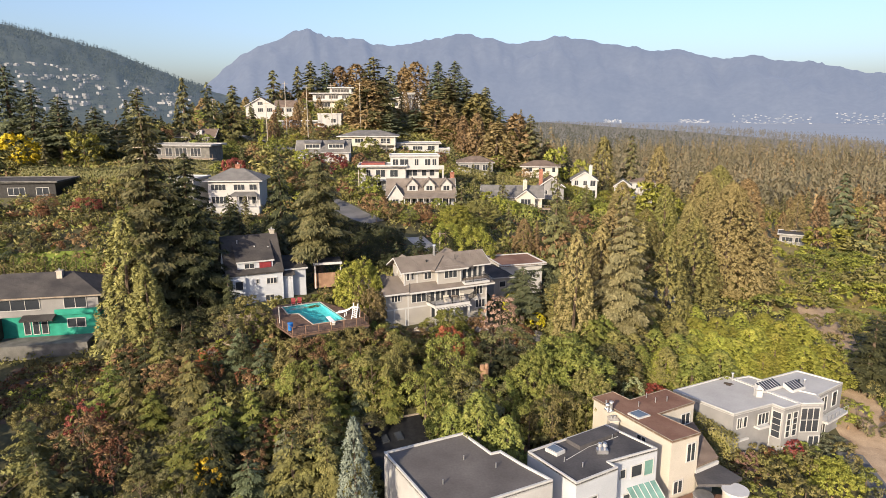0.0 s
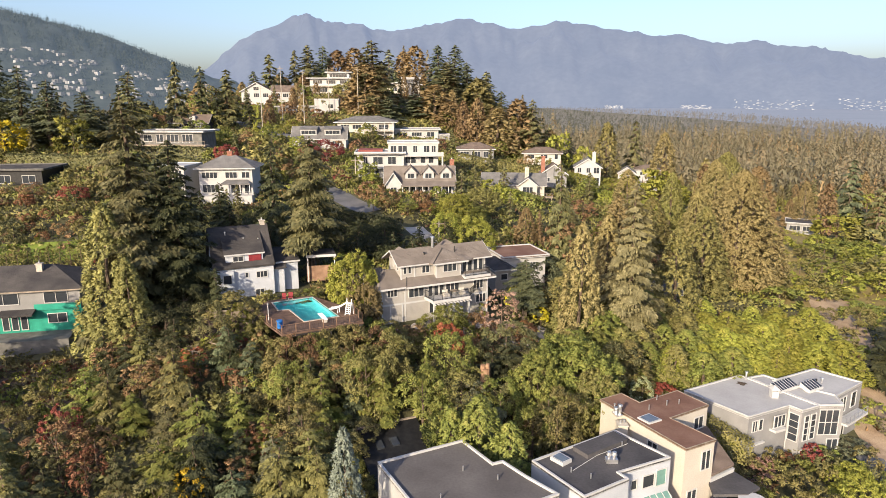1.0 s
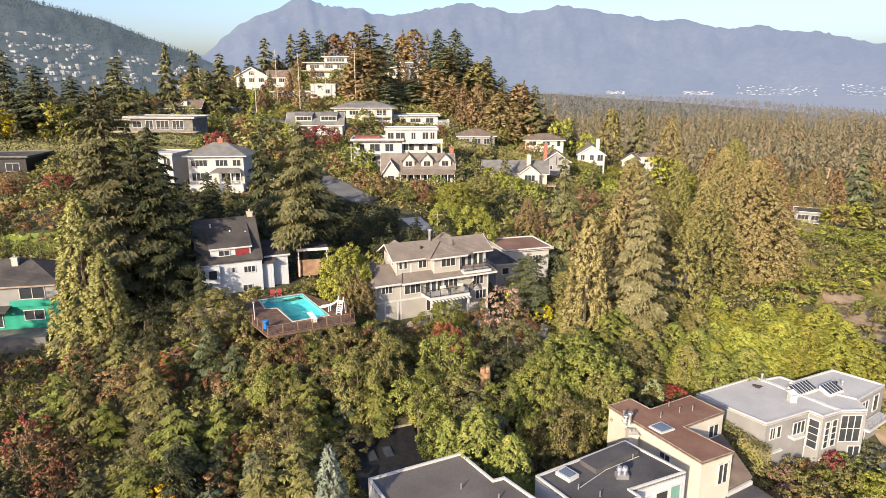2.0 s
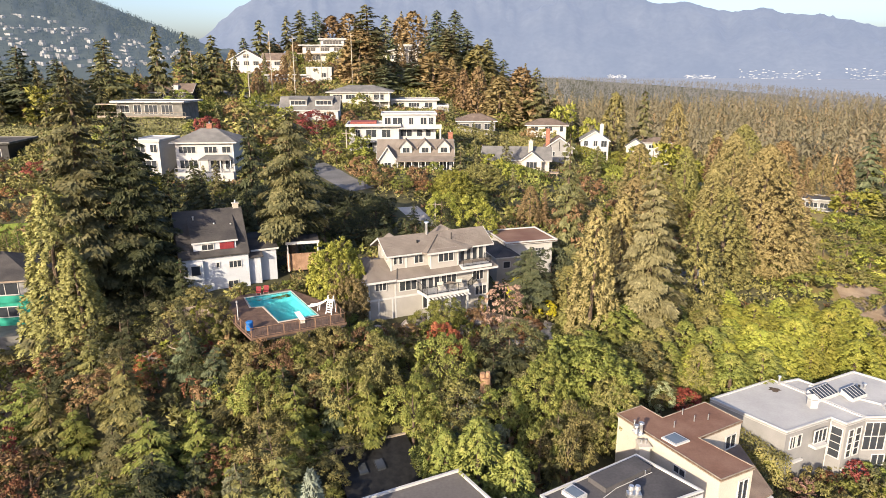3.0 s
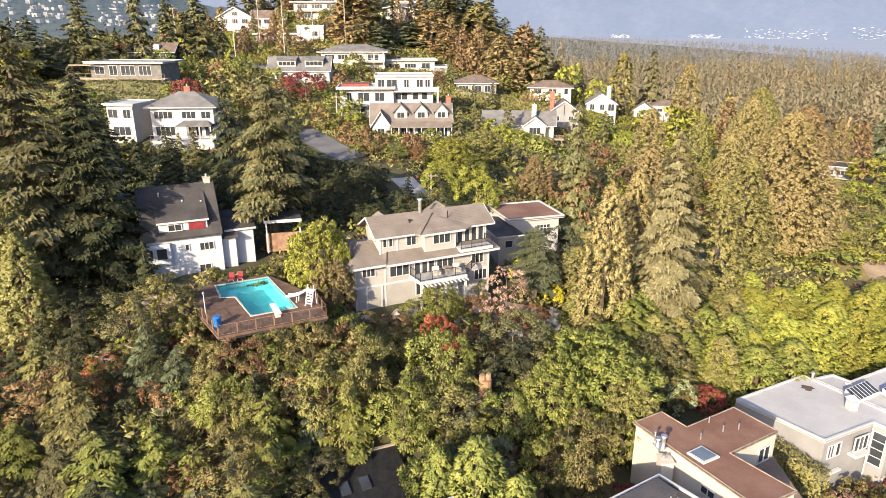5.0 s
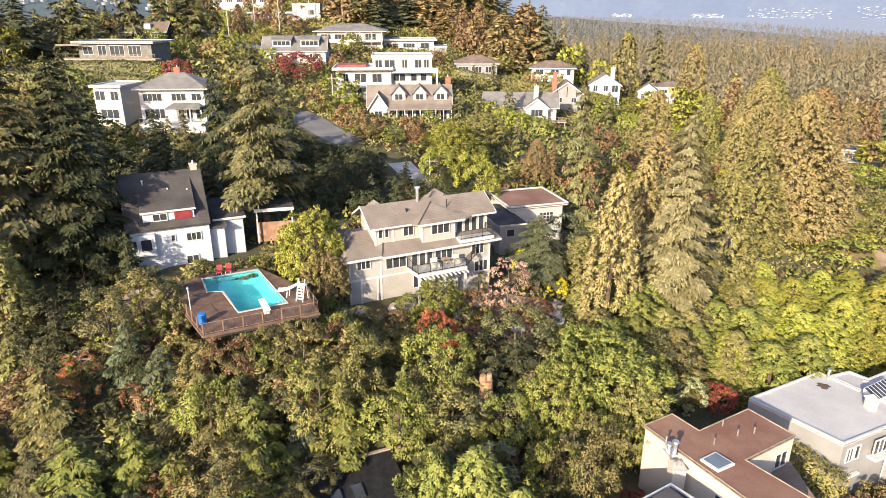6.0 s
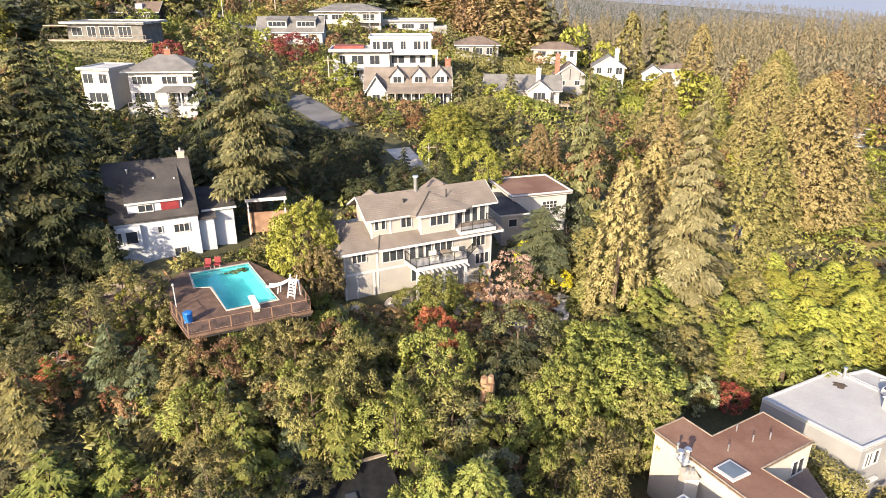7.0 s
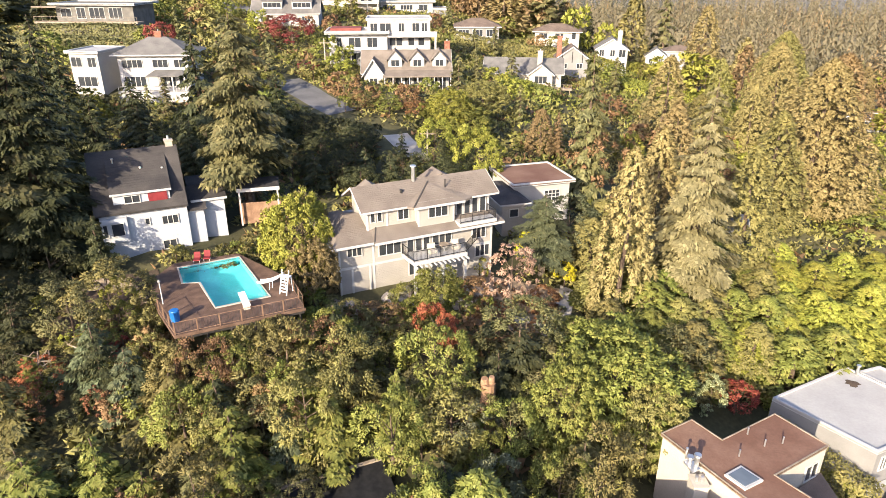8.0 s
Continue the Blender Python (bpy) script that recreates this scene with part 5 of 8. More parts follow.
walls(b, -9, 2, -4.5, -0.01, -6, -0.6, M_CREAM, "", "lower_block")
flat_top(b, [(-11, -6), (3.4, -6), (3.4, -0.02), (-11, -0.02)], -0.5, M_TORCHW, M_WOODW)
window(b, -4, -4.5, -3.0, 6, 1.9, 5)
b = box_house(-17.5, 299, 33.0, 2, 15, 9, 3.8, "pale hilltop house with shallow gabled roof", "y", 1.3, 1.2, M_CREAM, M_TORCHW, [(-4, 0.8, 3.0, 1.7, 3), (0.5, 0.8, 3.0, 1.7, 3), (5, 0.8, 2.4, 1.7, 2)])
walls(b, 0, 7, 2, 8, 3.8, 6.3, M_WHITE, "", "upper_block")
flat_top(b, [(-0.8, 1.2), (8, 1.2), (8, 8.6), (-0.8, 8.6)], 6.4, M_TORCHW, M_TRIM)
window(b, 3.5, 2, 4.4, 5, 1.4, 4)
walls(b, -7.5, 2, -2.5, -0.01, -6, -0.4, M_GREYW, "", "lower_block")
window(b, -3, -2.5, -2.8, 5, 1.7, 4)
b = box_house(-82.0, 300, 30.4, 4, 13, 9, 3.6, "white house with steep gables and brown roof", "y", 3.6, 0.7, M_WHITE, M_ROOF_BRN, [(-4, 0.8, 2.4, 1.8, 3), (0, 0.8, 2.4, 1.8, 3), (4, 0.8, 2.4, 1.8, 3), (0, 3.8, 2.4, 1.6, 3)])
walls(b, 6.5, 20, 1, 9, -5, 3.4, M_WHITE, "", "wing")
gable(b, 6.5, 20, 1, 9, 3.4, 2.6, 0.6, M_ROOF_BRN, M_WHITE, "x")
for x in (9, 12.5, 16):
    window(b, x, 1, 0.8, 2.4, 1.7, 3)
b = box_house(-72.4, 181, 19.3, -4, 17, 9, 3.2, "long grey timber house with flat roof and railed deck", "flat", 0, 1.0, M_GREYT, M_ROOF_GREY, [(-3, 0.3, 2.0, 2.3, 2), (0.5, 0.3, 3.4, 2.3, 3), (4.6, 0.3, 3.0, 2.3, 3), (-6.3, 0.6, 2.4, 1.8, 2)])
part("deck", box(B(), -12, 10.5, -2.8, -0.01, -0.4, -0.1), M_WOODW, b)
railing(b, [(-12, -2.7), (10.4, -2.7)], -0.1, 1.0, M_WOODW, 1.8)
for k in range(7):
    part("post", box(B(), -11.8 + k * 3.6, -11.6 + k * 3.6, -2.7, -2.5, -5, -0.4), M_WOODW, b)
part("pergola", box(B(), -12, -6.5, -2.8, -1.2, 2.7, 2.9), M_WOODW, b)
box_house(-58.7, 147, 10.4, -8, 5.2, 7, 6.4, "narrow white house with flat roof and balcony", "flat", 0, 0.5, M_WHITE, M_TORCHW, [(-1.4, 4.0, 2.0, 1.7, 2), (1.4, 4.0, 1.6, 1.7, 2), (0, 0.8, 3.6, 1.7, 3)])
b = box_house(-105, 157, 10.8, 6, 22, 11, 4.2, "dark low house with flat grey roofs", "flat", 0, 0.9, M_BLACK, M_ROOF_DK, [(-6, 1.0, 4, 1.9, 3), (2, 1.0, 4, 1.9, 3), (8, 1.0, 3, 1.9, 2)], edge=M_GREYT)
walls(b, -12, 11, -6, -0.02, -5, -0.4, M_DARKW, "", "terrace")
b = box_house(-80, 214, 21.5, 3, 12, 7, 2.4, "brown-roofed cottage with small white dormer", "x", 2.2, 0.5, M_DARKW, M_ROOF_BRN, [(-3, 0.5, 1.6, 1.2, 2), (3, 0.5, 1.6, 1.2, 2)])
part("dormer", box(B(), 0.2, 2.0, 0.6, 3, 2.7, 4.1), M_WHITE, b)
b = box_house(121, 221, -18.5, -28, 9, 8, 8.4, "three-level house with glass balconies among trees", "flat", 0, 0.7, M_GREYW, M_TORCH, [(-2, 5.8, 3.4, 1.8, 3), (2, 5.8, 3.4, 1.8, 3), (-2, 2.8, 3.4, 1.8, 3), (2, 2.8, 3.4, 1.8, 3)])
for z in (2.2, 5.2):
    part("balcony", box(B(), -5.5, 5.5, -2.2, -0.01, z, z + 0.3), M_TRIM, b)
    railing(b, [(-5.4, -2.1), (5.4, -2.1)], z + 0.3, 0.9, M_TRIM, 1.8)
b = box_house(38.5, 113, -3.8, -10, 5, 5, 2.6, "small house hidden under the conifers", "x", 1.3, 0.5, M_GREYW, M_ROOF_GREY, [(0, 0.7, 2.2, 1.2, 2)])
b = box_house(71, 123, -11.4, -20, 6, 4, 1.6, "low white outbuilding with flat roof", "flat", 0, 0.4, M_WHITE, M_TORCHB, [])


# flat-roofed houses in the foreground
def brown_flat_house():
    h = thing("house", "cream stucco house with brown flat roofs and skylight", "house", 0, 0, 0)
    KEEP.append((24, 69, 8, 7, -58))
    pts = [(18.2, 73.3), (24.0, 62.8), (27.6, 64.6), (24.6, 69.0), (29.8, 72.0), (27.6, 75.6), (22.4, 72.6), (21.0, 74.9)]
    part("wall", slab(B(), pts, -18, -2.0), M_CREAM, h)
    cx, cy = 24.2, 69.4
    out = [(cx + (x - cx) * 1.025, cy + (y - cy) * 1.025) for x, y in pts]
    flat_top(h, out, -1.9, M_TORCHB, M_WOODW, 0.06, 0.09)
    # skylight
    s = part("skylight", slab(B(), [(21.03, 68.92), (22.53, 69.81), (23.48, 68.39), (21.89, 67.55)], -1.9, -1.74), M_TRIM, h)
    part("pane", slab(B(), [(21.27, 68.87), (22.47, 69.58), (23.23, 68.45), (21.96, 67.77)], -1.74, -1.70), M_SKYGLASS, s)
    part("flashing", slab(B(), [(18.65, 70.25), (19.29, 70.60), (19.62, 69.52), (18.94, 69.14)], -1.88, -1.78), M_METAL, h)
    for x, y, r, hh in ((19.33, 69.69, 0.17, 1.1), (19.03, 70.08, 0.17, 0.6), (19.04, 70.83, 0.07, 0.7)):
        vent(h, x, y, -1.9, hh, r)
    for x, y in ((22.87, 70.90), (25.18, 71.98), (24.50, 73.30), (26.65, 72.29)):
        vent(h, x, y, -1.9, 0.6, 0.06, M_METAL, False)
    chimney(h, 19.5, 69.2, -8, -2.7, 1.0, 1.2, M_CREAM, 2)
    part("lower_roof", hull(B(), [(24.9, 68.9, -4.6), (29.9, 72.0, -4.4), (30.8, 66.6, -5.9), (27.7, 64.7, -5.9)], 0.25), M_ROOF_BRN, h)
    part("lower_wall", slab(B(), [(27.6, 64.9), (30.5, 66.8), (29.7, 71.9), (24.9, 69.0)], -18, -6.2), M_CREAM, h)
    part("annex_roof", slab(B(), [(27.4, 64.6), (30.7, 66.7), (32.2, 63.6), (30.4, 62.4), (27.0, 62.4)], -7.0, -6.7), M_TORCH, h)
    part("annex_trim", slab(B(), [(27.5, 64.65), (30.7, 66.65), (30.8, 66.4), (27.5, 64.4)], -6.7, -6.3), M_TRIM, h)
    part("terrace", slab(B(), [(25.5, 58.9), (30.2, 60.6), (31.6, 63.4), (27.5, 64.4), (24.1, 62.7)], -18, -8.8), M_CREAM, h)
    part("terrace_floor", slab(B(), [(25.7, 59.2), (30.0, 60.9), (31.4, 63.3), (27.5, 64.2), (24.3, 62.6)], -8.8, -8.7), M_TORCHB, h)
    railing(h, [(25.6, 59.1), (30.1, 60.8)], -8.7, 0.9, M_WOODW, 1.2)
    t = part("stair_tower", tube(B(), (30.6, 61.6, -18), (30.6, 61.6, -7.0), 1.25, 1.25, 20), M_CREAM, h)
    part("cap", tube(B(), (30.6, 61.6, -7.0), (30.6, 61.6, -6.8), 1.36, 1.36, 20), M_TRIM, t)
    yaw = math.degrees(math.atan2(1.8, 3.6))
    window(h, 26.6, 64.06, -5.0, 1.3, 2.2, 2, 1, yaw)
    window(h, 25.2, 63.36, -8.4, 1.4, 1.6, 2, 1, yaw)
    yl = math.degrees(math.atan2(62.8 - 73.3, 24.0 - 18.2))
    window(h, 22.0, 66.4, -4.0, 1.4, 0.8, 2, 1, yl)
    window(h, 28.6, 71.3, -4.4, 1.6, 1.5, 2, 1, 30)
    t2 = thing("hot_tub", "round grey hot tub on the roof terrace", "tub", 27.6, 62.3, -8.7)
    part("tub", tube(B(), (0, 0, 0), (0, 0, 0.75), 1.0, 1.05, 20), M_GREYW, t2)
    part("cover", tube(B(), (0, 0, 0.75), (0, 0, 0.85), 1.08, 1.04, 20), M_METAL, t2)


brown_flat_house()


def charcoal_flat_house():
    h = thing("house", "white house with charcoal flat roof and green glass canopy", "house", 0, 0, 0)
    KEEP.append((15, 61, 7, 6, -58))
    pts = [(8.6, 60.6), (12.4, 54.8), (17.0, 57.6), (16.4, 58.6), (22.0, 61.2), (18.0, 66.4)]
    part("wall", slab(B(), pts, -18, -2.2), M_BLUEW, h)
    flat_top(h, pts, -2.0, M_TORCH, M_TRIM, 0.16, 0.2)
    part("raised_roof", slab(B(), [(12.9, 62.6), (14.0, 61.0), (18.6, 64.0), (17.6, 65.6)], -2.0, -1.55), M_TORCH, h)
    s = part("skylight", slab(B(), [(10.4, 60.9), (11.4, 59.7), (12.4, 60.5), (11.4, 61.8)], -2.0, -1.65), M_TRIM, h)
    part("pane", slab(B(), [(10.65, 60.9), (11.4, 59.95), (12.15, 60.5), (11.4, 61.5)], -1.65, -1.6), M_SKYGLASS, s)
    v = part("vent_base", box(B(), 15.6, 16.7, 60.2, 60.9, -2.0, -1.6), M_METAL, h)
    for x in (15.9, 16.4):
        part("turbine", tube(tube(B(), (x, 60.55, -1.6), (x, 60.55, -1.25), 0.15, 0.15, 10), (x, 60.55, -1.25), (x, 60.55, -0.95), 0.28, 0.2, 10), M_METAL, v)
    for x, y in ((17.9, 63.4), (13.6, 57.8), (12.0, 58.8)):
        vent(h, x, y, -2.0, 0.5, 0.06, M_METAL, False)
    part("cable", tube(tube(B(), (12.2, 59.0, -1.95), (15.0, 61.6, -1.95), 0.03, 0.03, 5), (15.0, 61.6, -1.95), (18.6, 63.8, -1.95), 0.03, 0.03, 5), M_TRIM, h)
    yf = math.degrees(math.atan2(2.6, 5.6))
    window(h, 18.0, 59.34, -4.2, 0.8, 1.1, 1, 1, yf)
    window(h, 19.6, 60.08, -4.4, 1.5, 1.4, 1, 1, yf)
    window(h, 21.0, 60.73, -4.6, 1.3, 1.8, 1, 1, yf, None, M_GREENGLASS)
    window(h, 18.6, 59.62, -8.0, 1.0, 2.0, 1, 1, yf)
    yf2 = math.degrees(math.atan2(2.8, 4.6))
    window(h, 14.0, 55.77, -5.4, 1.8, 1.5, 2, 1, yf2)
    c = part("canopy", hull(B(), [(19.2, 58.2, -6.6), (22.6, 59.7, -6.6), (21.9, 61.1, -5.4), (18.5, 59.6, -5.4)], 0.08), M_GREENGLASS, h, "sloping green glass canopy")
    for k in range(6):
        f = k / 5
        part("bar", tube(B(), (19.2 + 3.4 * f, 58.2 + 1.5 * f, -6.55), (18.5 + 3.4 * f, 59.6 + 1.5 * f, -5.35), 0.05, 0.05, 5), M_TRIM, c)
    part("annex", slab(B(), [(19.3, 58.3), (22.5, 59.7), (21.9, 61.1), (18.6, 59.6)], -18, -6.75), M_BLUEW, h)
    part("balcony", slab(B(), [(15.0, 54.6), (17.8, 56.2), (17.0, 57.6), (14.4, 56.0)], -8.4, -8.1), M_TRIM, h)
    railing(h, [(15.0, 54.7), (17.7, 56.2)], -8.1, 1.0, M_TRIM, 1.2, 0.2)


charcoal_flat_house()


def grey_flat_house():
    h = thing("house", "white-walled house with large dark grey flat roof", "house", 0, 0, 0)
    KEEP.append((2, 56, 9, 7, 25))
    pts = [(-5.8, 58.6), (-0.2, 48.3), (10.0, 53.7), (7.6, 56.4), (5.7, 58.9), (4.75, 58.5), (2.1, 62.6)]
    part("wall", slab(B(), pts, -18, -1.2), M_WHITE, h)
    flat_top(h, pts, -1.0, M_TORCHG, M_TRIM, 0.2, 0.2)
    for x, y in ((2.0, 57.4), (0.0, 53.2), (5.0, 56.0)):
        vent(h, x, y, -1.0, 0.5, 0.06, M_METAL, False)


grey_flat_house()


def pale_flat_house():
    h = thing("house", "grey stucco house with pale flat roofs and dark grid windows", "house", 0, 0, 0)
    KEEP.append((43, 82, 13, 7, 20))
    a = [(30.8, 81.6), (35.9, 74.6), (42.1, 77.5), (43.0, 76.2), (45.8, 77.5), (40.0, 86.4)]
    c = [(40.7, 85.7), (45.95, 77.65), (48.9, 77.8), (49.4, 80.2), (55.1, 84.2), (51.1, 88.6), (44.4, 85.2), (43.3, 86.6)]
    part("wall", slab(B(), a, -20, -5.0), M_GREYW, h)
    part("wall", slab(B(), c, -20, -5.05), M_GREYW, h)
    flat_top(h, a, -4.78, M_TORCHW, M_TRIM, 0.16, 0.2)
    flat_top(h, c, -4.85, M_TORCHW, M_TRIM, 0.18, 0.2)
    part("parapet", slab(B(), [(43.6, 84.8), (49.3, 80.4), (49.4, 80.55), (43.75, 84.95)], -4.85, -4.66), M_TRIM, h)
    # rows of tilted roof lights
    ux, uy = 0.875, 0.485
    for bx, by, run, count in ((42.7, 80.9, 3.7, 7), (46.6, 81.1, 2.7, 5)):
        q = lambda f, g, z: (bx + ux * run * f - uy * g, by + uy * run * f + ux * g, z)
        s = part("skylight", hull(B(), [q(0, 0, -4.55), q(1, 0, -4.55), q(1, 1.5, -3.95), q(0, 1.5, -3.95)], 0.55), M_TRIM, h)
        for k in range(count):
            f0, f1 = (k + 0.14) / count, (k + 0.86) / count
            part("pane", hull(B(), [q(f0, 0.1, -4.47), q(f1, 0.1, -4.47), q(f1, 1.42, -3.94), q(f0, 1.42, -3.94)], 0.03), M_GLASS, s)
    stack = part("chimney", box(B(), 41.0, 41.8, 79.6, 80.4, -4.8, -3.9), M_TRIM, h, "white box chimney with pointed cap")
    cap = B()
    v = [cap.verts.new(p) for p in ((40.85, 79.45, -3.7), (41.95, 79.45, -3.7), (41.95, 80.55, -3.7), (40.85, 80.55, -3.7), (41.4, 80.0, -3.2))]
    for f in ((3, 2, 1, 0), (0, 1, 4), (1, 2, 4), (2, 3, 4), (3, 0, 4)):
        cap.faces.new([v[i] for i in f])
    part("cap", cap, M_TRIM, stack)
    for x in (41.0, 41.7):
        for y in (79.65, 80.35):
            part("cap_post", tube(B(), (x + 0.03, y, -3.9), (x + 0.03, y, -3.7), 0.03, 0.03, 5), M_TRIM, stack)
    vent(h, 40.3, 85.2, -4.7, 0.9, 0.13, M_METAL)
    vent(h, 48.6, 83.5, -4.85, 0.9, 0.12, M_BLACK, False)
    vent(h, 49.9, 84.4, -4.85, 0.5, 0.12, M_METAL)
    stain = B()
    ring = [(39.2 + (0.6 + 0.18 * math.sin(3 * k)) * math.cos(k * 0.449), 83.9 + (0.55 + 0.15 * math.cos(5 * k)) * math.sin(k * 0.449)) for k in range(14)]
    slab(stain, ring, -4.777, -4.772)
    part("leaf_litter", stain, M_EARTH, h, "dark patch of wet fallen leaves")
    # windows
    y1 = math.degrees(math.atan2(2.9, 6.2))
    window(h, 36.9, 75.07, -6.9, 0.9, 1.5, 2, 1, y1)
    window(h, 37.8, 75.49, -6.9, 0.7, 1.5, 1, 1, y1)
    bay = part("bay_window", slab(B(), [(39.3, 76.15), (39.7, 75.45), (41.4, 76.2), (41.2, 77.05)], -7.3, -7.0), M_TRIM, h)
    window(bay, 40.5, 76.4, -6.95, 2.0, 1.6, 3, 1, y1)
    part("ledge", slab(B(), [(35.8, 74.5), (38.4, 75.7), (38.5, 75.4), (35.9, 74.1)], -8.5, -8.3), M_TRIM, h)
    y2 = math.degrees(math.atan2(-1.3, 0.9))
    window(h, 42.52, 76.86, -9.0, 1.25, 3.6, 1, 4, y2)
    y3 = math.degrees(math.atan2(1.3, 2.8))
    window(h, 43.85, 76.58, -8.9, 0.85, 3.4, 1, 4, y3)
    window(h, 44.95, 77.1, -8.9, 0.95, 3.4, 1, 4, y3)
    window(h, 43.7, 76.5, -12.0, 1.0, 2.0, 1, 1, y3)
    window(h, 47.2, 77.72, -8.7, 2.5, 3.4, 3, 2, 2)
    window(h, 48.0, 77.75, -10.6, 1.5, 1.4, 2, 1, 2)
    y4 = math.degrees(math.atan2(4.0, 5.7))
    window(h, 51.0, 81.32, -7.6, 1.7, 2.2, 2, 1, y4)
    window(h, 53.4, 83.0, -7.6, 1.4, 2.2, 1, 1, y4)
    window(h, 51.4, 81.6, -11.6, 1.6, 2.2, 2, 1, y4)
    part("balcony", slab(B(), [(49.6, 80.2), (50.5, 79.0), (55.2, 82.4), (54.6, 83.7)], -8.4, -8.1), M_TRIM, h)
    railing(h, [(49.7, 80.0), (50.5, 79.1), (55.1, 82.4)], -8.1, 0.9, M_METAL, 1.2)
    part("downpipe", tube(B(), (42.0, 77.3, -18), (42.0, 77.3, -5.0), 0.06, 0.06, 6), M_TRIM, h)


pale_flat_house()


# the pool and its deck
def pool_place():
    c, s = math.cos(radians(26)), math.sin(radians(26))
    W = lambda u, v: (-12.9 + u * c - v * s, 82.4 + u * s + v * c)   # from the pool's near right corner
    rim = [(-12.9, 82.4), (-17.7, 90.3), (-22.5, 87.8), (-20.9, 84.7), (-19.5, 84.9), (-16.75, 80.4)]
    KEEP.append((-16.2, 84.0, 6.0, 6.6, 26))
    KEEP.append((-27.5, 85.5, 5.0, 3.6, 30))
    d = thing("pool_deck", "brown timber pool deck on the slope", "deck", 0, 0, 0)
    outer = [W(2.2, -3.3), W(2.2, 3.0), W(-0.8, 10.2), W(-6.6, 10.4), W(-9.0, 7.2), W(-8.6, 1.4), W(-7.8, -3.3)]
    bm = B()
    o = [bm.verts.new((*p, 4.95)) for p in outer]
    i = [bm.verts.new((*p, 4.95)) for p in rim]
    es = [bm.edges.new((o[k], o[(k + 1) % len(o)])) for k in range(len(o))] + [bm.edges.new((i[k], i[(k + 1) % len(i)])) for k in range(len(i))]
    bmesh.ops.triangle_fill(bm, edges=es, use_beauty=True)
    ext = bmesh.ops.extrude_face_region(bm, geom=list(bm.faces))
    bmesh.ops.translate(bm, verts=[v for v in ext["geom"] if isinstance(v, bmesh.types.BMVert)], vec=(0, 0, -0.25))
    part("decking", bm, M_DECK, d)
    part("fascia", slab(B(), [W(2.1, -3.2), W(2.1, -3.05), W(-7.7, -3.05), W(-7.7, -3.2)], 4.45, 4.7), M_DARKW, d)
    for k in range(6):
        part("post", tube(B(), (*W(1.8 - k * 1.8, -2.9), -1.5), (*W(1.8 - k * 1.8, -2.9), 4.7), 0.1, 0.1, 6), M_DARKW, d)
    p = thing("swimming_pool", "turquoise swimming pool with pale coping", "pool", 0, 0, 0)
    bm = B()
    top = [bm.verts.new((*q, 4.98)) for q in rim]
    bot = [bm.verts.new((*q, 3.6)) for q in rim]
    bm.faces.new(bot)
    for k in range(len(rim)):
        j = (k + 1) % len(rim)
        bm.faces.new((top[k], top[j], bot[j], bot[k]))
    basin = part("basin", bm, M_POOL, p)
    bm = B()
    ctr = Vector((-17.4, 85.6))
    for k in range(len(rim)):
        j = (k + 1) % len(rim)
        a, b2 = Vector(rim[k]), Vector(rim[j])
        ao, bo = a + (a - ctr).normalized() * 0.2, b2 + (b2 - ctr).normalized() * 0.2
        hull(bm, [(*a, 5.03), (*b2, 5.03), (*bo, 5.03), (*ao, 5.03)], 0.07)
    part("coping", bm, M_PAVE, p)
    wm = bpy.data.materials.new("pool_water")
    wm.use_nodes = True
    pb = wm.node_tree.nodes["Principled BSDF"]
    pb.inputs["Base Color"].default_value = (0.75, 0.97, 0.98, 1)
    pb.inputs["Transmission Weight"].default_value, pb.inputs["Roughness"].default_value, pb.inputs["IOR"].default_value = 1.0, 0.03, 1.33
    no, bp = wm.node_tree.nodes.new("ShaderNodeTexNoise"), wm.node_tree.nodes.new("ShaderNodeBump")
    no.inputs["Scale"].default_value, bp.inputs["Strength"].default_value, bp.inputs["Distance"].default_value = 2.2, 0.15, 0.05
    wm.node_tree.links.new(no.outputs["Fac"], bp.inputs["Height"])
    wm.node_tree.links.new(bp.outputs[0], pb.inputs["Normal"])
    bm = B()
    bm.faces.new([bm.verts.new((*q, 4.86)) for q in rim])
    water = part("water", bm, wm, p)
    water.visible_shadow = False
    # slide with its ladder
    x, y = -11.9, 83.3
    sl = thing("pool_slide", "white pool slide with ladder beside the pool", "slide", x, y, 4.95, -22)
    bm = B()
    prev = None
    for k in range(13):
        f = k / 12
        px, pz = -0.05 - 2.45 * f, 0.3 + 1.15 * (1 - f) ** 1.7 + 0.06 * f * f
        py = 0.18 * math.sin(f * 3)
        row = [bm.verts.new((px, py + w, pz + up)) for w, up in ((-0.3, 0.2), (-0.24, 0), (0.24, 0), (0.3, 0.2))]
        if prev:
            for q in range(3):
                bm.faces.new((prev[q], prev[q + 1], row[q + 1], row[q]))
        prev = row
    ch = part("chute", bm, M_PLASTIC, sl)
    sol = ch.modifiers.new("thickness", "SOLIDIFY")
    sol.thickness = 0.05
    for w in (-0.02, 0.66):
        part("stringer", tube(B(), (w, -0.55, 0), (w, 0.1, 2.0), 0.05, 0.05, 6), M_PLASTIC, sl)
        part("handrail", tube(B(), (w, 0.1, 2.0), (w - 0.25, 0.35, 1.4), 0.035, 0.035, 6), M_PLASTIC, sl)
        part("leg", tube(B(), (w, 0.4, 0), (w, 0.3, 1.4), 0.04, 0.04, 6), M_PLASTIC, sl)
    for w in (-0.2, 0.2):
        part("support", tube(B(), (-1.3, w, 0), (-1.2, w, 0.62), 0.035, 0.035, 6), M_PLASTIC, sl)
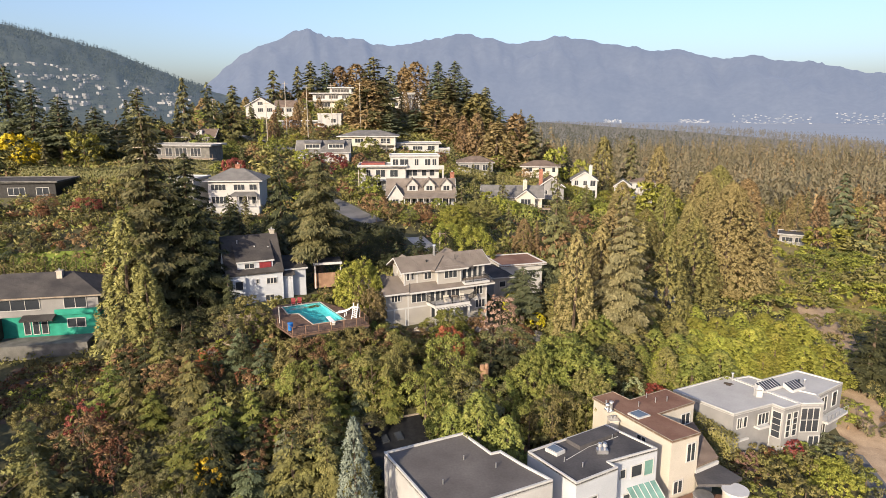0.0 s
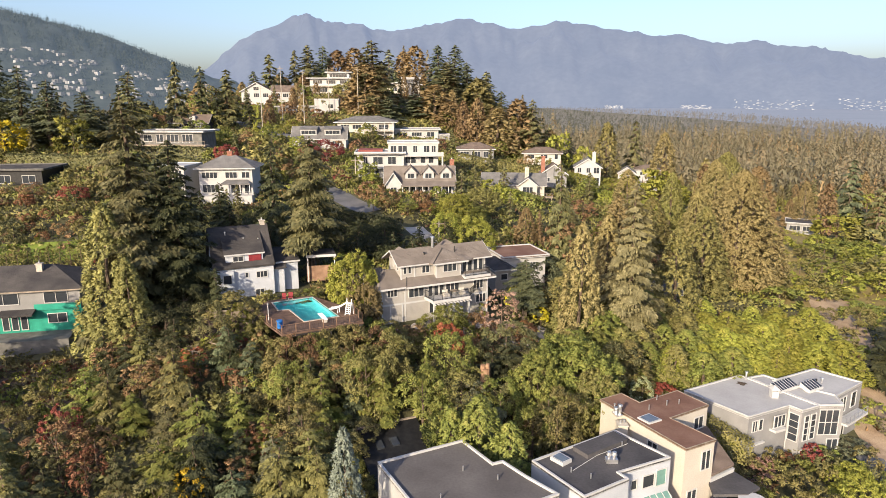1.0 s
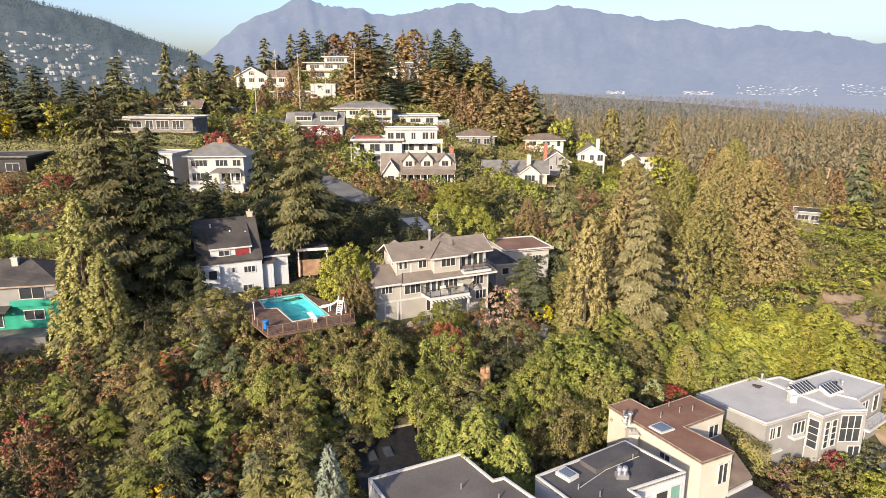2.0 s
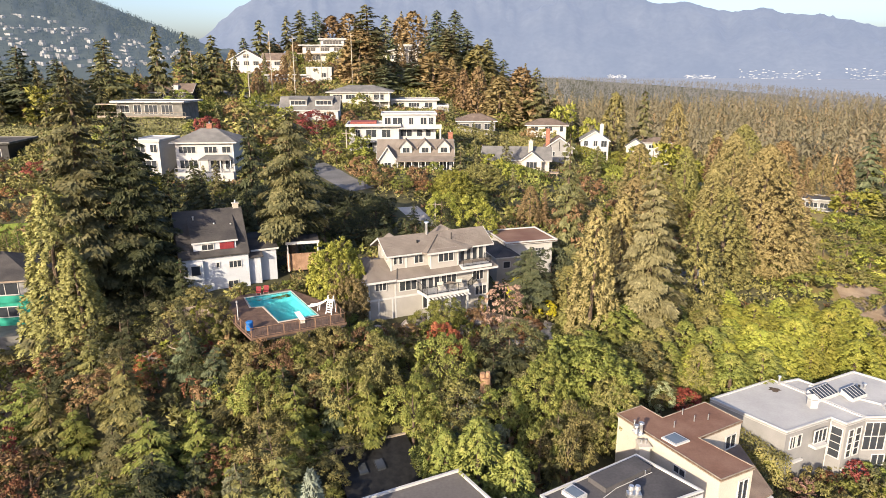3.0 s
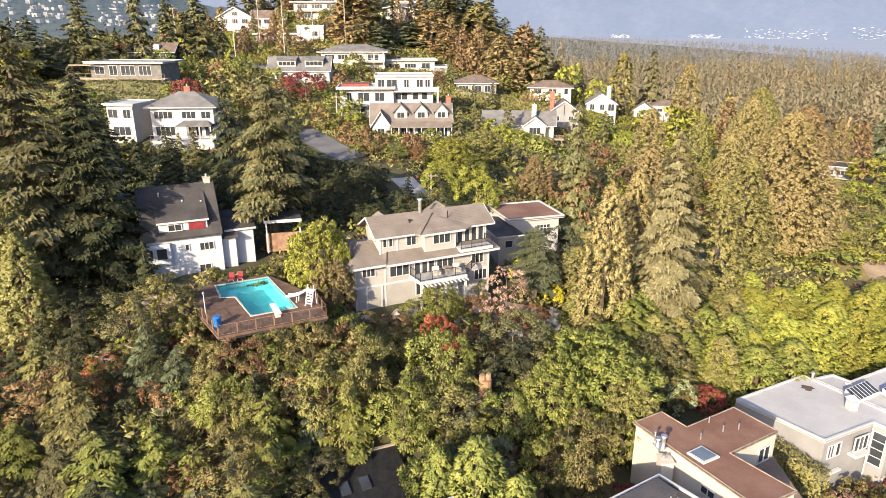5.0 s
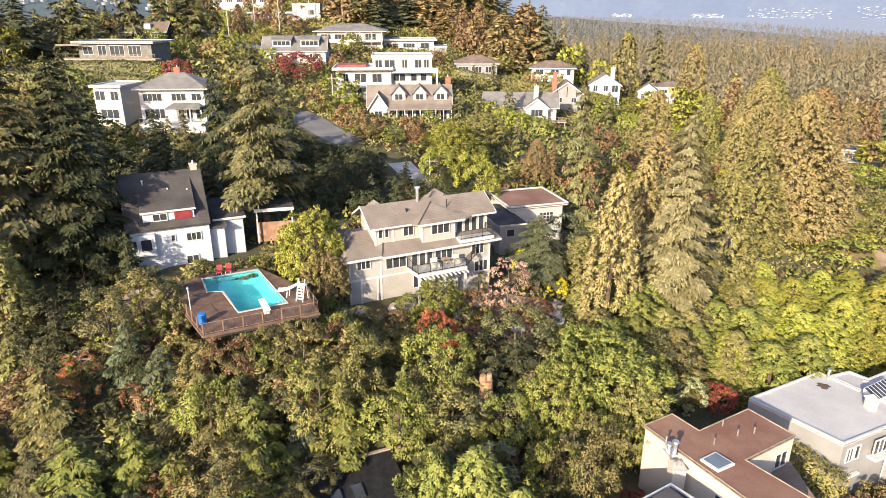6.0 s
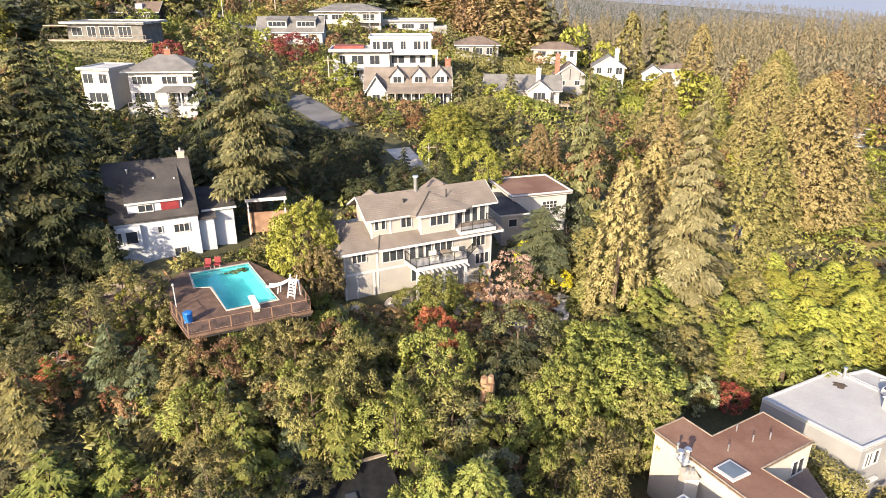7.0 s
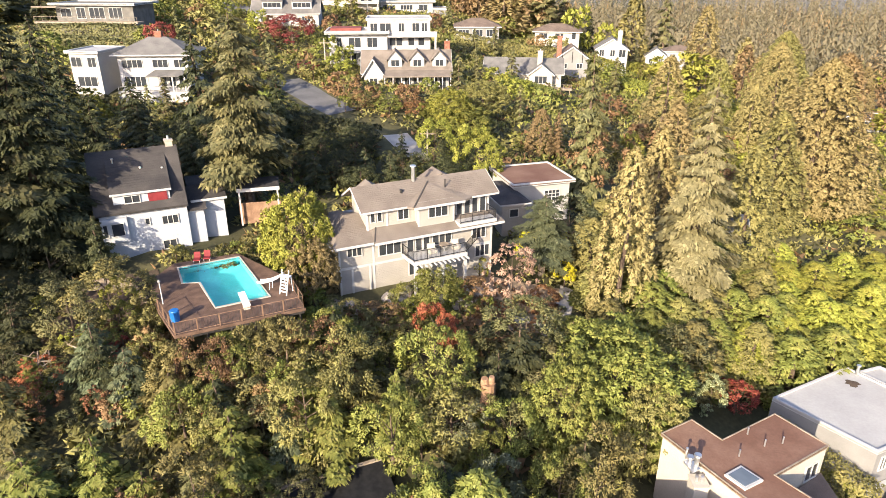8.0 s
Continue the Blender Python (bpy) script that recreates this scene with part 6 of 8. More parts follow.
    part("platform", box(B(), -0.05, 0.68, -0.1, 0.4, 1.38, 1.45), M_PLASTIC, sl)
    for k in range(6):
        part("tread", box(B(), 0, 0.64, -0.56 + k * 0.085, -0.4 + k * 0.085, 0.24 + k * 0.25, 0.29 + k * 0.25), M_PLASTIC, sl)
    x, y = -14.5, 80.9
    db = thing("diving_board", "short white diving board over the pool", "board", x, y, 4.95, 26)
    part("board", box(B(), -0.28, 0.28, -1.1, 1.5, 0.42, 0.5), M_PLASTIC, db)
    part("stand", box(B(), -0.25, 0.25, -0.9, -0.3, 0, 0.42), M_PAVE, db)
    for x, y in ((-21.3, 89.3), (-20.5, 89.7)):
        ch = thing("lounge_chair", "red-cushioned lounge chair beside the pool", "chair", x, y, 4.95, 10, "red chairs by the pool")
        ch.scale = (0.72, 0.72, 0.75)
        part("seat", box(B(), -0.4, 0.4, -0.5, 0.35, 0.3, 0.45), M_RED, ch)
        part("backrest", hull(B(), [(-0.4, 0.3, 0.45), (0.4, 0.3, 0.45), (0.4, 0.6, 1.1), (-0.4, 0.6, 1.1)], 0.12), M_RED, ch)
        for lx in (-0.36, 0.36):
            for ly in (-0.45, 0.35):
                part("leg", box(B(), lx - 0.03, lx + 0.03, ly - 0.03, ly + 0.03, 0, 0.3), M_TRIM, ch)
    x, y = -19.2, 78.3
    tb = thing("water_barrel", "blue plastic barrel and bins by the deck rail", "barrel", x, y, 4.95)
    part("body", tube(B(), (0, 0, 0), (0, 0, 0.85), 0.34, 0.37, 14), M_BLUE, tb)
    part("lid", tube(B(), (0, 0, 0.85), (0, 0, 0.95), 0.39, 0.33, 14), M_BLUE, tb)
    x, y = W(-8.1, 2.4)
    lp = thing("garden_lamp", "white globe lamp on a post", "lamp", x, y, 4.95)
    part("post", tube(B(), (0, 0, 0), (0, 0, 1.9), 0.05, 0.05, 8), M_TRIM, lp)
    part("globe", tube(tube(B(), (0, 0, 1.9), (0, 0, 2.05), 0.07, 0.14, 10), (0, 0, 2.05), (0, 0, 2.2), 0.14, 0.06, 10), M_GREYW, lp)
    # deck fence
    f = thing("deck_fence", "low brown slatted fence along the deck edge", "fence", 0, 0, 0)
    pm = bpy.data.meshes.new("post")
    bm = box(B(), -0.045, 0.045, -0.045, 0.045, 0, 1.12)
    bm.to_mesh(pm), bm.free()
    sm = bpy.data.meshes.new("slat")
    bm = box(B(), -0.012, 0.012, -0.008, 0.008, 0.08, 0.98)
    bm.to_mesh(sm), bm.free()
    for (a0, a1), (b0, b1), gap in (((2.1, -3.2), (-7.7, -3.2), 0.26), ((2.1, -3.2), (2.1, 1.6), 0.26), ((-7.7, -3.2), (-8.5, 1.4), 0.0)):
        L = math.hypot(b0 - a0, b1 - a1)
        yaw = 26 + math.degrees(math.atan2(b1 - a1, b0 - a0))
        n = round(L / 1.7)
        for k in range(n + 1):
            link_mesh("post", pm, M_WOOD, f, "", pose(*W(a0 + (b0 - a0) * k / n, a1 + (b1 - a1) * k / n), 4.9, 0, 0, yaw))
        for z in (5.05, 5.98):
            part("rail", tube(B(), (*W(a0, a1), z), (*W(b0, b1), z), 0.022, 0.022, 5), M_WOOD, f)
        if gap:
            for k in range(int(L / gap)):
                link_mesh("slat", sm, M_DARKW, f, "", pose(*W(a0 + (b0 - a0) * (k + 0.5) * gap / L, a1 + (b1 - a1) * (k + 0.5) * gap / L), 4.9, 0, 0, yaw))


pool_place()


def dark_roof_house():
    h = thing("house", "low house with shade-blackened roof and two skylights under the trees", "house", -4.5, 62.5, -8.0, 24)
    KEEP.append((-6.1, 66.2, 5.9, 5.0, 24))
    walls(h, -1.4, 5, 0, 8, -6, 2.6, M_DARKW)
    # near-black roof colour stands in for the shade of the trees
    part("roof", hull(B(), [(-2.0, -0.8, 2.3), (5.6, -0.8, 2.3), (5.6, 8.6, 4.3), (-2.0, 8.6, 4.3)], 0.25), M_BLACK, h)
    part("ridge_cap", box(B(), -2.0, 5.6, 8.5, 8.75, 4.2, 4.42), M_WOODW, h)
    for x in (0.2, 1.9):
        part("skylight", hull(B(), [(x - 0.4, 4.9, 3.68), (x + 0.4, 4.9, 3.68), (x + 0.4, 6.1, 3.94), (x - 0.4, 6.1, 3.94)], 0.2), M_GLASS, h)


dark_roof_house()


def stump():
    s = thing("tree_stump", "tall broken orange-brown tree stump", "stump", 5.1, 76.0, land(5.1, 76.0))
    top = 1.35 - land(5.1, 76.0)
    bm = tube(B(), (0, 0, -0.5), (0.05, 0, top - 0.55), 0.68, 0.55, 11)
    tube(bm, (-0.22, 0.02, top - 0.7), (-0.26, 0, top - 0.12), 0.36, 0.28, 8)
    tube(bm, (0.26, 0.05, top - 0.7), (0.30, 0.02, top), 0.30, 0.22, 8)
    part("stump", bm, M_RAWWOOD, s)


M_RAWWOOD = surface("raw_orange_wood", (0.22, 0.125, 0.07), (0.31, 0.20, 0.125), 0.9, 2, 12, 0.7, vary=0.2)
stump()


def boulder(x, y, r, rnd_):
    bm = B()
    bmesh.ops.create_icosphere(bm, subdivisions=2, radius=r)
    o = rnd_.random() * 50
    for v in bm.verts:
        k = 1 + 0.35 * noise.noise(v.co * (1.3 / r) + Vector((o, 0, 0)))
        v.co = Vector((v.co.x * k * 1.25, v.co.y * k, v.co.z * k * 0.75))
    ob = part("boulder", bm, M_STONE)
    ob.matrix_basis = pose(x, y, land(x, y) + r * 0.25, 0, 0, rnd_.uniform(0, 360))
    return tagged(ob, "pale rough boulder in the rock garden", "boulder", "rock garden boulders")


rk = random.Random(4)
for k in range(34):
    f = rk.random()
    boulder(-9 + 15.5 * f + rk.uniform(-0.6, 0.6), 88.0 + 6.0 * f + rk.uniform(-1.6, 0.4), rk.uniform(0.35, 0.85), rk)
for k in range(10):
    boulder(11 + rk.uniform(-1.5, 2.5), 88 + rk.uniform(-4, 4), rk.uniform(0.4, 0.8), rk)


def garden_fence(pts, h, label, mat):
    f = thing("garden_fence", label, "fence", 0, 0, 0)
    for (ax, ay), (bx, by) in zip(pts, pts[1:]):
        L = math.hypot(bx - ax, by - ay)
        n = max(1, round(L / 1.8))
        yaw = math.degrees(math.atan2(by - ay, bx - ax))
        for k in range(n + 1):
            x, y = ax + (bx - ax) * k / n, ay + (by - ay) * k / n
            part("post", box(B(), -0.06, 0.06, -0.06, 0.06, -0.4, h + 0.1), mat, f, "", pose(x, y, land(x, y), 0, 0, yaw))
        for k in range(n):
            x, y = ax + (bx - ax) * (k + 0.5) / n, ay + (by - ay) * (k + 0.5) / n
            part("panel", box(B(), -L / n / 2 + 0.06, L / n / 2 - 0.06, -0.02, 0.02, 0.1, h), mat, f, "", pose(x, y, land(x, y), 0, 0, yaw))


garden_fence([(-31, 86), (-27, 87.5), (-23, 83.5)], 1.2, "weathered board fence below the white house", M_WOODW)
garden_fence([(44, 103), (52, 104.5), (58, 104)], 1.0, "low timber fence above the cedar row", M_WOODW)


# ---- single trees ----
plant("fir", -29.5, 118.0, 25.2, 4.6, L_FIRDK_SHADE, "dark fir behind the white house")
plant("bigcedar", 28.3, 108.0, 16.9, 6.1, L_GOLD, "golden-olive cedar")
plant("bigcedar", 65.4, 140.0, 18.4, 6.9, L_RUST, "rust-tinted cedar")
plant("slimfir", 29.7, 150.0, 6.3, 3.8, L_FIR, "slim conifer")
plant("bigcedar", 17.4, 138.0, 9.6, 3.2, L_RUST, "narrow rusty cedar")
plant("slimfir", 20.1, 138.0, 9.1, 1.7, L_RUST, "narrow rusty conifer")
plant("broad", 0.5, 124.0, 11.6, 2.4, L_BRIGHT, "bright green tree")
plant("broad", 6.4, 118.0, 11.0, 3.4, L_BRIGHT, "bright green shrubby tree behind the house")
plant("airy", 22.8, 122.0, 10.1, 4.1, L_ORANGE, "nearly bare russet tree with pinkish leaves")
plant("oldfir", 12.6, 99.6, 8.4, 4.8, L_PINE, "gnarled dark pine with a pale trunk", bark=M_DEADW)
plant("broad", 15.9, 103.0, 6.3, 3.2, L_PINE, "dark spreading pine")
plant("cedar", 47.4, 96.0, -0.6, 4.4, L_BRIGHT, "broad golden-green cedar with hanging sprays")
plant("cedar", 54.6, 100.0, -3.4, 4.0, L_BRIGHT, "broad golden-green cedar with hanging sprays")
plant("cedar", 41.5, 93.0, -1.0, 3.8, L_BRIGHT, "broad golden-green cedar with hanging sprays")
plant("cedar", -7.9, 53.0, 6.0, 2.5, L_BLUE, "silvery blue spruce", noun="spruce_tree")
KEEP.append((-7.9, 53.0, 2.4, 3.5, 0))
for x, y, top, r, m, lab in ((-28.5, 75.0, 3.6, 1.7, L_SCARLET, "rusty red half-dead tree on the bank"), (-14.8, 73.3, 3.4, 1.3, L_SCARLET, "small rusty red tree on the bank"), (-19.4, 65.5, 3.0, 1.4, L_REDBR, "russet tree in the thicket"),
                             (-23.3, 77.6, 4.4, 1.1, L_SCARLET, "small red tree beside the deck"), (-30.3, 73.5, 2.6, 1.3, L_REDBR, "russet tree in the thicket"), (-37.5, 62.5, 0.6, 3.0, L_ORANGE, "tan and russet tree at the thicket's edge"),
                             (-39.0, 66.0, 0.8, 2.0, L_RED, "crimson small tree at the thicket's edge"), (-23.6, 59.2, -0.6, 1.7, L_YELLOW, "golden yellow small tree in the thicket"), (-33.5, 60.0, 0.2, 2.0, L_REDBR, "russet tree in the thicket")):
    plant("airy", x, y, top, r, m, lab, "autumn trees in the thicket")
plant("fir", 66.9, 96.0, 1.0, 5.8, L_FIRDK_SHADE, "dark fir beside the drive")
plant("fir", 76.2, 104.0, 2.4, 6.9, L_FIRDK_SHADE, "dark fir beside the drive")
plant("shrub", 55.9, 86.0, -10.0, 2.5, L_BRIGHT, "yellow shrub by the drive")
plant("farbroad", -119.7, 185.0, 25.9, 5.6, L_YELLOW, "golden yellow autumn tree")
plant("broad", -89.3, 146.0, 13.4, 2.6, L_ORANGE, "russet small tree")
plant("broad", -94.9, 144.0, 9.9, 2.6, L_REDBR, "russet small tree")
plant("broad", -82.6, 142.0, 8.3, 2.5, L_OLIVE, "olive small tree")
plant("broad", -78.2, 143.0, 13.2, 2.8, L_RED, "crimson maple")
plant("farbroad", -103.5, 190.0, 25.7, 5.0, L_BRIGHT, "weeping yellow-green tree")
plant("broad", -52.7, 165.0, 20.7, 3.0, L_RED, "crimson maple beside the grey house")
plant("broad", -31.8, 185.0, 19.9, 4.5, L_RED, "red autumn tree below the white house")
plant("broad", -24.7, 165.0, 12.9, 2.1, L_RED, "red shrub")
plant("farbroad", -22.1, 172.0, 16.8, 2.7, L_GREEN, "green tree")
plant("farbroad", -43.8, 170.0, 22.6, 5.4, L_OLIVE, "olive tree")
plant("fir", -102.0, 195.0, 33.7, 8.6, L_PINE, "dark fir")
plant("fir", -115.2, 200.0, 37.0, 10.4, L_PINE, "dark fir")
plant("fir", -123.0, 200.0, 41.1, 9.2, L_PINE, "dark fir")
plant("fir", -133.2, 205.0, 46.3, 10.6, L_PINE, "tall dark fir")
plant("fir", -93.6, 205.0, 39.6, 9.5, L_FIR, "fir behind the garden")
plant("smallfar", -83.5, 215.0, 43.5, 5.4, L_FIR, "fir on the crest")
plant("smallfar", -79.0, 225.0, 42.2, 5.2, L_FIR, "fir on the crest")
plant("smallfar", -72.2, 230.0, 41.5, 6.5, L_FIR, "fir on the crest")
plant("smallfar", -78.2, 310.0, 51.1, 7.4, L_FIR, "fir on the crest")
plant("smallfar", -88.4, 320.0, 43.9, 7.2, L_PINE, "fir on the crest")
plant("smallfar", -75.0, 320.0, 43.9, 6.3, L_PINE, "fir on the crest")
plant("bigfir", -63.9, 325.0, 56.2, 10.9, L_FIR, "group of firs on the hilltop")
plant("bigfir", -57.5, 330.0, 56.0, 9.3, L_PINE, "firs on the hilltop")
plant("smallfar", -70.2, 325.0, 54.1, 6.3, L_FIR, "fir on the hilltop")
plant("farcedar", -51.5, 335.0, 53.7, 9.4, L_RUST, "rusty conifer on the hilltop")
plant("farcedar", -43.0, 335.0, 54.8, 9.4, L_RUST, "rusty conifer on the hilltop")
plant("bigfir", -27.0, 262.0, 53.2, 13.2, L_FIR, "tall fir between the hilltop houses")
plant("farcedar", -29.4, 258.0, 43.7, 9.4, L_RUST, "rusty fir between the hilltop houses")
plant("smallfar", -25.9, 330.0, 54.4, 7.4, L_GREYG, "pale conifer on the hilltop")
plant("farcedar", -13.5, 330.0, 55.5, 8.3, L_RUST, "rusty conifer on the hilltop")
plant("farcedar", -19.3, 335.0, 53.2, 7.6, L_RUST, "rusty conifer on the hilltop")
plant("bigfir", -2.4, 315.0, 55.4, 10.6, L_PINE, "dark fir on the hilltop")
plant("bigfir", 5.6, 318.0, 55.9, 10.7, L_PINE, "dark fir on the hilltop")
plant("bigfir", 1.4, 285.0, 46.1, 12.1, L_FIR, "fir on the hill")
plant("bigfir", 10.1, 295.0, 46.6, 10.7, L_PINE, "dark fir on the hill")
plant("bigfir", 18.2, 285.0, 42.6, 10.5, L_FIR, "fir on the hill")
plant("farcedar", 14.1, 275.0, 38.9, 10.1, L_OLIVE, "olive conifer on the hill")
plant("bigfir", 23.9, 280.0, 34.4, 8.8, L_PINE, "fir on the hill shoulder")
plant("smallfar", -10.8, 262.0, 33.1, 8.9, L_PINE, "dark conifer")
plant("farcedar", -3.1, 265.0, 36.4, 9.0, L_RUST, "rusty conifer")
plant("farcedar", 3.5, 255.0, 30.0, 7.3, L_RUST, "rusty conifer")
plant("smallfar", -19.9, 250.0, 32.1, 7.8, L_PINE, "dark conifer")
plant("farcedar", 19.2, 236.0, 28.1, 8.1, L_GOLD, "golden conifer")
plant("farcedar", 26.6, 240.0, 31.1, 8.9, L_RUST, "rusty conifer")
plant("bigfir", 31.0, 235.0, 31.5, 6.7, L_FIR, "fir on the shoulder")
plant("bigcedar", 24.5, 238.0, 25.5, 6.7, L_OLIVE, "olive conifer")
plant("farcedar", 58.5, 240.0, 23.1, 5.5, L_OLIVE, "conifer")
plant("smallfar", 74.4, 260.0, 24.1, 6.7, L_FIR, "fir beyond the houses")
plant("bigcedar", 69.0, 210.0, 21.5, 6.9, L_GOLD, "golden cedar beyond the houses")
plant("farbroad", 61.4, 205.0, 10.4, 7.2, L_BRIGHT, "bright green spreading shrub")
plant("farbroad", 67.0, 200.0, 8.3, 6.4, L_BRIGHT, "bright green spreading shrub")
plant("farbroad", 47.4, 225.0, 19.4, 3.9, L_BRIGHT, "bright hedge tree")
plant("farbroad", 39.9, 232.0, 19.0, 4.5, L_BRIGHT, "bright hedge tree")
plant("bigcedar", 126.0, 230.0, 3.7, 5.6, L_GOLD, "golden cedar")
plant("smallfar", 132.3, 200.0, 6.5, 7.2, L_FIR, "fir")
plant("smallfar", 160.5, 260.0, 9.1, 8.3, L_PINE, "fir")
plant("farbroad", 81.2, 140.0, -7.9, 6.4, L_BRIGHT, "bright green clump")
plant("farbroad", 81.8, 130.0, -9.9, 5.4, L_BRIGHT, "bright green clump")
plant("farbroad", 102.4, 150.0, -5.2, 6.1, L_OLIVE, "olive clump")
plant("farbroad", 126.5, 210.0, -4.9, 7.5, L_BRIGHT, "bright clump")
plant("farbroad", 131.5, 200.0, -6.7, 7.2, L_OLIVE, "olive clump")
plant("cedar", 16.7, 97.0, -2.4, 3.4, L_GREEN, "dense feathery green cedar in a row")
plant("cedar", 21.9, 101.0, -1.6, 4.1, L_GREEN, "dense feathery green cedar in a row")
plant("cedar", 27.7, 102.0, -1.3, 4.1, L_GREEN, "dense feathery green cedar in a row")
plant("cedar", 32.6, 102.0, -1.7, 4.1, L_OLIVE, "dense feathery olive cedar in a row")
plant("cedar", 37.5, 102.0, -2.0, 4.1, L_GREEN, "dense feathery green cedar in a row")
plant("cedar", 42.3, 103.0, -2.1, 4.2, L_BRIGHT, "dense feathery yellow-green cedar in a row")
plant("cedar", 47.7, 104.0, -3.0, 4.2, L_BRIGHT, "dense feathery yellow-green cedar in a row")
plant("cedar", 52.4, 104.0, -3.0, 4.2, L_BRIGHT, "dense feathery yellow-green cedar in a row")
plant("cedar", 14.2, 90.0, -1.2, 2.5, L_GREEN, "dense green cedar on the bank")
plant("cedar", 25.0, 91.0, -1.1, 3.4, L_GREEN, "dense green cedar on the bank")
plant("cedar", 28.3, 90.0, -1.2, 3.4, L_GREEN, "dense green cedar on the bank")
plant("cedar", 32.0, 90.0, -1.8, 3.1, L_BRIGHT, "dense yellow-green cedar on the bank")
plant("cedar", 37.0, 92.0, -2.3, 3.5, L_BRIGHT, "dense yellow-green cedar on the bank")
plant("cedar", 42.3, 94.0, -3.1, 3.6, L_BRIGHT, "dense yellow-green cedar on the bank")
plant("round", 16.0, 80.0, 3.0, 5.5, L_GREEN, "large dense rounded bay tree")
plant("round", 11.3, 76.0, 2.8, 3.1, L_GREEN, "rounded green tree on the bank")
plant("round", 18.0, 76.0, 1.2, 2.7, L_OLIVE, "rounded olive-green tree on the bank")
plant("broad", 12.7, 70.0, 1.2, 2.8, L_OLIVE, "tangled olive tree by the wall")
plant("broad", 10.0, 70.0, 1.2, 2.2, L_GREEN, "tangled green tree by the wall")
plant("broad", 5.3, 70.0, 3.8, 1.9, L_GREYG, "airy grey-green tree with pale leaves")
plant("broad", 1.0, 78.0, 4.8, 2.9, L_GREEN, "green tree with bright sprays")
plant("youngfir", -1.8, 74.0, 3.8, 2.6, L_GREEN, "fresh green young conifer")
plant("broad", 3.8, 70.0, 3.1, 1.6, L_GREEN, "bright green tangled tree")
plant("broad", -2.1, 72.0, 2.3, 2.9, L_GREEN, "green tangled tree on the bank")
plant("broad", 1.2, 66.0, 2.7, 2.9, L_GREEN, "bright green tangled tree")
plant("broad", -6.1, 76.0, 4.7, 2.7, L_OLIVE, "olive tree with russet tips")
plant("broad", -8.5, 73.0, 4.7, 2.5, L_OLIVE, "olive tree with russet tips")
plant("shrub", 16.8, 70.0, -1.5, 1.2, L_RED, "dark red shrub beside the wall")
plant("cedar", 3.8, 63.6, 3.6, 3.3, L_GREEN, "bright green cedar with soft sprays")
plant("cedar", 6.6, 62.0, 1.6, 2.8, L_GREEN, "bright green cedar with soft sprays")
plant("cedar", 1.0, 64.8, 1.6, 2.6, L_GREEN, "green cedar with soft sprays")
plant("oldfir", -20.1, 104.0, 26.9, 7.0, L_FIR, "old fir with drooping boughs behind the carport")
plant("hugefir", 27.4, 96.0, 21.2, 6.6, L_SILV, "silvery fir with layered boughs")
plant("giantcedar", 67.0, 165.0, 17.4, 8.7, L_GOLD, "broad golden cedar in the sun")
plant("giantcedar", 80.3, 190.0, 17.2, 9.4, L_OLIVE, "tall golden cedar in the sun")
plant("giantcedar", 59.3, 133.0, 18.5, 9.6, L_GOLD, "large golden cedar with drooping sprays")
plant("bigcedar", 49.3, 125.0, 12.2, 5.6, L_OLIVE, "olive-gold cedar in the sun")
plant("bigcedar", 19.5, 93.0, 15.5, 3.8, L_GOLD, "golden columnar cedar in the sun")
plant("bigcedar", 26.1, 105.0, 14.7, 4.9, L_GOLD, "golden cedar behind the row")
plant("bigcedar", 38.2, 108.0, 11.7, 5.0, L_OLIVE, "olive cedar behind the row")
plant("fir", 21.2, 121.0, 21.3, 4.6, L_FIR, "mid-green fir beside the lane")
plant("round", -12.2, 91.2, 11.6, 3.2, L_BRIGHT, "willowy yellow-green tree beside the slide")
plant("round", -10.4, 88.6, 9.0, 2.2, L_GOLD, "hanging golden-olive tree beside the pool")
plant("broad", -12.3, 94.0, 9.9, 2.8, L_GOLD, "willowy yellow-green tree by the pool")
plant("round", 2.6, 140.0, 11.9, 4.2, L_BRIGHT, "large yellow-green broadleaf tree")
plant("round", 8.6, 150.0, 11.6, 4.2, L_OLIVE, "olive broadleaf tree with rusty tips")
plant("round", 4.8, 138.0, 9.6, 4.6, L_GREEN, "green spreading tree behind the house")
plant("hugefir", -40.4, 89.0, 32.8, 9.4, L_FIR, "tall shaggy fir with pale sunlit boughs")
# this fir's shade is put into its dark needle colour
plant("hugefir", -36.0, 91.5, 27.4, 7.4, L_FIRDK_SHADE, "tall dark fir standing in shade")
plant("bigcedar", -42.0, 84.5, 19.5, 5.2, L_OLIVE, "olive conifer with hanging foliage")
plant("bigcedar", -38.6, 82.0, 13.0, 4.2, L_OLIVE, "dense conifer with hanging foliage")
plant("broad", -25.4, 82.0, 8.1, 1.6, L_BRIGHT, "bright rounded bush below the white house")
plant("fir", -44.4, 106.0, 23.7, 4.4, L_FIRDK_SHADE, "dark fir above the white house")
plant("fir", -45.4, 112.0, 18.7, 3.9, L_FIRDK_SHADE, "dark fir above the white house")
plant("fir", -42.2, 106.5, 23.6, 4.4, L_FIRDK_SHADE, "dark fir above the white house")
plant("fir", -39.0, 109.0, 17.5, 4.0, L_FIRDK_SHADE, "dark fir above the white house")
plant("fir", -59.3, 135.0, 24.1, 5.0, L_FIRDK_SHADE, "dark fir behind the white house")
plant("fir", -53.6, 130.0, 20.3, 3.7, L_FIRDK_SHADE, "dark fir beside the white houses")
plant("airy", 8.4, 92.0, 5.2, 2.7, L_PINK, "pale pinkish-brown ornamental maple beside the house", group="garden plants round the house")
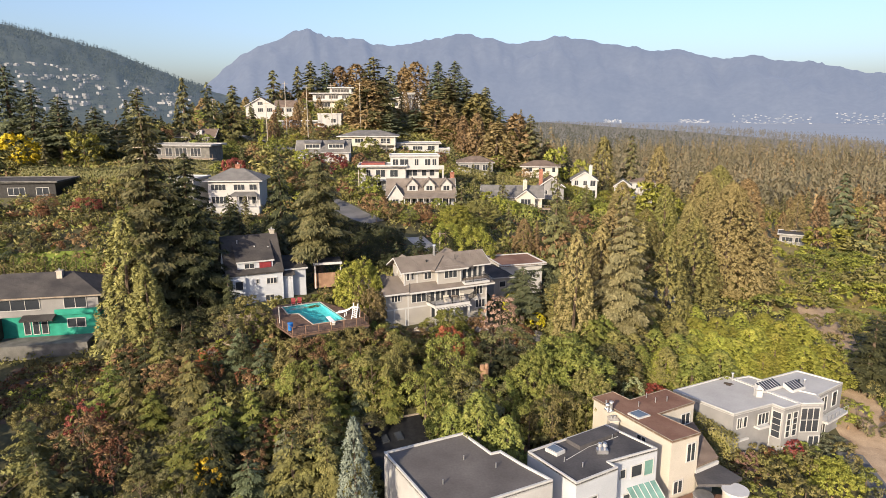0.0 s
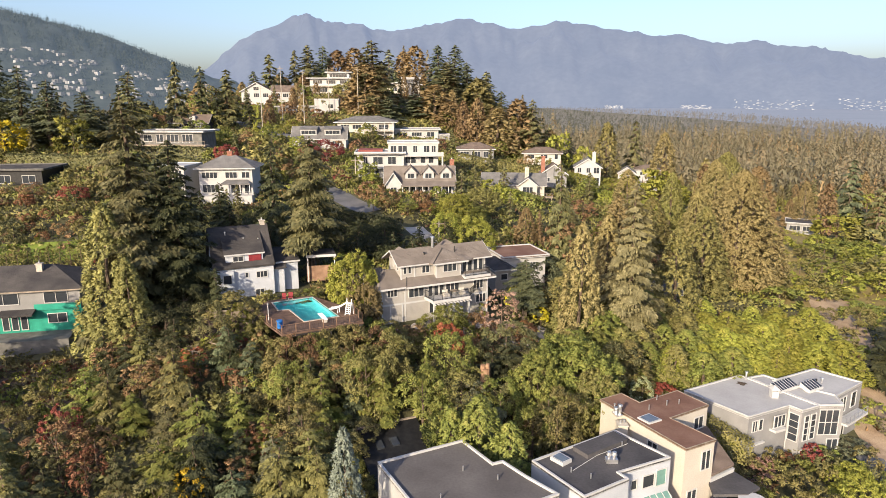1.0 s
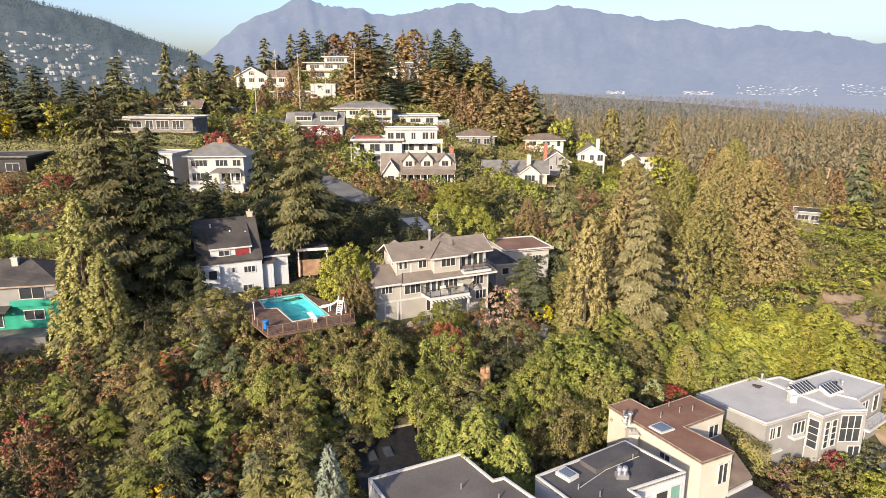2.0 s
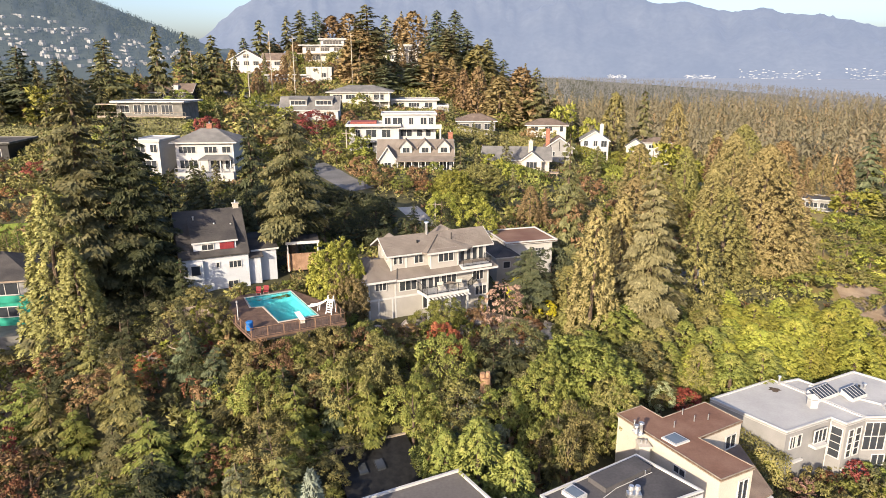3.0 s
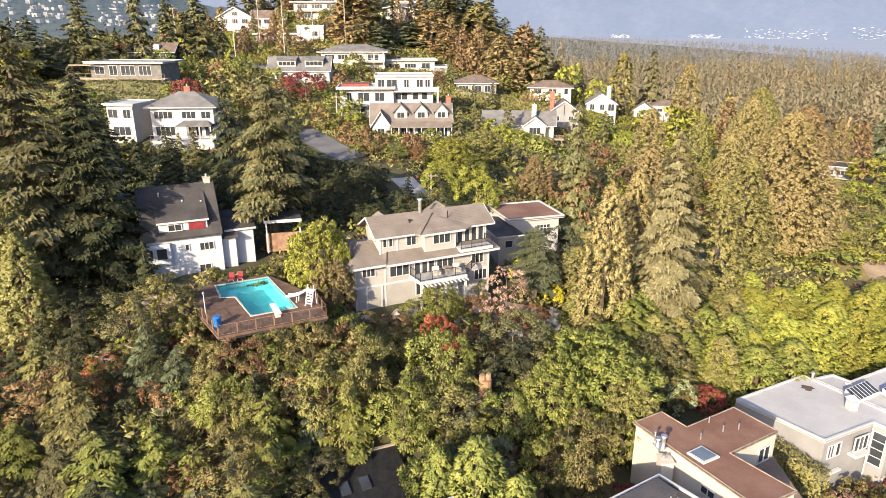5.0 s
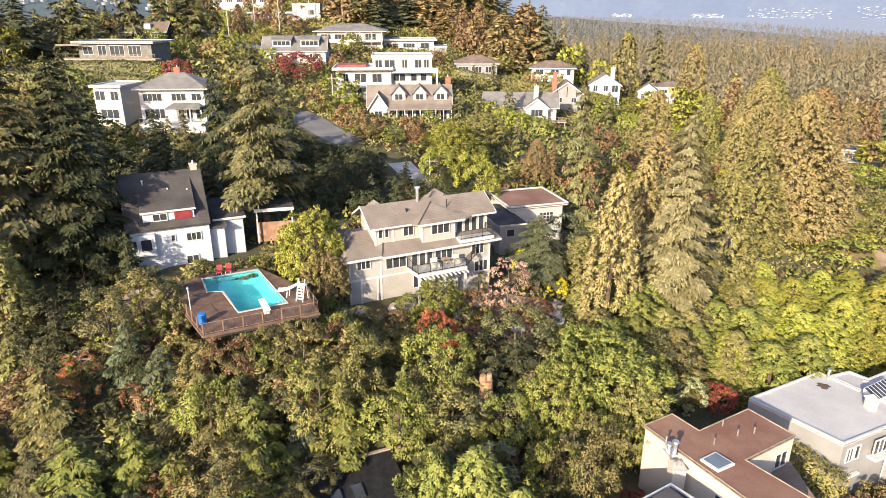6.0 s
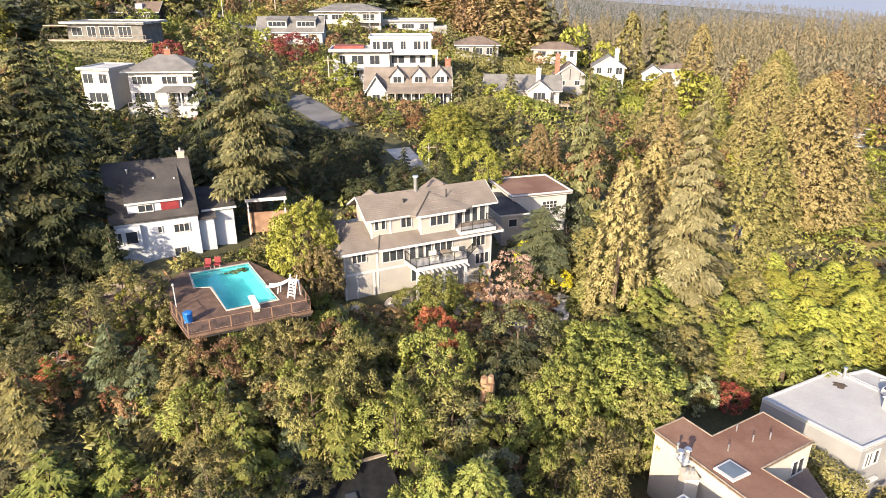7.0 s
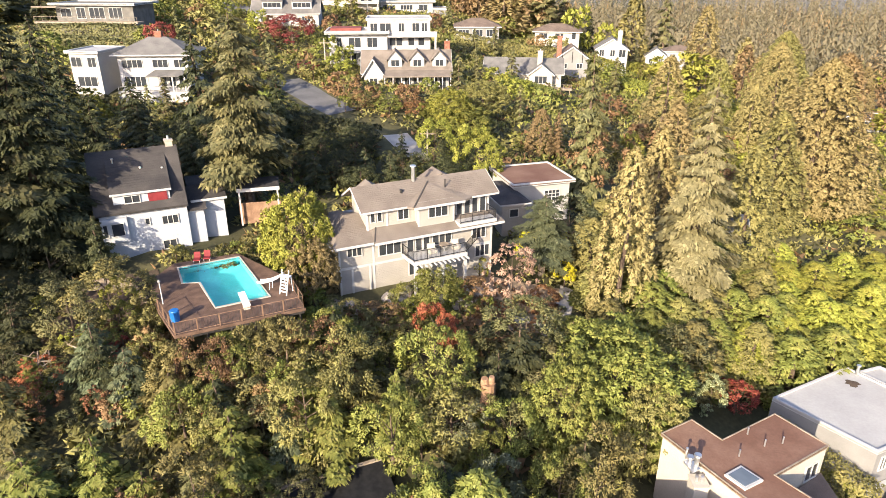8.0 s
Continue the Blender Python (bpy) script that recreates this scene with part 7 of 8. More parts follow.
plant("broad", 11.3, 101.1, 3.1, 1.6, L_LEMON, "bright yellow-leaved shrub under the pine", group="garden plants round the house")
plant("broad", 15.1, 104.8, 1.8, 1.3, L_LEMON, "bright yellow-green shrub under the pine", group="garden plants round the house")
plant("shrub", 13.6, 102.2, 1.1, 1.0, L_RED, "dark purple-red shrub under the pine", group="garden plants round the house")
plant("broad", 14.9, 98.0, 1.1, 1.2, L_LEMON, "yellow clipped ball tree beside the path", group="garden plants round the house")
plant("broad", 12.0, 92.8, 0.6, 1.5, L_REDBR, "russet-brown mounded shrub beside the path", group="garden plants round the house")
plant("shrub", 9.5, 92.3, 0.2, 0.9, L_OLIVE, "olive mounded shrub below the maple", group="garden plants round the house")
plant("shrub", 11.6, 90.2, -0.8, 0.9, L_GREYG, "grey-green ball shrub beside the path", group="garden plants round the house")
plant("broad", 4.7, 91.1, 2.5, 1.3, L_ORANGE, "russet garden shrub below the balcony", group="garden plants round the house")
plant("shrub", 5.5, 96.5, 2.5, 1.0, L_BRIGHT, "light green shrub beside the house wall", group="garden plants round the house")
plant("broad", 0.9, 88.8, 4.5, 2.3, L_GREEN, "dense green laurel below the balcony", group="garden plants round the house")
plant("broad", -1.5, 88.3, 3.3, 1.8, L_GREEN, "green laurel below the house", group="garden plants round the house")
plant("broad", 1.1, 83.2, 4.3, 1.9, L_SCARLET, "red-leaved maple on the bank", group="garden plants round the house")
plant("shrub", 6.3, 88.1, 0.1, 1.1, L_GREYG, "spiky grey-green plant in the shade", group="garden plants round the house")
plant("broad", 29.0, 84.0, -4.7, 1.8, L_SCARLET, "coppery red maple behind the brown roof", group="garden plants round the house")
plant("broad", 26.0, 83.1, -3.0, 1.4, L_CREAMFL, "pale flowering shrub behind the brown roof", group="garden plants round the house")
plant("broad", -12.1, 143.6, 10.8, 2.3, L_OLIVE, "olive shrub beside the lane", group="garden plants round the house")
plant("broad", -7.4, 143.5, 10.3, 2.3, L_GREEN, "green shrub beside the lane", group="garden plants round the house")
plant("broad", -3.1, 143.2, 9.6, 2.1, L_REDBR, "russet shrub beside the lane", group="garden plants round the house")
plant("broad", -28.6, 149.8, 13.2, 2.2, L_GREEN, "green shrub beside the lane", group="garden plants round the house")
plant("broad", -14.8, 143.7, 10.3, 1.1, L_BRIGHT, "light green shrub beside the lane", group="garden plants round the house")
plant("airy", -28.2, 73.3, 2.5, 1.7, L_REDBR, "rusty half-dead tree on the bank", group="garden plants round the house")
plant("airy", -23.9, 73.8, 1.7, 1.1, L_REDBR, "rusty half-dead tree on the bank", group="garden plants round the house")
plant("airy", -22.8, 78.8, 3.5, 1.0, L_ORANGE, "tan half-bare tree on the bank", group="garden plants round the house")
plant("shrub", 5.9, 91.1, 0.7, 0.8, L_GREEN, "green low shrub below the maple", group="garden plants round the house")


# ---- roads, drives, lawns ----
KEEP.append((-50.5, 82.0, 9.0, 8.0, 0))
KEEP.append((10.2, 92.6, 5.2, 4.2, 0))
KEEP.append((26.2, 80.6, 5.0, 3.6, -20))
draped("garden_bed", [(3.5, 92.6), (15.0, 93.6)], 8, M_DIRT, 0.06, "mulched garden bed beside the house")
draped("garden_path", [(15.4, 98.0), (14.2, 94.0), (12.8, 90.6), (11.9, 87.2)], 1.7, M_PAVE, 0.12, "pale garden path")
LANE = [(-28, 158.5), (-21.5, 151), (-15, 143.5)]
draped("road", LANE, 6.0, M_ASPHALT, 0.08, "grey asphalt lane curving between gardens")
draped("driveway", [(-6, 136), (-3.6, 131), (-1.5, 124)], 4, M_PAVE, 0.08, "worn driveway to the house")
draped("road", [(-74, 245), (-66, 232), (-58, 222), (-50, 216)], 6, M_ASPHALT, 0.1, "grey lane on the hill")
draped("drive", [(56, 60), (57, 72), (59, 84), (63, 96), (69, 108), (75, 122), (82, 140)], 8.5, M_DIRT, 0.08, "dusty track beside the houses")
draped("drive", [(50, 50), (51, 66), (53, 78)], 3.6, M_ASPHALT, 0.16, "grey asphalt drive")
draped("lawn", [(-110, 118), (-62, 122)], 7, M_LAWN, 0.06, "mown green lawn")
draped("lawn", [(88, 150), (110, 175)], 26, M_DRYGRASS, 0.08, "golden dry meadow")
draped("lawn", [(84, 116), (135, 215)], 62, M_DRYGRASS, 0.05, "tawny rough grass on the slope")
draped("lawn", [(100, 130), (130, 150)], 22, M_LAWN, 0.08, "green meadow")
# dark sheet painted where the yard lies in the big firs' shade
draped("yard", [(-33, 82.4), (-24, 87.6)], 8, M_EARTH, 0.1, "bare yard between the deck and the white house, darkened as shade")
# brown earth with the bank's shade added to its colour
draped("bank", [(-60, 80), (-38, 83)], 15, M_EARTH, 0.08, "bare brown earth bank below the house, darkened as shade")


def utility_pole(x, y, top, base=None):
    z = land(x, y) if base is None else base
    p = thing("utility_pole", "weathered wooden utility pole", "pole", x, y, z, 0, "utility poles")
    part("pole", tube(B(), (0, 0, -0.5), (0, 0, top - z), 0.15, 0.10, 8), M_PALEBARK, p)
    part("crossarm", box(B(), -1.0, 1.0, -0.06, 0.06, top - z - 0.9, top - z - 0.76), M_WOODW, p)
    return p


for x, y, top in ((-82.0, 238, 36.5), (-72.0, 232, 35.0), (-57.0, 215, 35.0), (-42.5, 255, 42.0), (-47.8, 235, 40.5), (-56.5, 240, 42.0), (-31, 250, 42), (-21.0, 163, 17.5), (-0.6, 124, 9.5)):
    utility_pole(x, y, top)


# ---- hedges ----
def hedge(x0, y0, x1, y1, h, w, mat, label, leaf=1.0):
    """A clipped hedge: a dense block of sprigs on the land."""
    r = np.random.RandomState(int(abs(x0 * 7 + y0)))
    L = math.hypot(x1 - x0, y1 - y0)
    n = int(L * (2 * h + w) * 16 / leaf ** 1.8)
    u = r.rand(n)
    s = r.rand(n) * (2 * h + w)
    v = np.where(s < h, -w / 2, np.where(s < h + w, s - h - w / 2, w / 2))
    z = np.where(s < h, s, np.where(s < h + w, h, 2 * h + w - s))
    v = v + r.normal(0, 0.12, n)
    nx, ny = -(y1 - y0) / L, (x1 - x0) / L
    X, Y = x0 + (x1 - x0) * u + nx * v, y0 + (y1 - y0) * u + ny * v
    Z = np.array([land(a, b) for a, b in zip(X, Y)]) + z + r.normal(0, 0.1, n)
    D = r.normal(0, 1, (n, 3))
    face = np.where(s < h, -1.0, np.where(s < h + w, 0.0, 1.0))
    N = np.stack([nx * face, ny * face, 0.35 + 0.65 * (face == 0)], 1)
    me = sprigs("hedge", np.stack([X, Y, Z], 1), D * 0.6 + N * 0.5, leaf * (0.3 + 0.25 * r.rand(n)), leaf * (0.25 + 0.2 * r.rand(n)), r, 0.0, N)
    return tagged(link_mesh("hedge", me, mat), label, "hedge", kind="stuff")


hedge(4, 205, 32, 207, 3.2, 2.5, L_OLIVE, "clipped olive-green hedge below the bungalows")
hedge(-22, 160, -15, 160.5, 2.0, 2.0, L_GREEN, "clipped green hedge beside the veranda")
hedge(-90, 250, -68, 252, 4.5, 3.0, L_BRIGHT, "tall clipped yellow-green hedge")
hedge(-112, 174, -50, 168, 3.2, 2.0, L_FIR, "long clipped green hedge")
for k in range(26):
    plant("cypress", -102 + 1.75 * k, 111.8 + 0.21 * k, land(-102 + 1.75 * k, 111.8 + 0.21 * k) + 4.0 + 0.4 * math.sin(k * 2.3), 1.0, L_OLIVE, "small clipped cypress in a row above the lawn", "row of small cypresses")
hedge(14, 172, 24, 165, 3.0, 4.5, L_GREEN, "rounded clipped hedge on the slope")
hedge(34, 206, 62, 224, 3.0, 4, L_BRIGHT, "bright green hedge beside the white houses")
# dark leaf colour stands in for fir shadow on this hedge
hedge(-30, 134.5, -8, 131, 2.6, 3.0, L_FIRDK_SHADE, "dark hedge below the lane")
hedge(44, 196, 70, 200, 2.2, 9, L_BRIGHT, "bright green bank of shrubs")

hedge(-86, 176.4, -60, 176.4, 4.0, 2.2, L_FIR, "clipped green hedge below the timber house")
KEEP.append((-20, 149, 3.6, 9, 36))
KEEP.append((-57, 72, 10.5, 16, 0))
KEEP.append((-3, 130, 2.0, 5, 20))
# ---- undergrowth over the whole hillside ----
def undergrowth(name, count, per, x0, x1, y0, y1, rad, size, mat, label, seed, free=False):
    """Low clumps of brush that hide the soil, clear of houses and drives."""
    r = np.random.RandomState(seed)
    P = []
    while len(P) < count:
        x, y = x0 + (x1 - x0) * r.rand(), y0 + (y1 - y0) * r.rand()
        if free or clear_of(x, y, 0.3) and all(abs(x - a) > 3.5 or abs(y - b) > 3.5 for a, b in LANES) and noise.noise((x * 0.05, y * 0.05, seed)) > -0.28:
            P.append((x, y, land(x, y), rad * (0.5 + r.rand())))
    P = np.array(P)
    w = r.normal(size=(count, per, 3))
    w /= np.linalg.norm(w, axis=2, keepdims=True)
    w[:, :, 2] = np.abs(w[:, :, 2])
    C = (P[:, None, :3] + w * P[:, None, 3:] * np.array([1, 1, 0.75])).reshape(-1, 3)
    D = w.reshape(-1, 3) + r.normal(0, 0.5, (count * per, 3))
    k = size * (0.6 + 0.8 * r.rand(count * per))
    return tagged(link_mesh(name, sprigs(name, C, D, k * 1.2, k * 0.75, r, 0.1, w.reshape(-1, 3)), mat), label, "undergrowth", kind="stuff")


LANES = [(ax + (bx - ax) * k / 5, ay + (by - ay) * k / 5 - 1.5) for (ax, ay), (bx, by) in zip(LANE, LANE[1:]) for k in range(6)] + [(-8, 136), (-5, 133), (-3, 129)] + [(-74 + 2.2 * k, 245 - 2.8 * k) for k in range(11)] + [(57 + k * 0.9, 66 + 3 * k) for k in range(24)] + [(51, 56 + 3 * k) for k in range(8)]
undergrowth("undergrowth", 5600, 22, -125, 62, 98, 262, 1.5, 0.55, L_OLIVE, "olive brush and ivy covering the hillside", 51)
undergrowth("low_shrubs", 2800, 22, -125, 62, 100, 350, 1.7, 0.62, L_GREEN, "green low shrubs covering the hillside", 52)
undergrowth("dry_brush", 1500, 12, -125, 70, 60, 300, 1.3, 0.7, L_ORANGE, "russet dry brush on the hillside", 53)
undergrowth("bank_brush", 1800, 14, -66, 34, 44, 100, 1.2, 0.5, L_OLIVE, "olive brush on the lower bank", 54)
undergrowth("meadow_brush", 900, 24, 55, 140, 95, 220, 1.4, 0.45, L_BRIGHT, "bright low brush on the eastern slope", 55)

# ---- random growth ----
thicket = [("youngfir", 4.5, 8.5, 0.5, L_FIR, "young fir with layered boughs"), ("youngfir", 4.5, 8, 0.55, L_GREEN, "fresh green young conifer"), ("youngfir", 4, 8, 0.55, L_OLIVE, "olive young conifer"),
           ("youngfir", 4.5, 8, 0.55, L_FIRDK_SHADE, "dark young conifer with drooping boughs"), ("broad", 4, 7, 0.5, L_OLIVE, "olive tangled tree"), ("broad", 4, 7, 0.5, L_FIR, "dark green tangled tree"),
           ("airy", 3.5, 6.0, 0.5, L_ORANGE, "half-bare russet tree"), ("airy", 4, 7, 0.5, L_OLIVE, "sparse olive tree"), ("youngfir", 4, 7, 0.55, L_PINE, "deep green young conifer"), ("youngfir", 4, 7, 0.5, L_GREYG, "grey-green young conifer"), ("youngfir", 4, 7, 0.55, L_GREEN, "spreading green young conifer")]
fill(84, -52, -3, 42, 77, thicket, 5, "thicket on the slope", 3.4, 0.3)
fill(30, -40, 18, 60, 82, thicket[:6] + [("airy", 3, 5, 0.55, L_ORANGE, "half-bare russet shrub tree")], 6, "thicket on the slope", 2.6, 0.5)
fill(14, 8, 30, 76, 86, thicket[1:3] + thicket[5:6], 16, "thicket on the slope", 2.6, 0.5)
bushes = [("shrub", 1.4, 3.2, 0.62, L_OLIVE, "olive garden shrub"), ("shrub", 1.2, 2.8, 0.65, L_GREEN, "green garden shrub"), ("shrub", 1.2, 2.6, 0.65, L_ORANGE, "russet garden shrub"),
          ("shrub", 1.2, 2.6, 0.65, L_BRIGHT, "yellow-green shrub"), ("shrub", 1.4, 2.8, 0.6, L_FIR, "dark green shrub")]
fill(50, -48, 12, 72, 92, bushes, 7, "shrubs on the bank", 1.6, 0.2)
fill(30, -20, 20, 84, 96, bushes, 8, "shrubs round the house", 1.5, 0.0)
fill(60, -112, -48, 103, 148, [("shrub", 2, 4, 0.62, L_FIR, "dark olive garden shrub"), ("shrub", 2, 4, 0.62, L_FIRDK_SHADE, "dark garden shrub"), ("shrub", 2, 4, 0.62, L_PINE, "deep green garden shrub"), ("shrub", 1.6, 3, 0.62, L_REDBR, "russet-brown garden shrub")] + bushes[:3] + [("shrub", 1.4, 3, 0.6, L_RED, "dark red shrub")], 9, "garden shrubs on the terraces", 2.0)
fill(14, -110, -62, 76, 92, bushes, 19, "rough growth on the bank", 2.0)
fill(80, -60, 60, 128, 235, [("farbroad", 3, 6, 0.55, L_OLIVE, "olive garden tree"), ("farbroad", 3, 6, 0.55, L_GREEN, "green garden tree"), ("farbroad", 3, 5.5, 0.55, L_BRIGHT, "bright garden tree"),
     ("farbroad", 3, 5, 0.55, L_ORANGE, "russet garden tree"), ("smallfar", 6, 9, 0.25, L_FIR, "small conifer")], 10, "garden trees on the hill", 4.0, 0.5)
fill(80, -120, 30, 235, 345, [("farbroad", 4, 7, 0.55, L_OLIVE, "olive tree"), ("farbroad", 4, 7, 0.55, L_GREEN, "green tree"), ("farbroad", 3, 6, 0.55, L_ORANGE, "russet tree"), ("smallfar", 7, 12, 0.24, L_FIR, "hill conifer"),
     ("farcedar", 7, 12, 0.24, L_RUST, "rusty hill conifer")], 12, "trees on the hill", 5.0, 1.0)
fill(70, -190, -62, 145, 260, [("smallfar", 9, 16, 0.25, L_FIR, "fir on the slope"), ("smallfar", 9, 16, 0.25, L_FIRDK_SHADE, "dark fir on the slope"), ("farbroad", 5, 9, 0.5, L_OLIVE, "olive tree"), ("farbroad", 4, 7, 0.55, L_GREEN, "green tree")], 13, "trees on the slope", 5.0, 1.0)
fill(96, 84, 260, 236, 345, [("farcedar", 10, 20, 0.24, L_GOLD, "golden conifer"), ("farcedar", 10, 20, 0.24, L_RUST, "rusty conifer"), ("smallfar", 10, 20, 0.24, L_FIR, "fir in the valley"), ("farbroad", 5, 9, 0.5, L_OLIVE, "olive valley tree"),
     ("farbroad", 4, 8, 0.55, L_BRIGHT, "bright valley tree")], 14, "trees in the valley", 6.0, 1.0)
fill(10, -45, -20, 106, 128, [("fir", 7, 11, 0.28, L_FIRDK_SHADE, "dark shaded fir"), ("broad", 4, 6, 0.5, L_FIR, "dark green tree"), ("shrub", 2, 3, 0.6, L_ORANGE, "russet shrub")], 15, "trees behind the house", 3.5, 1.5)
fill(90, 58, 135, 104, 200, [("shrub", 3, 4.8, 0.9, L_BRIGHT, "rounded bright green bush"), ("shrub", 3, 4.8, 0.85, L_OLIVE, "rounded olive bush"), ("shrub", 2.5, 4.4, 0.9, L_GREEN, "rounded green bush")], 21, "bushes on the slope", 4.0, 0.5)
fill(7, 34, 70, 138, 185, [("bigcedar", 11, 17, 0.34, L_GOLD, "golden cedar on the slope"), ("bigcedar", 11, 17, 0.34, L_OLIVE, "olive cedar on the slope"), ("fir", 10, 16, 0.26, L_GOLD, "golden fir on the slope")], 22, "golden conifers on the slope", 5.0, 1.0)
fill(46, 2, 48, 242, 320, [("smallfar", 10, 18, 0.26, L_FIR, "fir on the hill shoulder"), ("farcedar", 10, 18, 0.26, L_RUST, "rusty conifer on the hill shoulder"), ("farbroad", 7, 11, 0.45, L_OLIVE, "olive tree on the hill shoulder"), ("smallfar", 10, 18, 0.26, L_FIRDK_SHADE, "dark fir on the hill shoulder")], 23, "trees on the hill shoulder", 4.5, 1.0)
fill(56, -125, 20, 318, 352, [("smallfar", 9, 15, 0.42, L_FIR, "fir on the hilltop ridge"), ("farcedar", 9, 15, 0.36, L_RUST, "rusty conifer on the hilltop ridge"), ("farbroad", 7, 11, 0.45, L_OLIVE, "olive tree on the hilltop ridge"), ("smallfar", 9, 15, 0.42, L_PINE, "dark fir on the hilltop ridge")], 24, "trees on the hilltop", 4.0, 1.0)
fill(26, 32, 52, 62, 76, bushes, 25, "garden shrubs below the pale house", 1.7, 0.3)
fill(24, 56, 80, 78, 118, bushes + [("broad", 3, 5, 0.5, L_OLIVE, "olive tree beside the track")], 26, "growth beside the track", 2.6, 0.3)
fill(30, -23, -7, 72.5, 79.5, [("shrub", 2.5, 4.0, 0.5, L_OLIVE, "olive bush below the deck"), ("shrub", 2.5, 4.0, 0.5, L_ORANGE, "tan dry bush below the deck"), ("shrub", 2.5, 4.0, 0.5, L_GREEN, "green bush below the deck")], 27, "bushes below the deck", 1.5, 0.0)
fill(16, -58, -36, 128, 143, bushes, 28, "garden shrubs below the white houses", 1.8, 0.3)

# the row of cedars above the flat-roofed houses and the gardens round them
fill(26, 17, 40, 86, 106, [("cedar", 6, 8.5, 0.5, L_GREEN, "shaggy green cedar above the houses"), ("cedar", 6, 8.5, 0.5, L_OLIVE, "shaggy olive cedar above the houses")], 31, "cedar row above the houses", 3.2, 0.3)
fill(22, 40, 60, 92, 108, [("cedar", 6, 8.5, 0.55, L_BRIGHT, "shaggy yellow-green cedar above the houses")], 32, "cedar row above the houses", 3.4, 0.3)
plant("round", 46.8, 71.0, -8.9, 3.1, L_BRIGHT, "clipped round green tree beside the drive", base=-15.5)
plant("shrub", 33.6, 75.2, -8.0, 2.2, L_BRIGHT, "yellow-green climbing shrub beside the wall")
plant("shrub", 35.0, 73.2, -8.8, 2.2, L_OLIVE, "olive climbing shrub beside the wall")
plant("shrub", 36.6, 71.6, -10.0, 2.0, L_PINK, "dusty pink shrub beside the wall")
plant("shrub", 45.0, 76.0, -11.6, 1.6, L_BRIGHT, "small spiky palm beside the grey house")
plant("shrub", 51.5, 79.5, -10.5, 2.2, L_GREYG, "pale feathery palm beside the drive")
# dark leaf tone paints in the shade round the old house and behind
fill(30, -50, -22, 103, 128, [("fir", 8, 12, 0.3, L_FIRDK_SHADE, "dark fir in the shade"), ("broad", 4, 6, 0.5, L_FIRDK_SHADE, "dark shaded tree")], 33, "dark trees behind the old house", 3.6, 1.0)
fill(20, -50, -30, 76, 92, [("broad", 4, 6, 0.5, L_FIRDK_SHADE, "dark shaded tree on the bank"), ("youngfir", 4, 7, 0.45, L_FIRDK_SHADE, "dark young fir on the bank")], 34, "shaded growth on the bank", 2.8, 0.5)
fill(34, -24, 4, 112, 130, [("broad", 3.0, 4.4, 0.55, L_FIRDK_SHADE, "dark shaded laurel behind the house"), ("broad", 3.0, 4.6, 0.55, L_FIRDK_SHADE, "dark shaded evergreen behind the house"), ("youngfir", 3.5, 5.5, 0.45, L_FIRDK_SHADE, "dark young fir behind the house")], 35, "shaded evergreens behind the house", 2.6, 0.6)
plant("broad", 3.6, 75.0, -0.2, 2.4, L_GREYG, "airy grey-green tree beside the stump")
plant("broad", 6.8, 74.0, 0.0, 2.2, L_GREEN, "green tree beside the stump")
plant("broad", 4.6, 72.6, -0.8, 2.0, L_GREEN, "green tree below the stump")

# bushes that hide the bank in front of the deck and the garden wall
BANK = [(L_OLIVE, "olive-tan bush below the deck"), (L_ORANGE, "tan half-dry bush below the deck"), (L_GREEN, "green bush below the deck"), (L_OLIVE, "olive bush with dry tips below the deck")]
for k in range(7):
    f = k / 6
    x, y = -19.2 + 11.0 * f, 74.6 + 5.0 * f
    plant("broad", x + 1.1, y - 0.1, 5.0 + 0.4 * math.sin(k * 2.1), 2.3, *BANK[k % 4], "bushes on the bank")
    plant("broad", x + 2.2 + 0.5 * math.sin(k * 3.0), y - 2.9, 2.8 + 0.8 * math.sin(k * 1.3 + 2), 2.5, *BANK[(k + 2) % 4], "bushes on the bank")
for x, y, top, r, m in ((-6.6, 83.2, 3.6, 2.1, 0), (-4.6, 81.4, 2.6, 2.2, 3), (-3.6, 85.2, 2.6, 2.0, 1), (-1.4, 83.6, 2.0, 2.1, 0), (-8.6, 80.6, 3.8, 2.0, 2), (-6.4, 79.4, 2.0, 2.4, 0), (-0.8, 86.6, 2.4, 1.8, 2)):
    plant("broad", x, y, top, r, BANK[m][0], "shaggy bush on the bank below the house", "bushes on the bank")
for x, y, top, r, m in ((-21.0, 77.2, 4.6, 1.6, 0), (-23.4, 77.8, 4.2, 1.8, 2), (-25.6, 78.6, 4.0, 1.9, 1), (-27.6, 77.0, 3.6, 2.0, 0)):
    plant("broad", x, y, top, r, BANK[m][0], "scrubby bush beside the deck", "bushes on the bank")


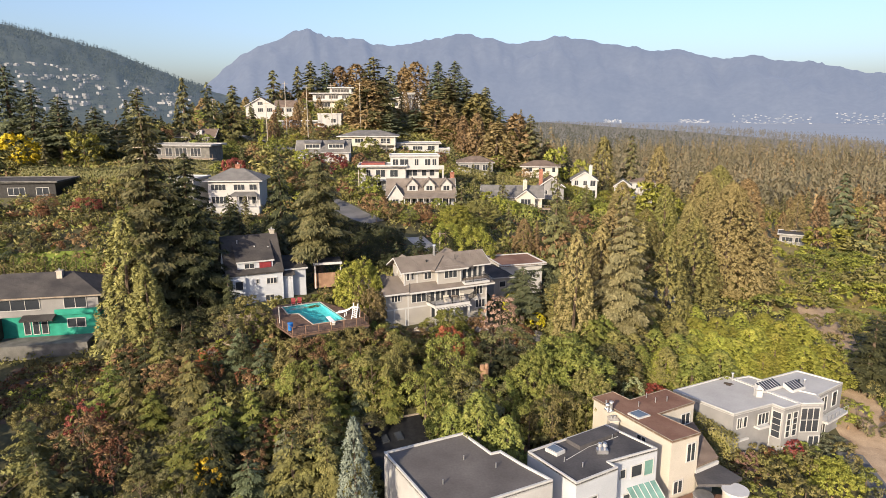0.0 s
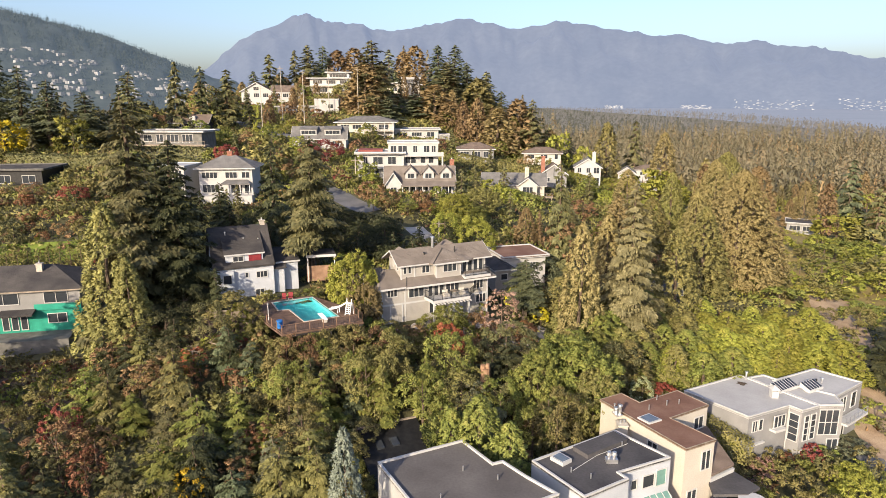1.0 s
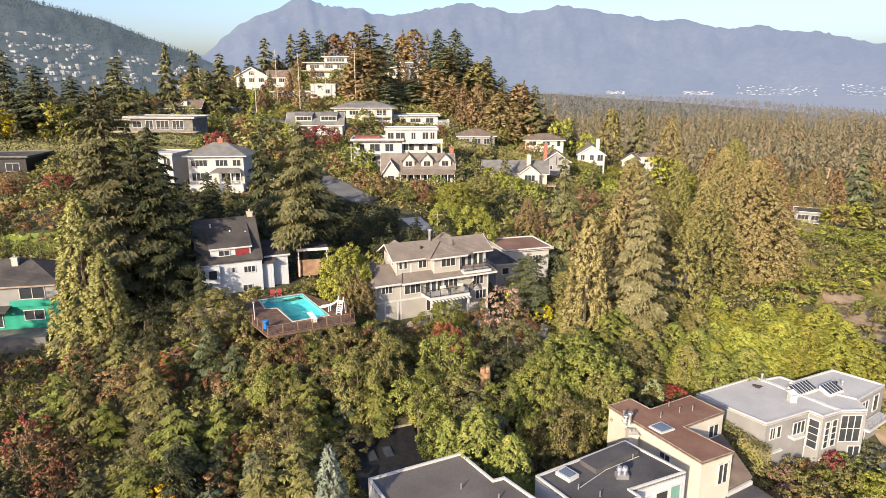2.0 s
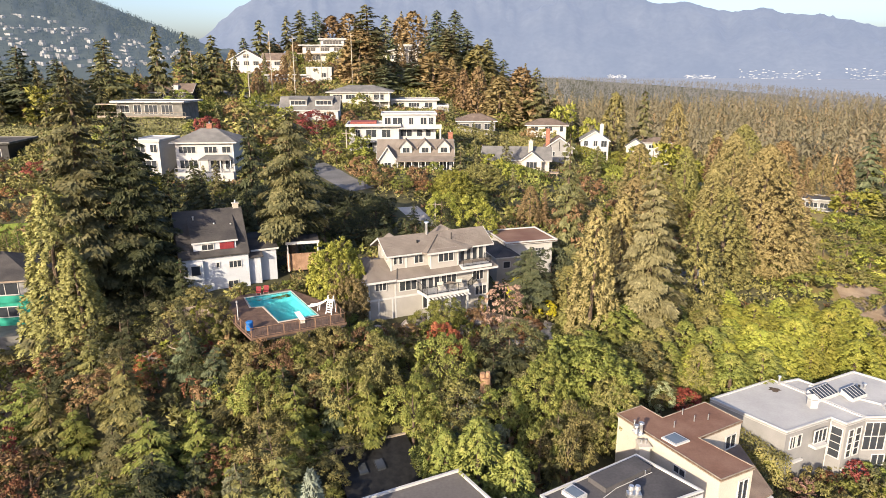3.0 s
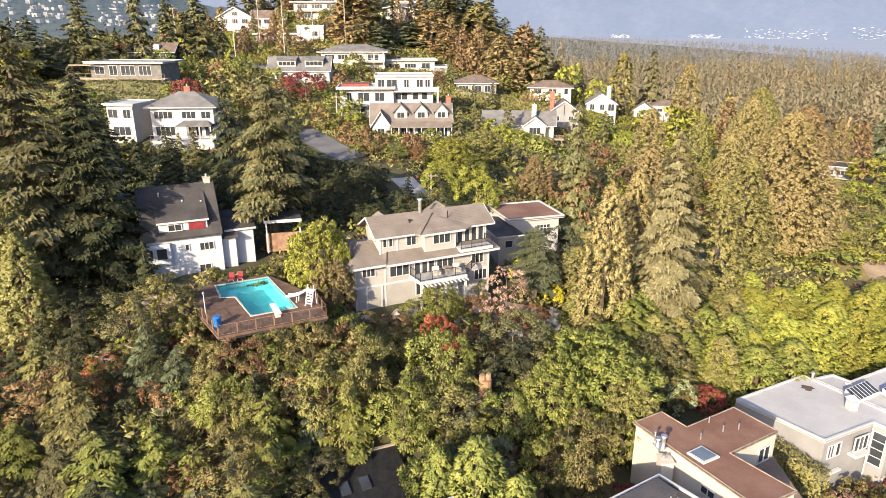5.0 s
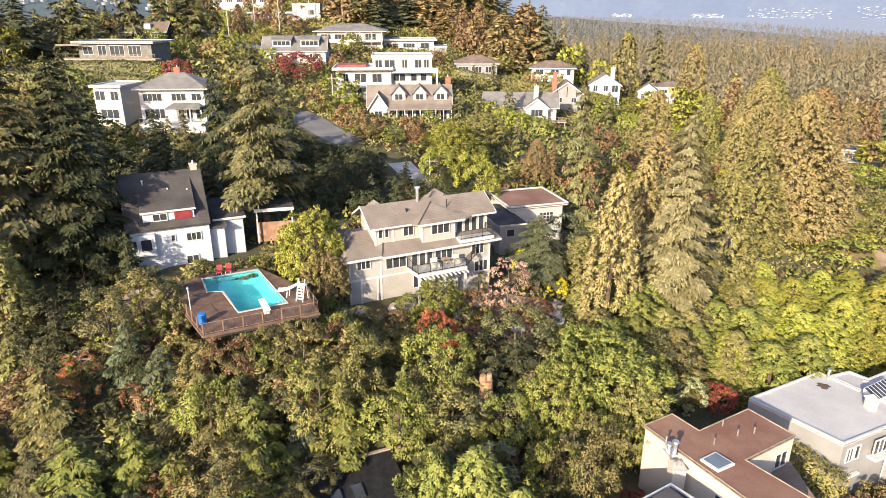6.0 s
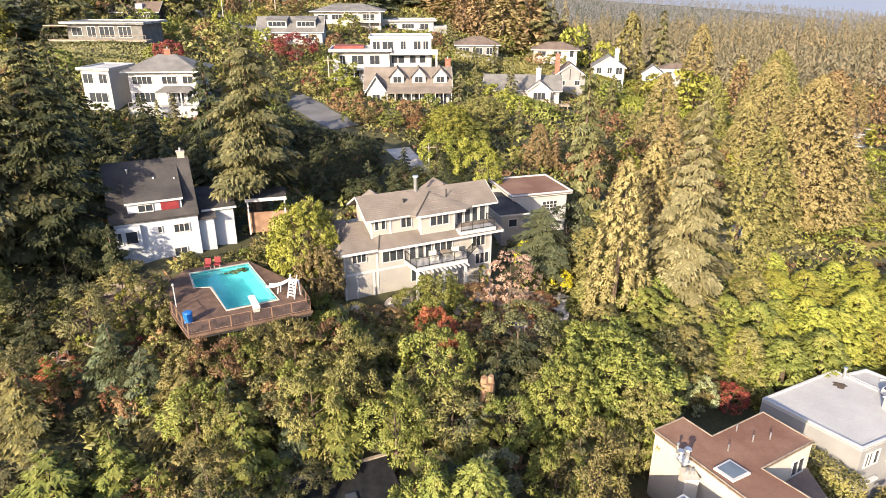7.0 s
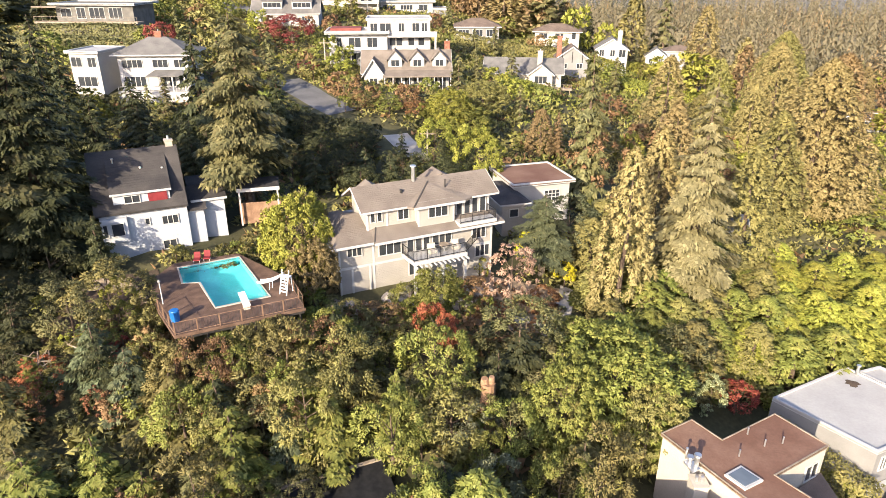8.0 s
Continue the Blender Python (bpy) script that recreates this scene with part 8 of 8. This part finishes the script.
def dead_branches(x, y, z, seed):
    """Bleached dead boughs with forked twigs lying over the bushes."""
    r = random.Random(seed)
    b = thing("dead_branches", "bleached dead branches lying on the bank", "branches", x, y, z)
    for k in range(9):
        a = r.random() * 6.28
        p = Vector((r.uniform(-0.6, 0.6), r.uniform(-0.5, 0.5), -0.2 if k % 3 else -3.0))
        q = p + Vector((math.cos(a) * r.uniform(0.8, 2.0), math.sin(a) * r.uniform(0.5, 1.2), r.uniform(0.1, 0.6) if k % 3 else 3.0))
        bm = tube(B(), p, q, 0.07, 0.04, 6)
        for j in range(3):
            s = p.lerp(q, r.uniform(0.4, 0.95))
            tube(bm, s, s + Vector((r.uniform(-0.6, 0.6), r.uniform(-0.5, 0.5), r.uniform(0.1, 0.6))), 0.03, 0.012, 4)
        part("branch", bm, M_DEADW, b)


dead_branches(-25.4, 76.6, 3.7, 3)
dead_branches(-28.4, 75.4, 3.2, 4)

fill(22, -112, -52, 124, 150, bushes + [("shrub", 2.4, 4.2, 0.6, L_OLIVE, "olive rounded garden shrub"), ("shrub", 2, 3.6, 0.6, L_RED, "crimson garden shrub"), ("shrub", 2, 3.4, 0.6, L_REDBR, "russet-brown garden shrub")], 41, "garden shrubs on the terraces", 2.0)
for x, y, top, r, m, lab in ((-22.2, 79.4, 5.6, 1.4, L_OLIVE, "olive bush against the deck rail"), (-24.6, 80.2, 5.2, 1.7, L_GREEN, "green bush beside the deck rail")):
    plant("broad", x, y, top, r, m, lab, "bushes on the bank")

# shrubs against the pale house and in the mulched bed
hedge(30.2, 79.4, 35.4, 72.6, 4.2, 1.7, L_OLIVE, "shaggy olive hedge along the pale house wall", 0.5)
for k, (x, y, m) in enumerate(((37.4, 73.2, L_PINK), (39.2, 74.0, L_OLIVE), (41.0, 74.4, L_REDBR), (42.8, 75.4, L_OLIVE), (44.6, 75.8, L_RED), (46.6, 76.4, L_GREEN), (48.6, 76.6, L_GREYG), (38.6, 71.6, L_OLIVE), (41.4, 72.6, L_GREEN))):
    plant("shrub", x, y, land(x, y) + 2.2 + 0.5 * math.sin(k * 1.9), 1.4, m, "leafy garden shrub below the pale house windows", "shrubs against the pale house")
undergrowth("bed_plants", 60, 40, 4, 14, 89.6, 95.6, 0.6, 0.3, L_REDBR, "russet low mounded plants in the garden bed", 61, True)
undergrowth("bed_grasses", 40, 40, 4, 14, 89.6, 95.6, 0.5, 0.3, L_GREYG, "grey-green low plants in the garden bed", 62, True)
undergrowth("bank_weeds", 170, 50, -60, -41, 74, 90, 0.8, 0.36, L_OLIVE, "rough olive weeds on the bare bank", 63, True)
undergrowth("bank_grass", 60, 50, -56, -41, 76, 86, 0.8, 0.36, L_BRIGHT, "bright rough grass on the bare bank", 64, True)
undergrowth("bank_bracken", 70, 40, -60, -41, 74, 88, 0.7, 0.36, L_REDBR, "rusty bracken on the bare bank", 65, True)
# growth beside the low dark roof
for x, y, top, r, m in ((-12.0, 61.5, -0.6, 2.6, L_FIRDK_SHADE), (-8.2, 58.6, -1.6, 2.4, L_FIR), (-15.4, 63.5, -0.4, 2.6, L_FIRDK_SHADE)):
    plant("fir", x, y, top, r, m, "fir beside the low dark roof")
for x, y, top, r, m in ((-10.6, 66.0, -2.2, 2.6, L_OLIVE), (-9.4, 63.0, -3.0, 2.4, L_GREEN), (-12.4, 68.4, -1.6, 2.6, L_GREEN), (-8.6, 60.6, -3.6, 2.4, L_OLIVE), (-9.0, 68.6, -2.0, 2.2, L_FIR)):
    plant("broad", x, y, top, r, m, "tangled tree beside the low dark roof")

# tall firs added out of view in the west, to shade clearing and terraces
for x, y, top, r in ((-62, 62, 14.0, 6.5), (-67, 69, 16.0, 6.5), (-58, 54, 12.0, 6.2), (-52, 46, 10.0, 5.5), (-66, 53, 14.0, 6.8), (-73, 61, 16.0, 7.0), (-78, 80, 17.0, 5.2), (-86, 88, 19.0, 5.4), (-96, 100, 23.0, 5.6), (-106, 108, 25.0, 6.0), (-116, 120, 28.0, 6.2)):
    plant("fir", x, y, top, r, L_FIRDK_SHADE, "tall dark fir west of the clearing")
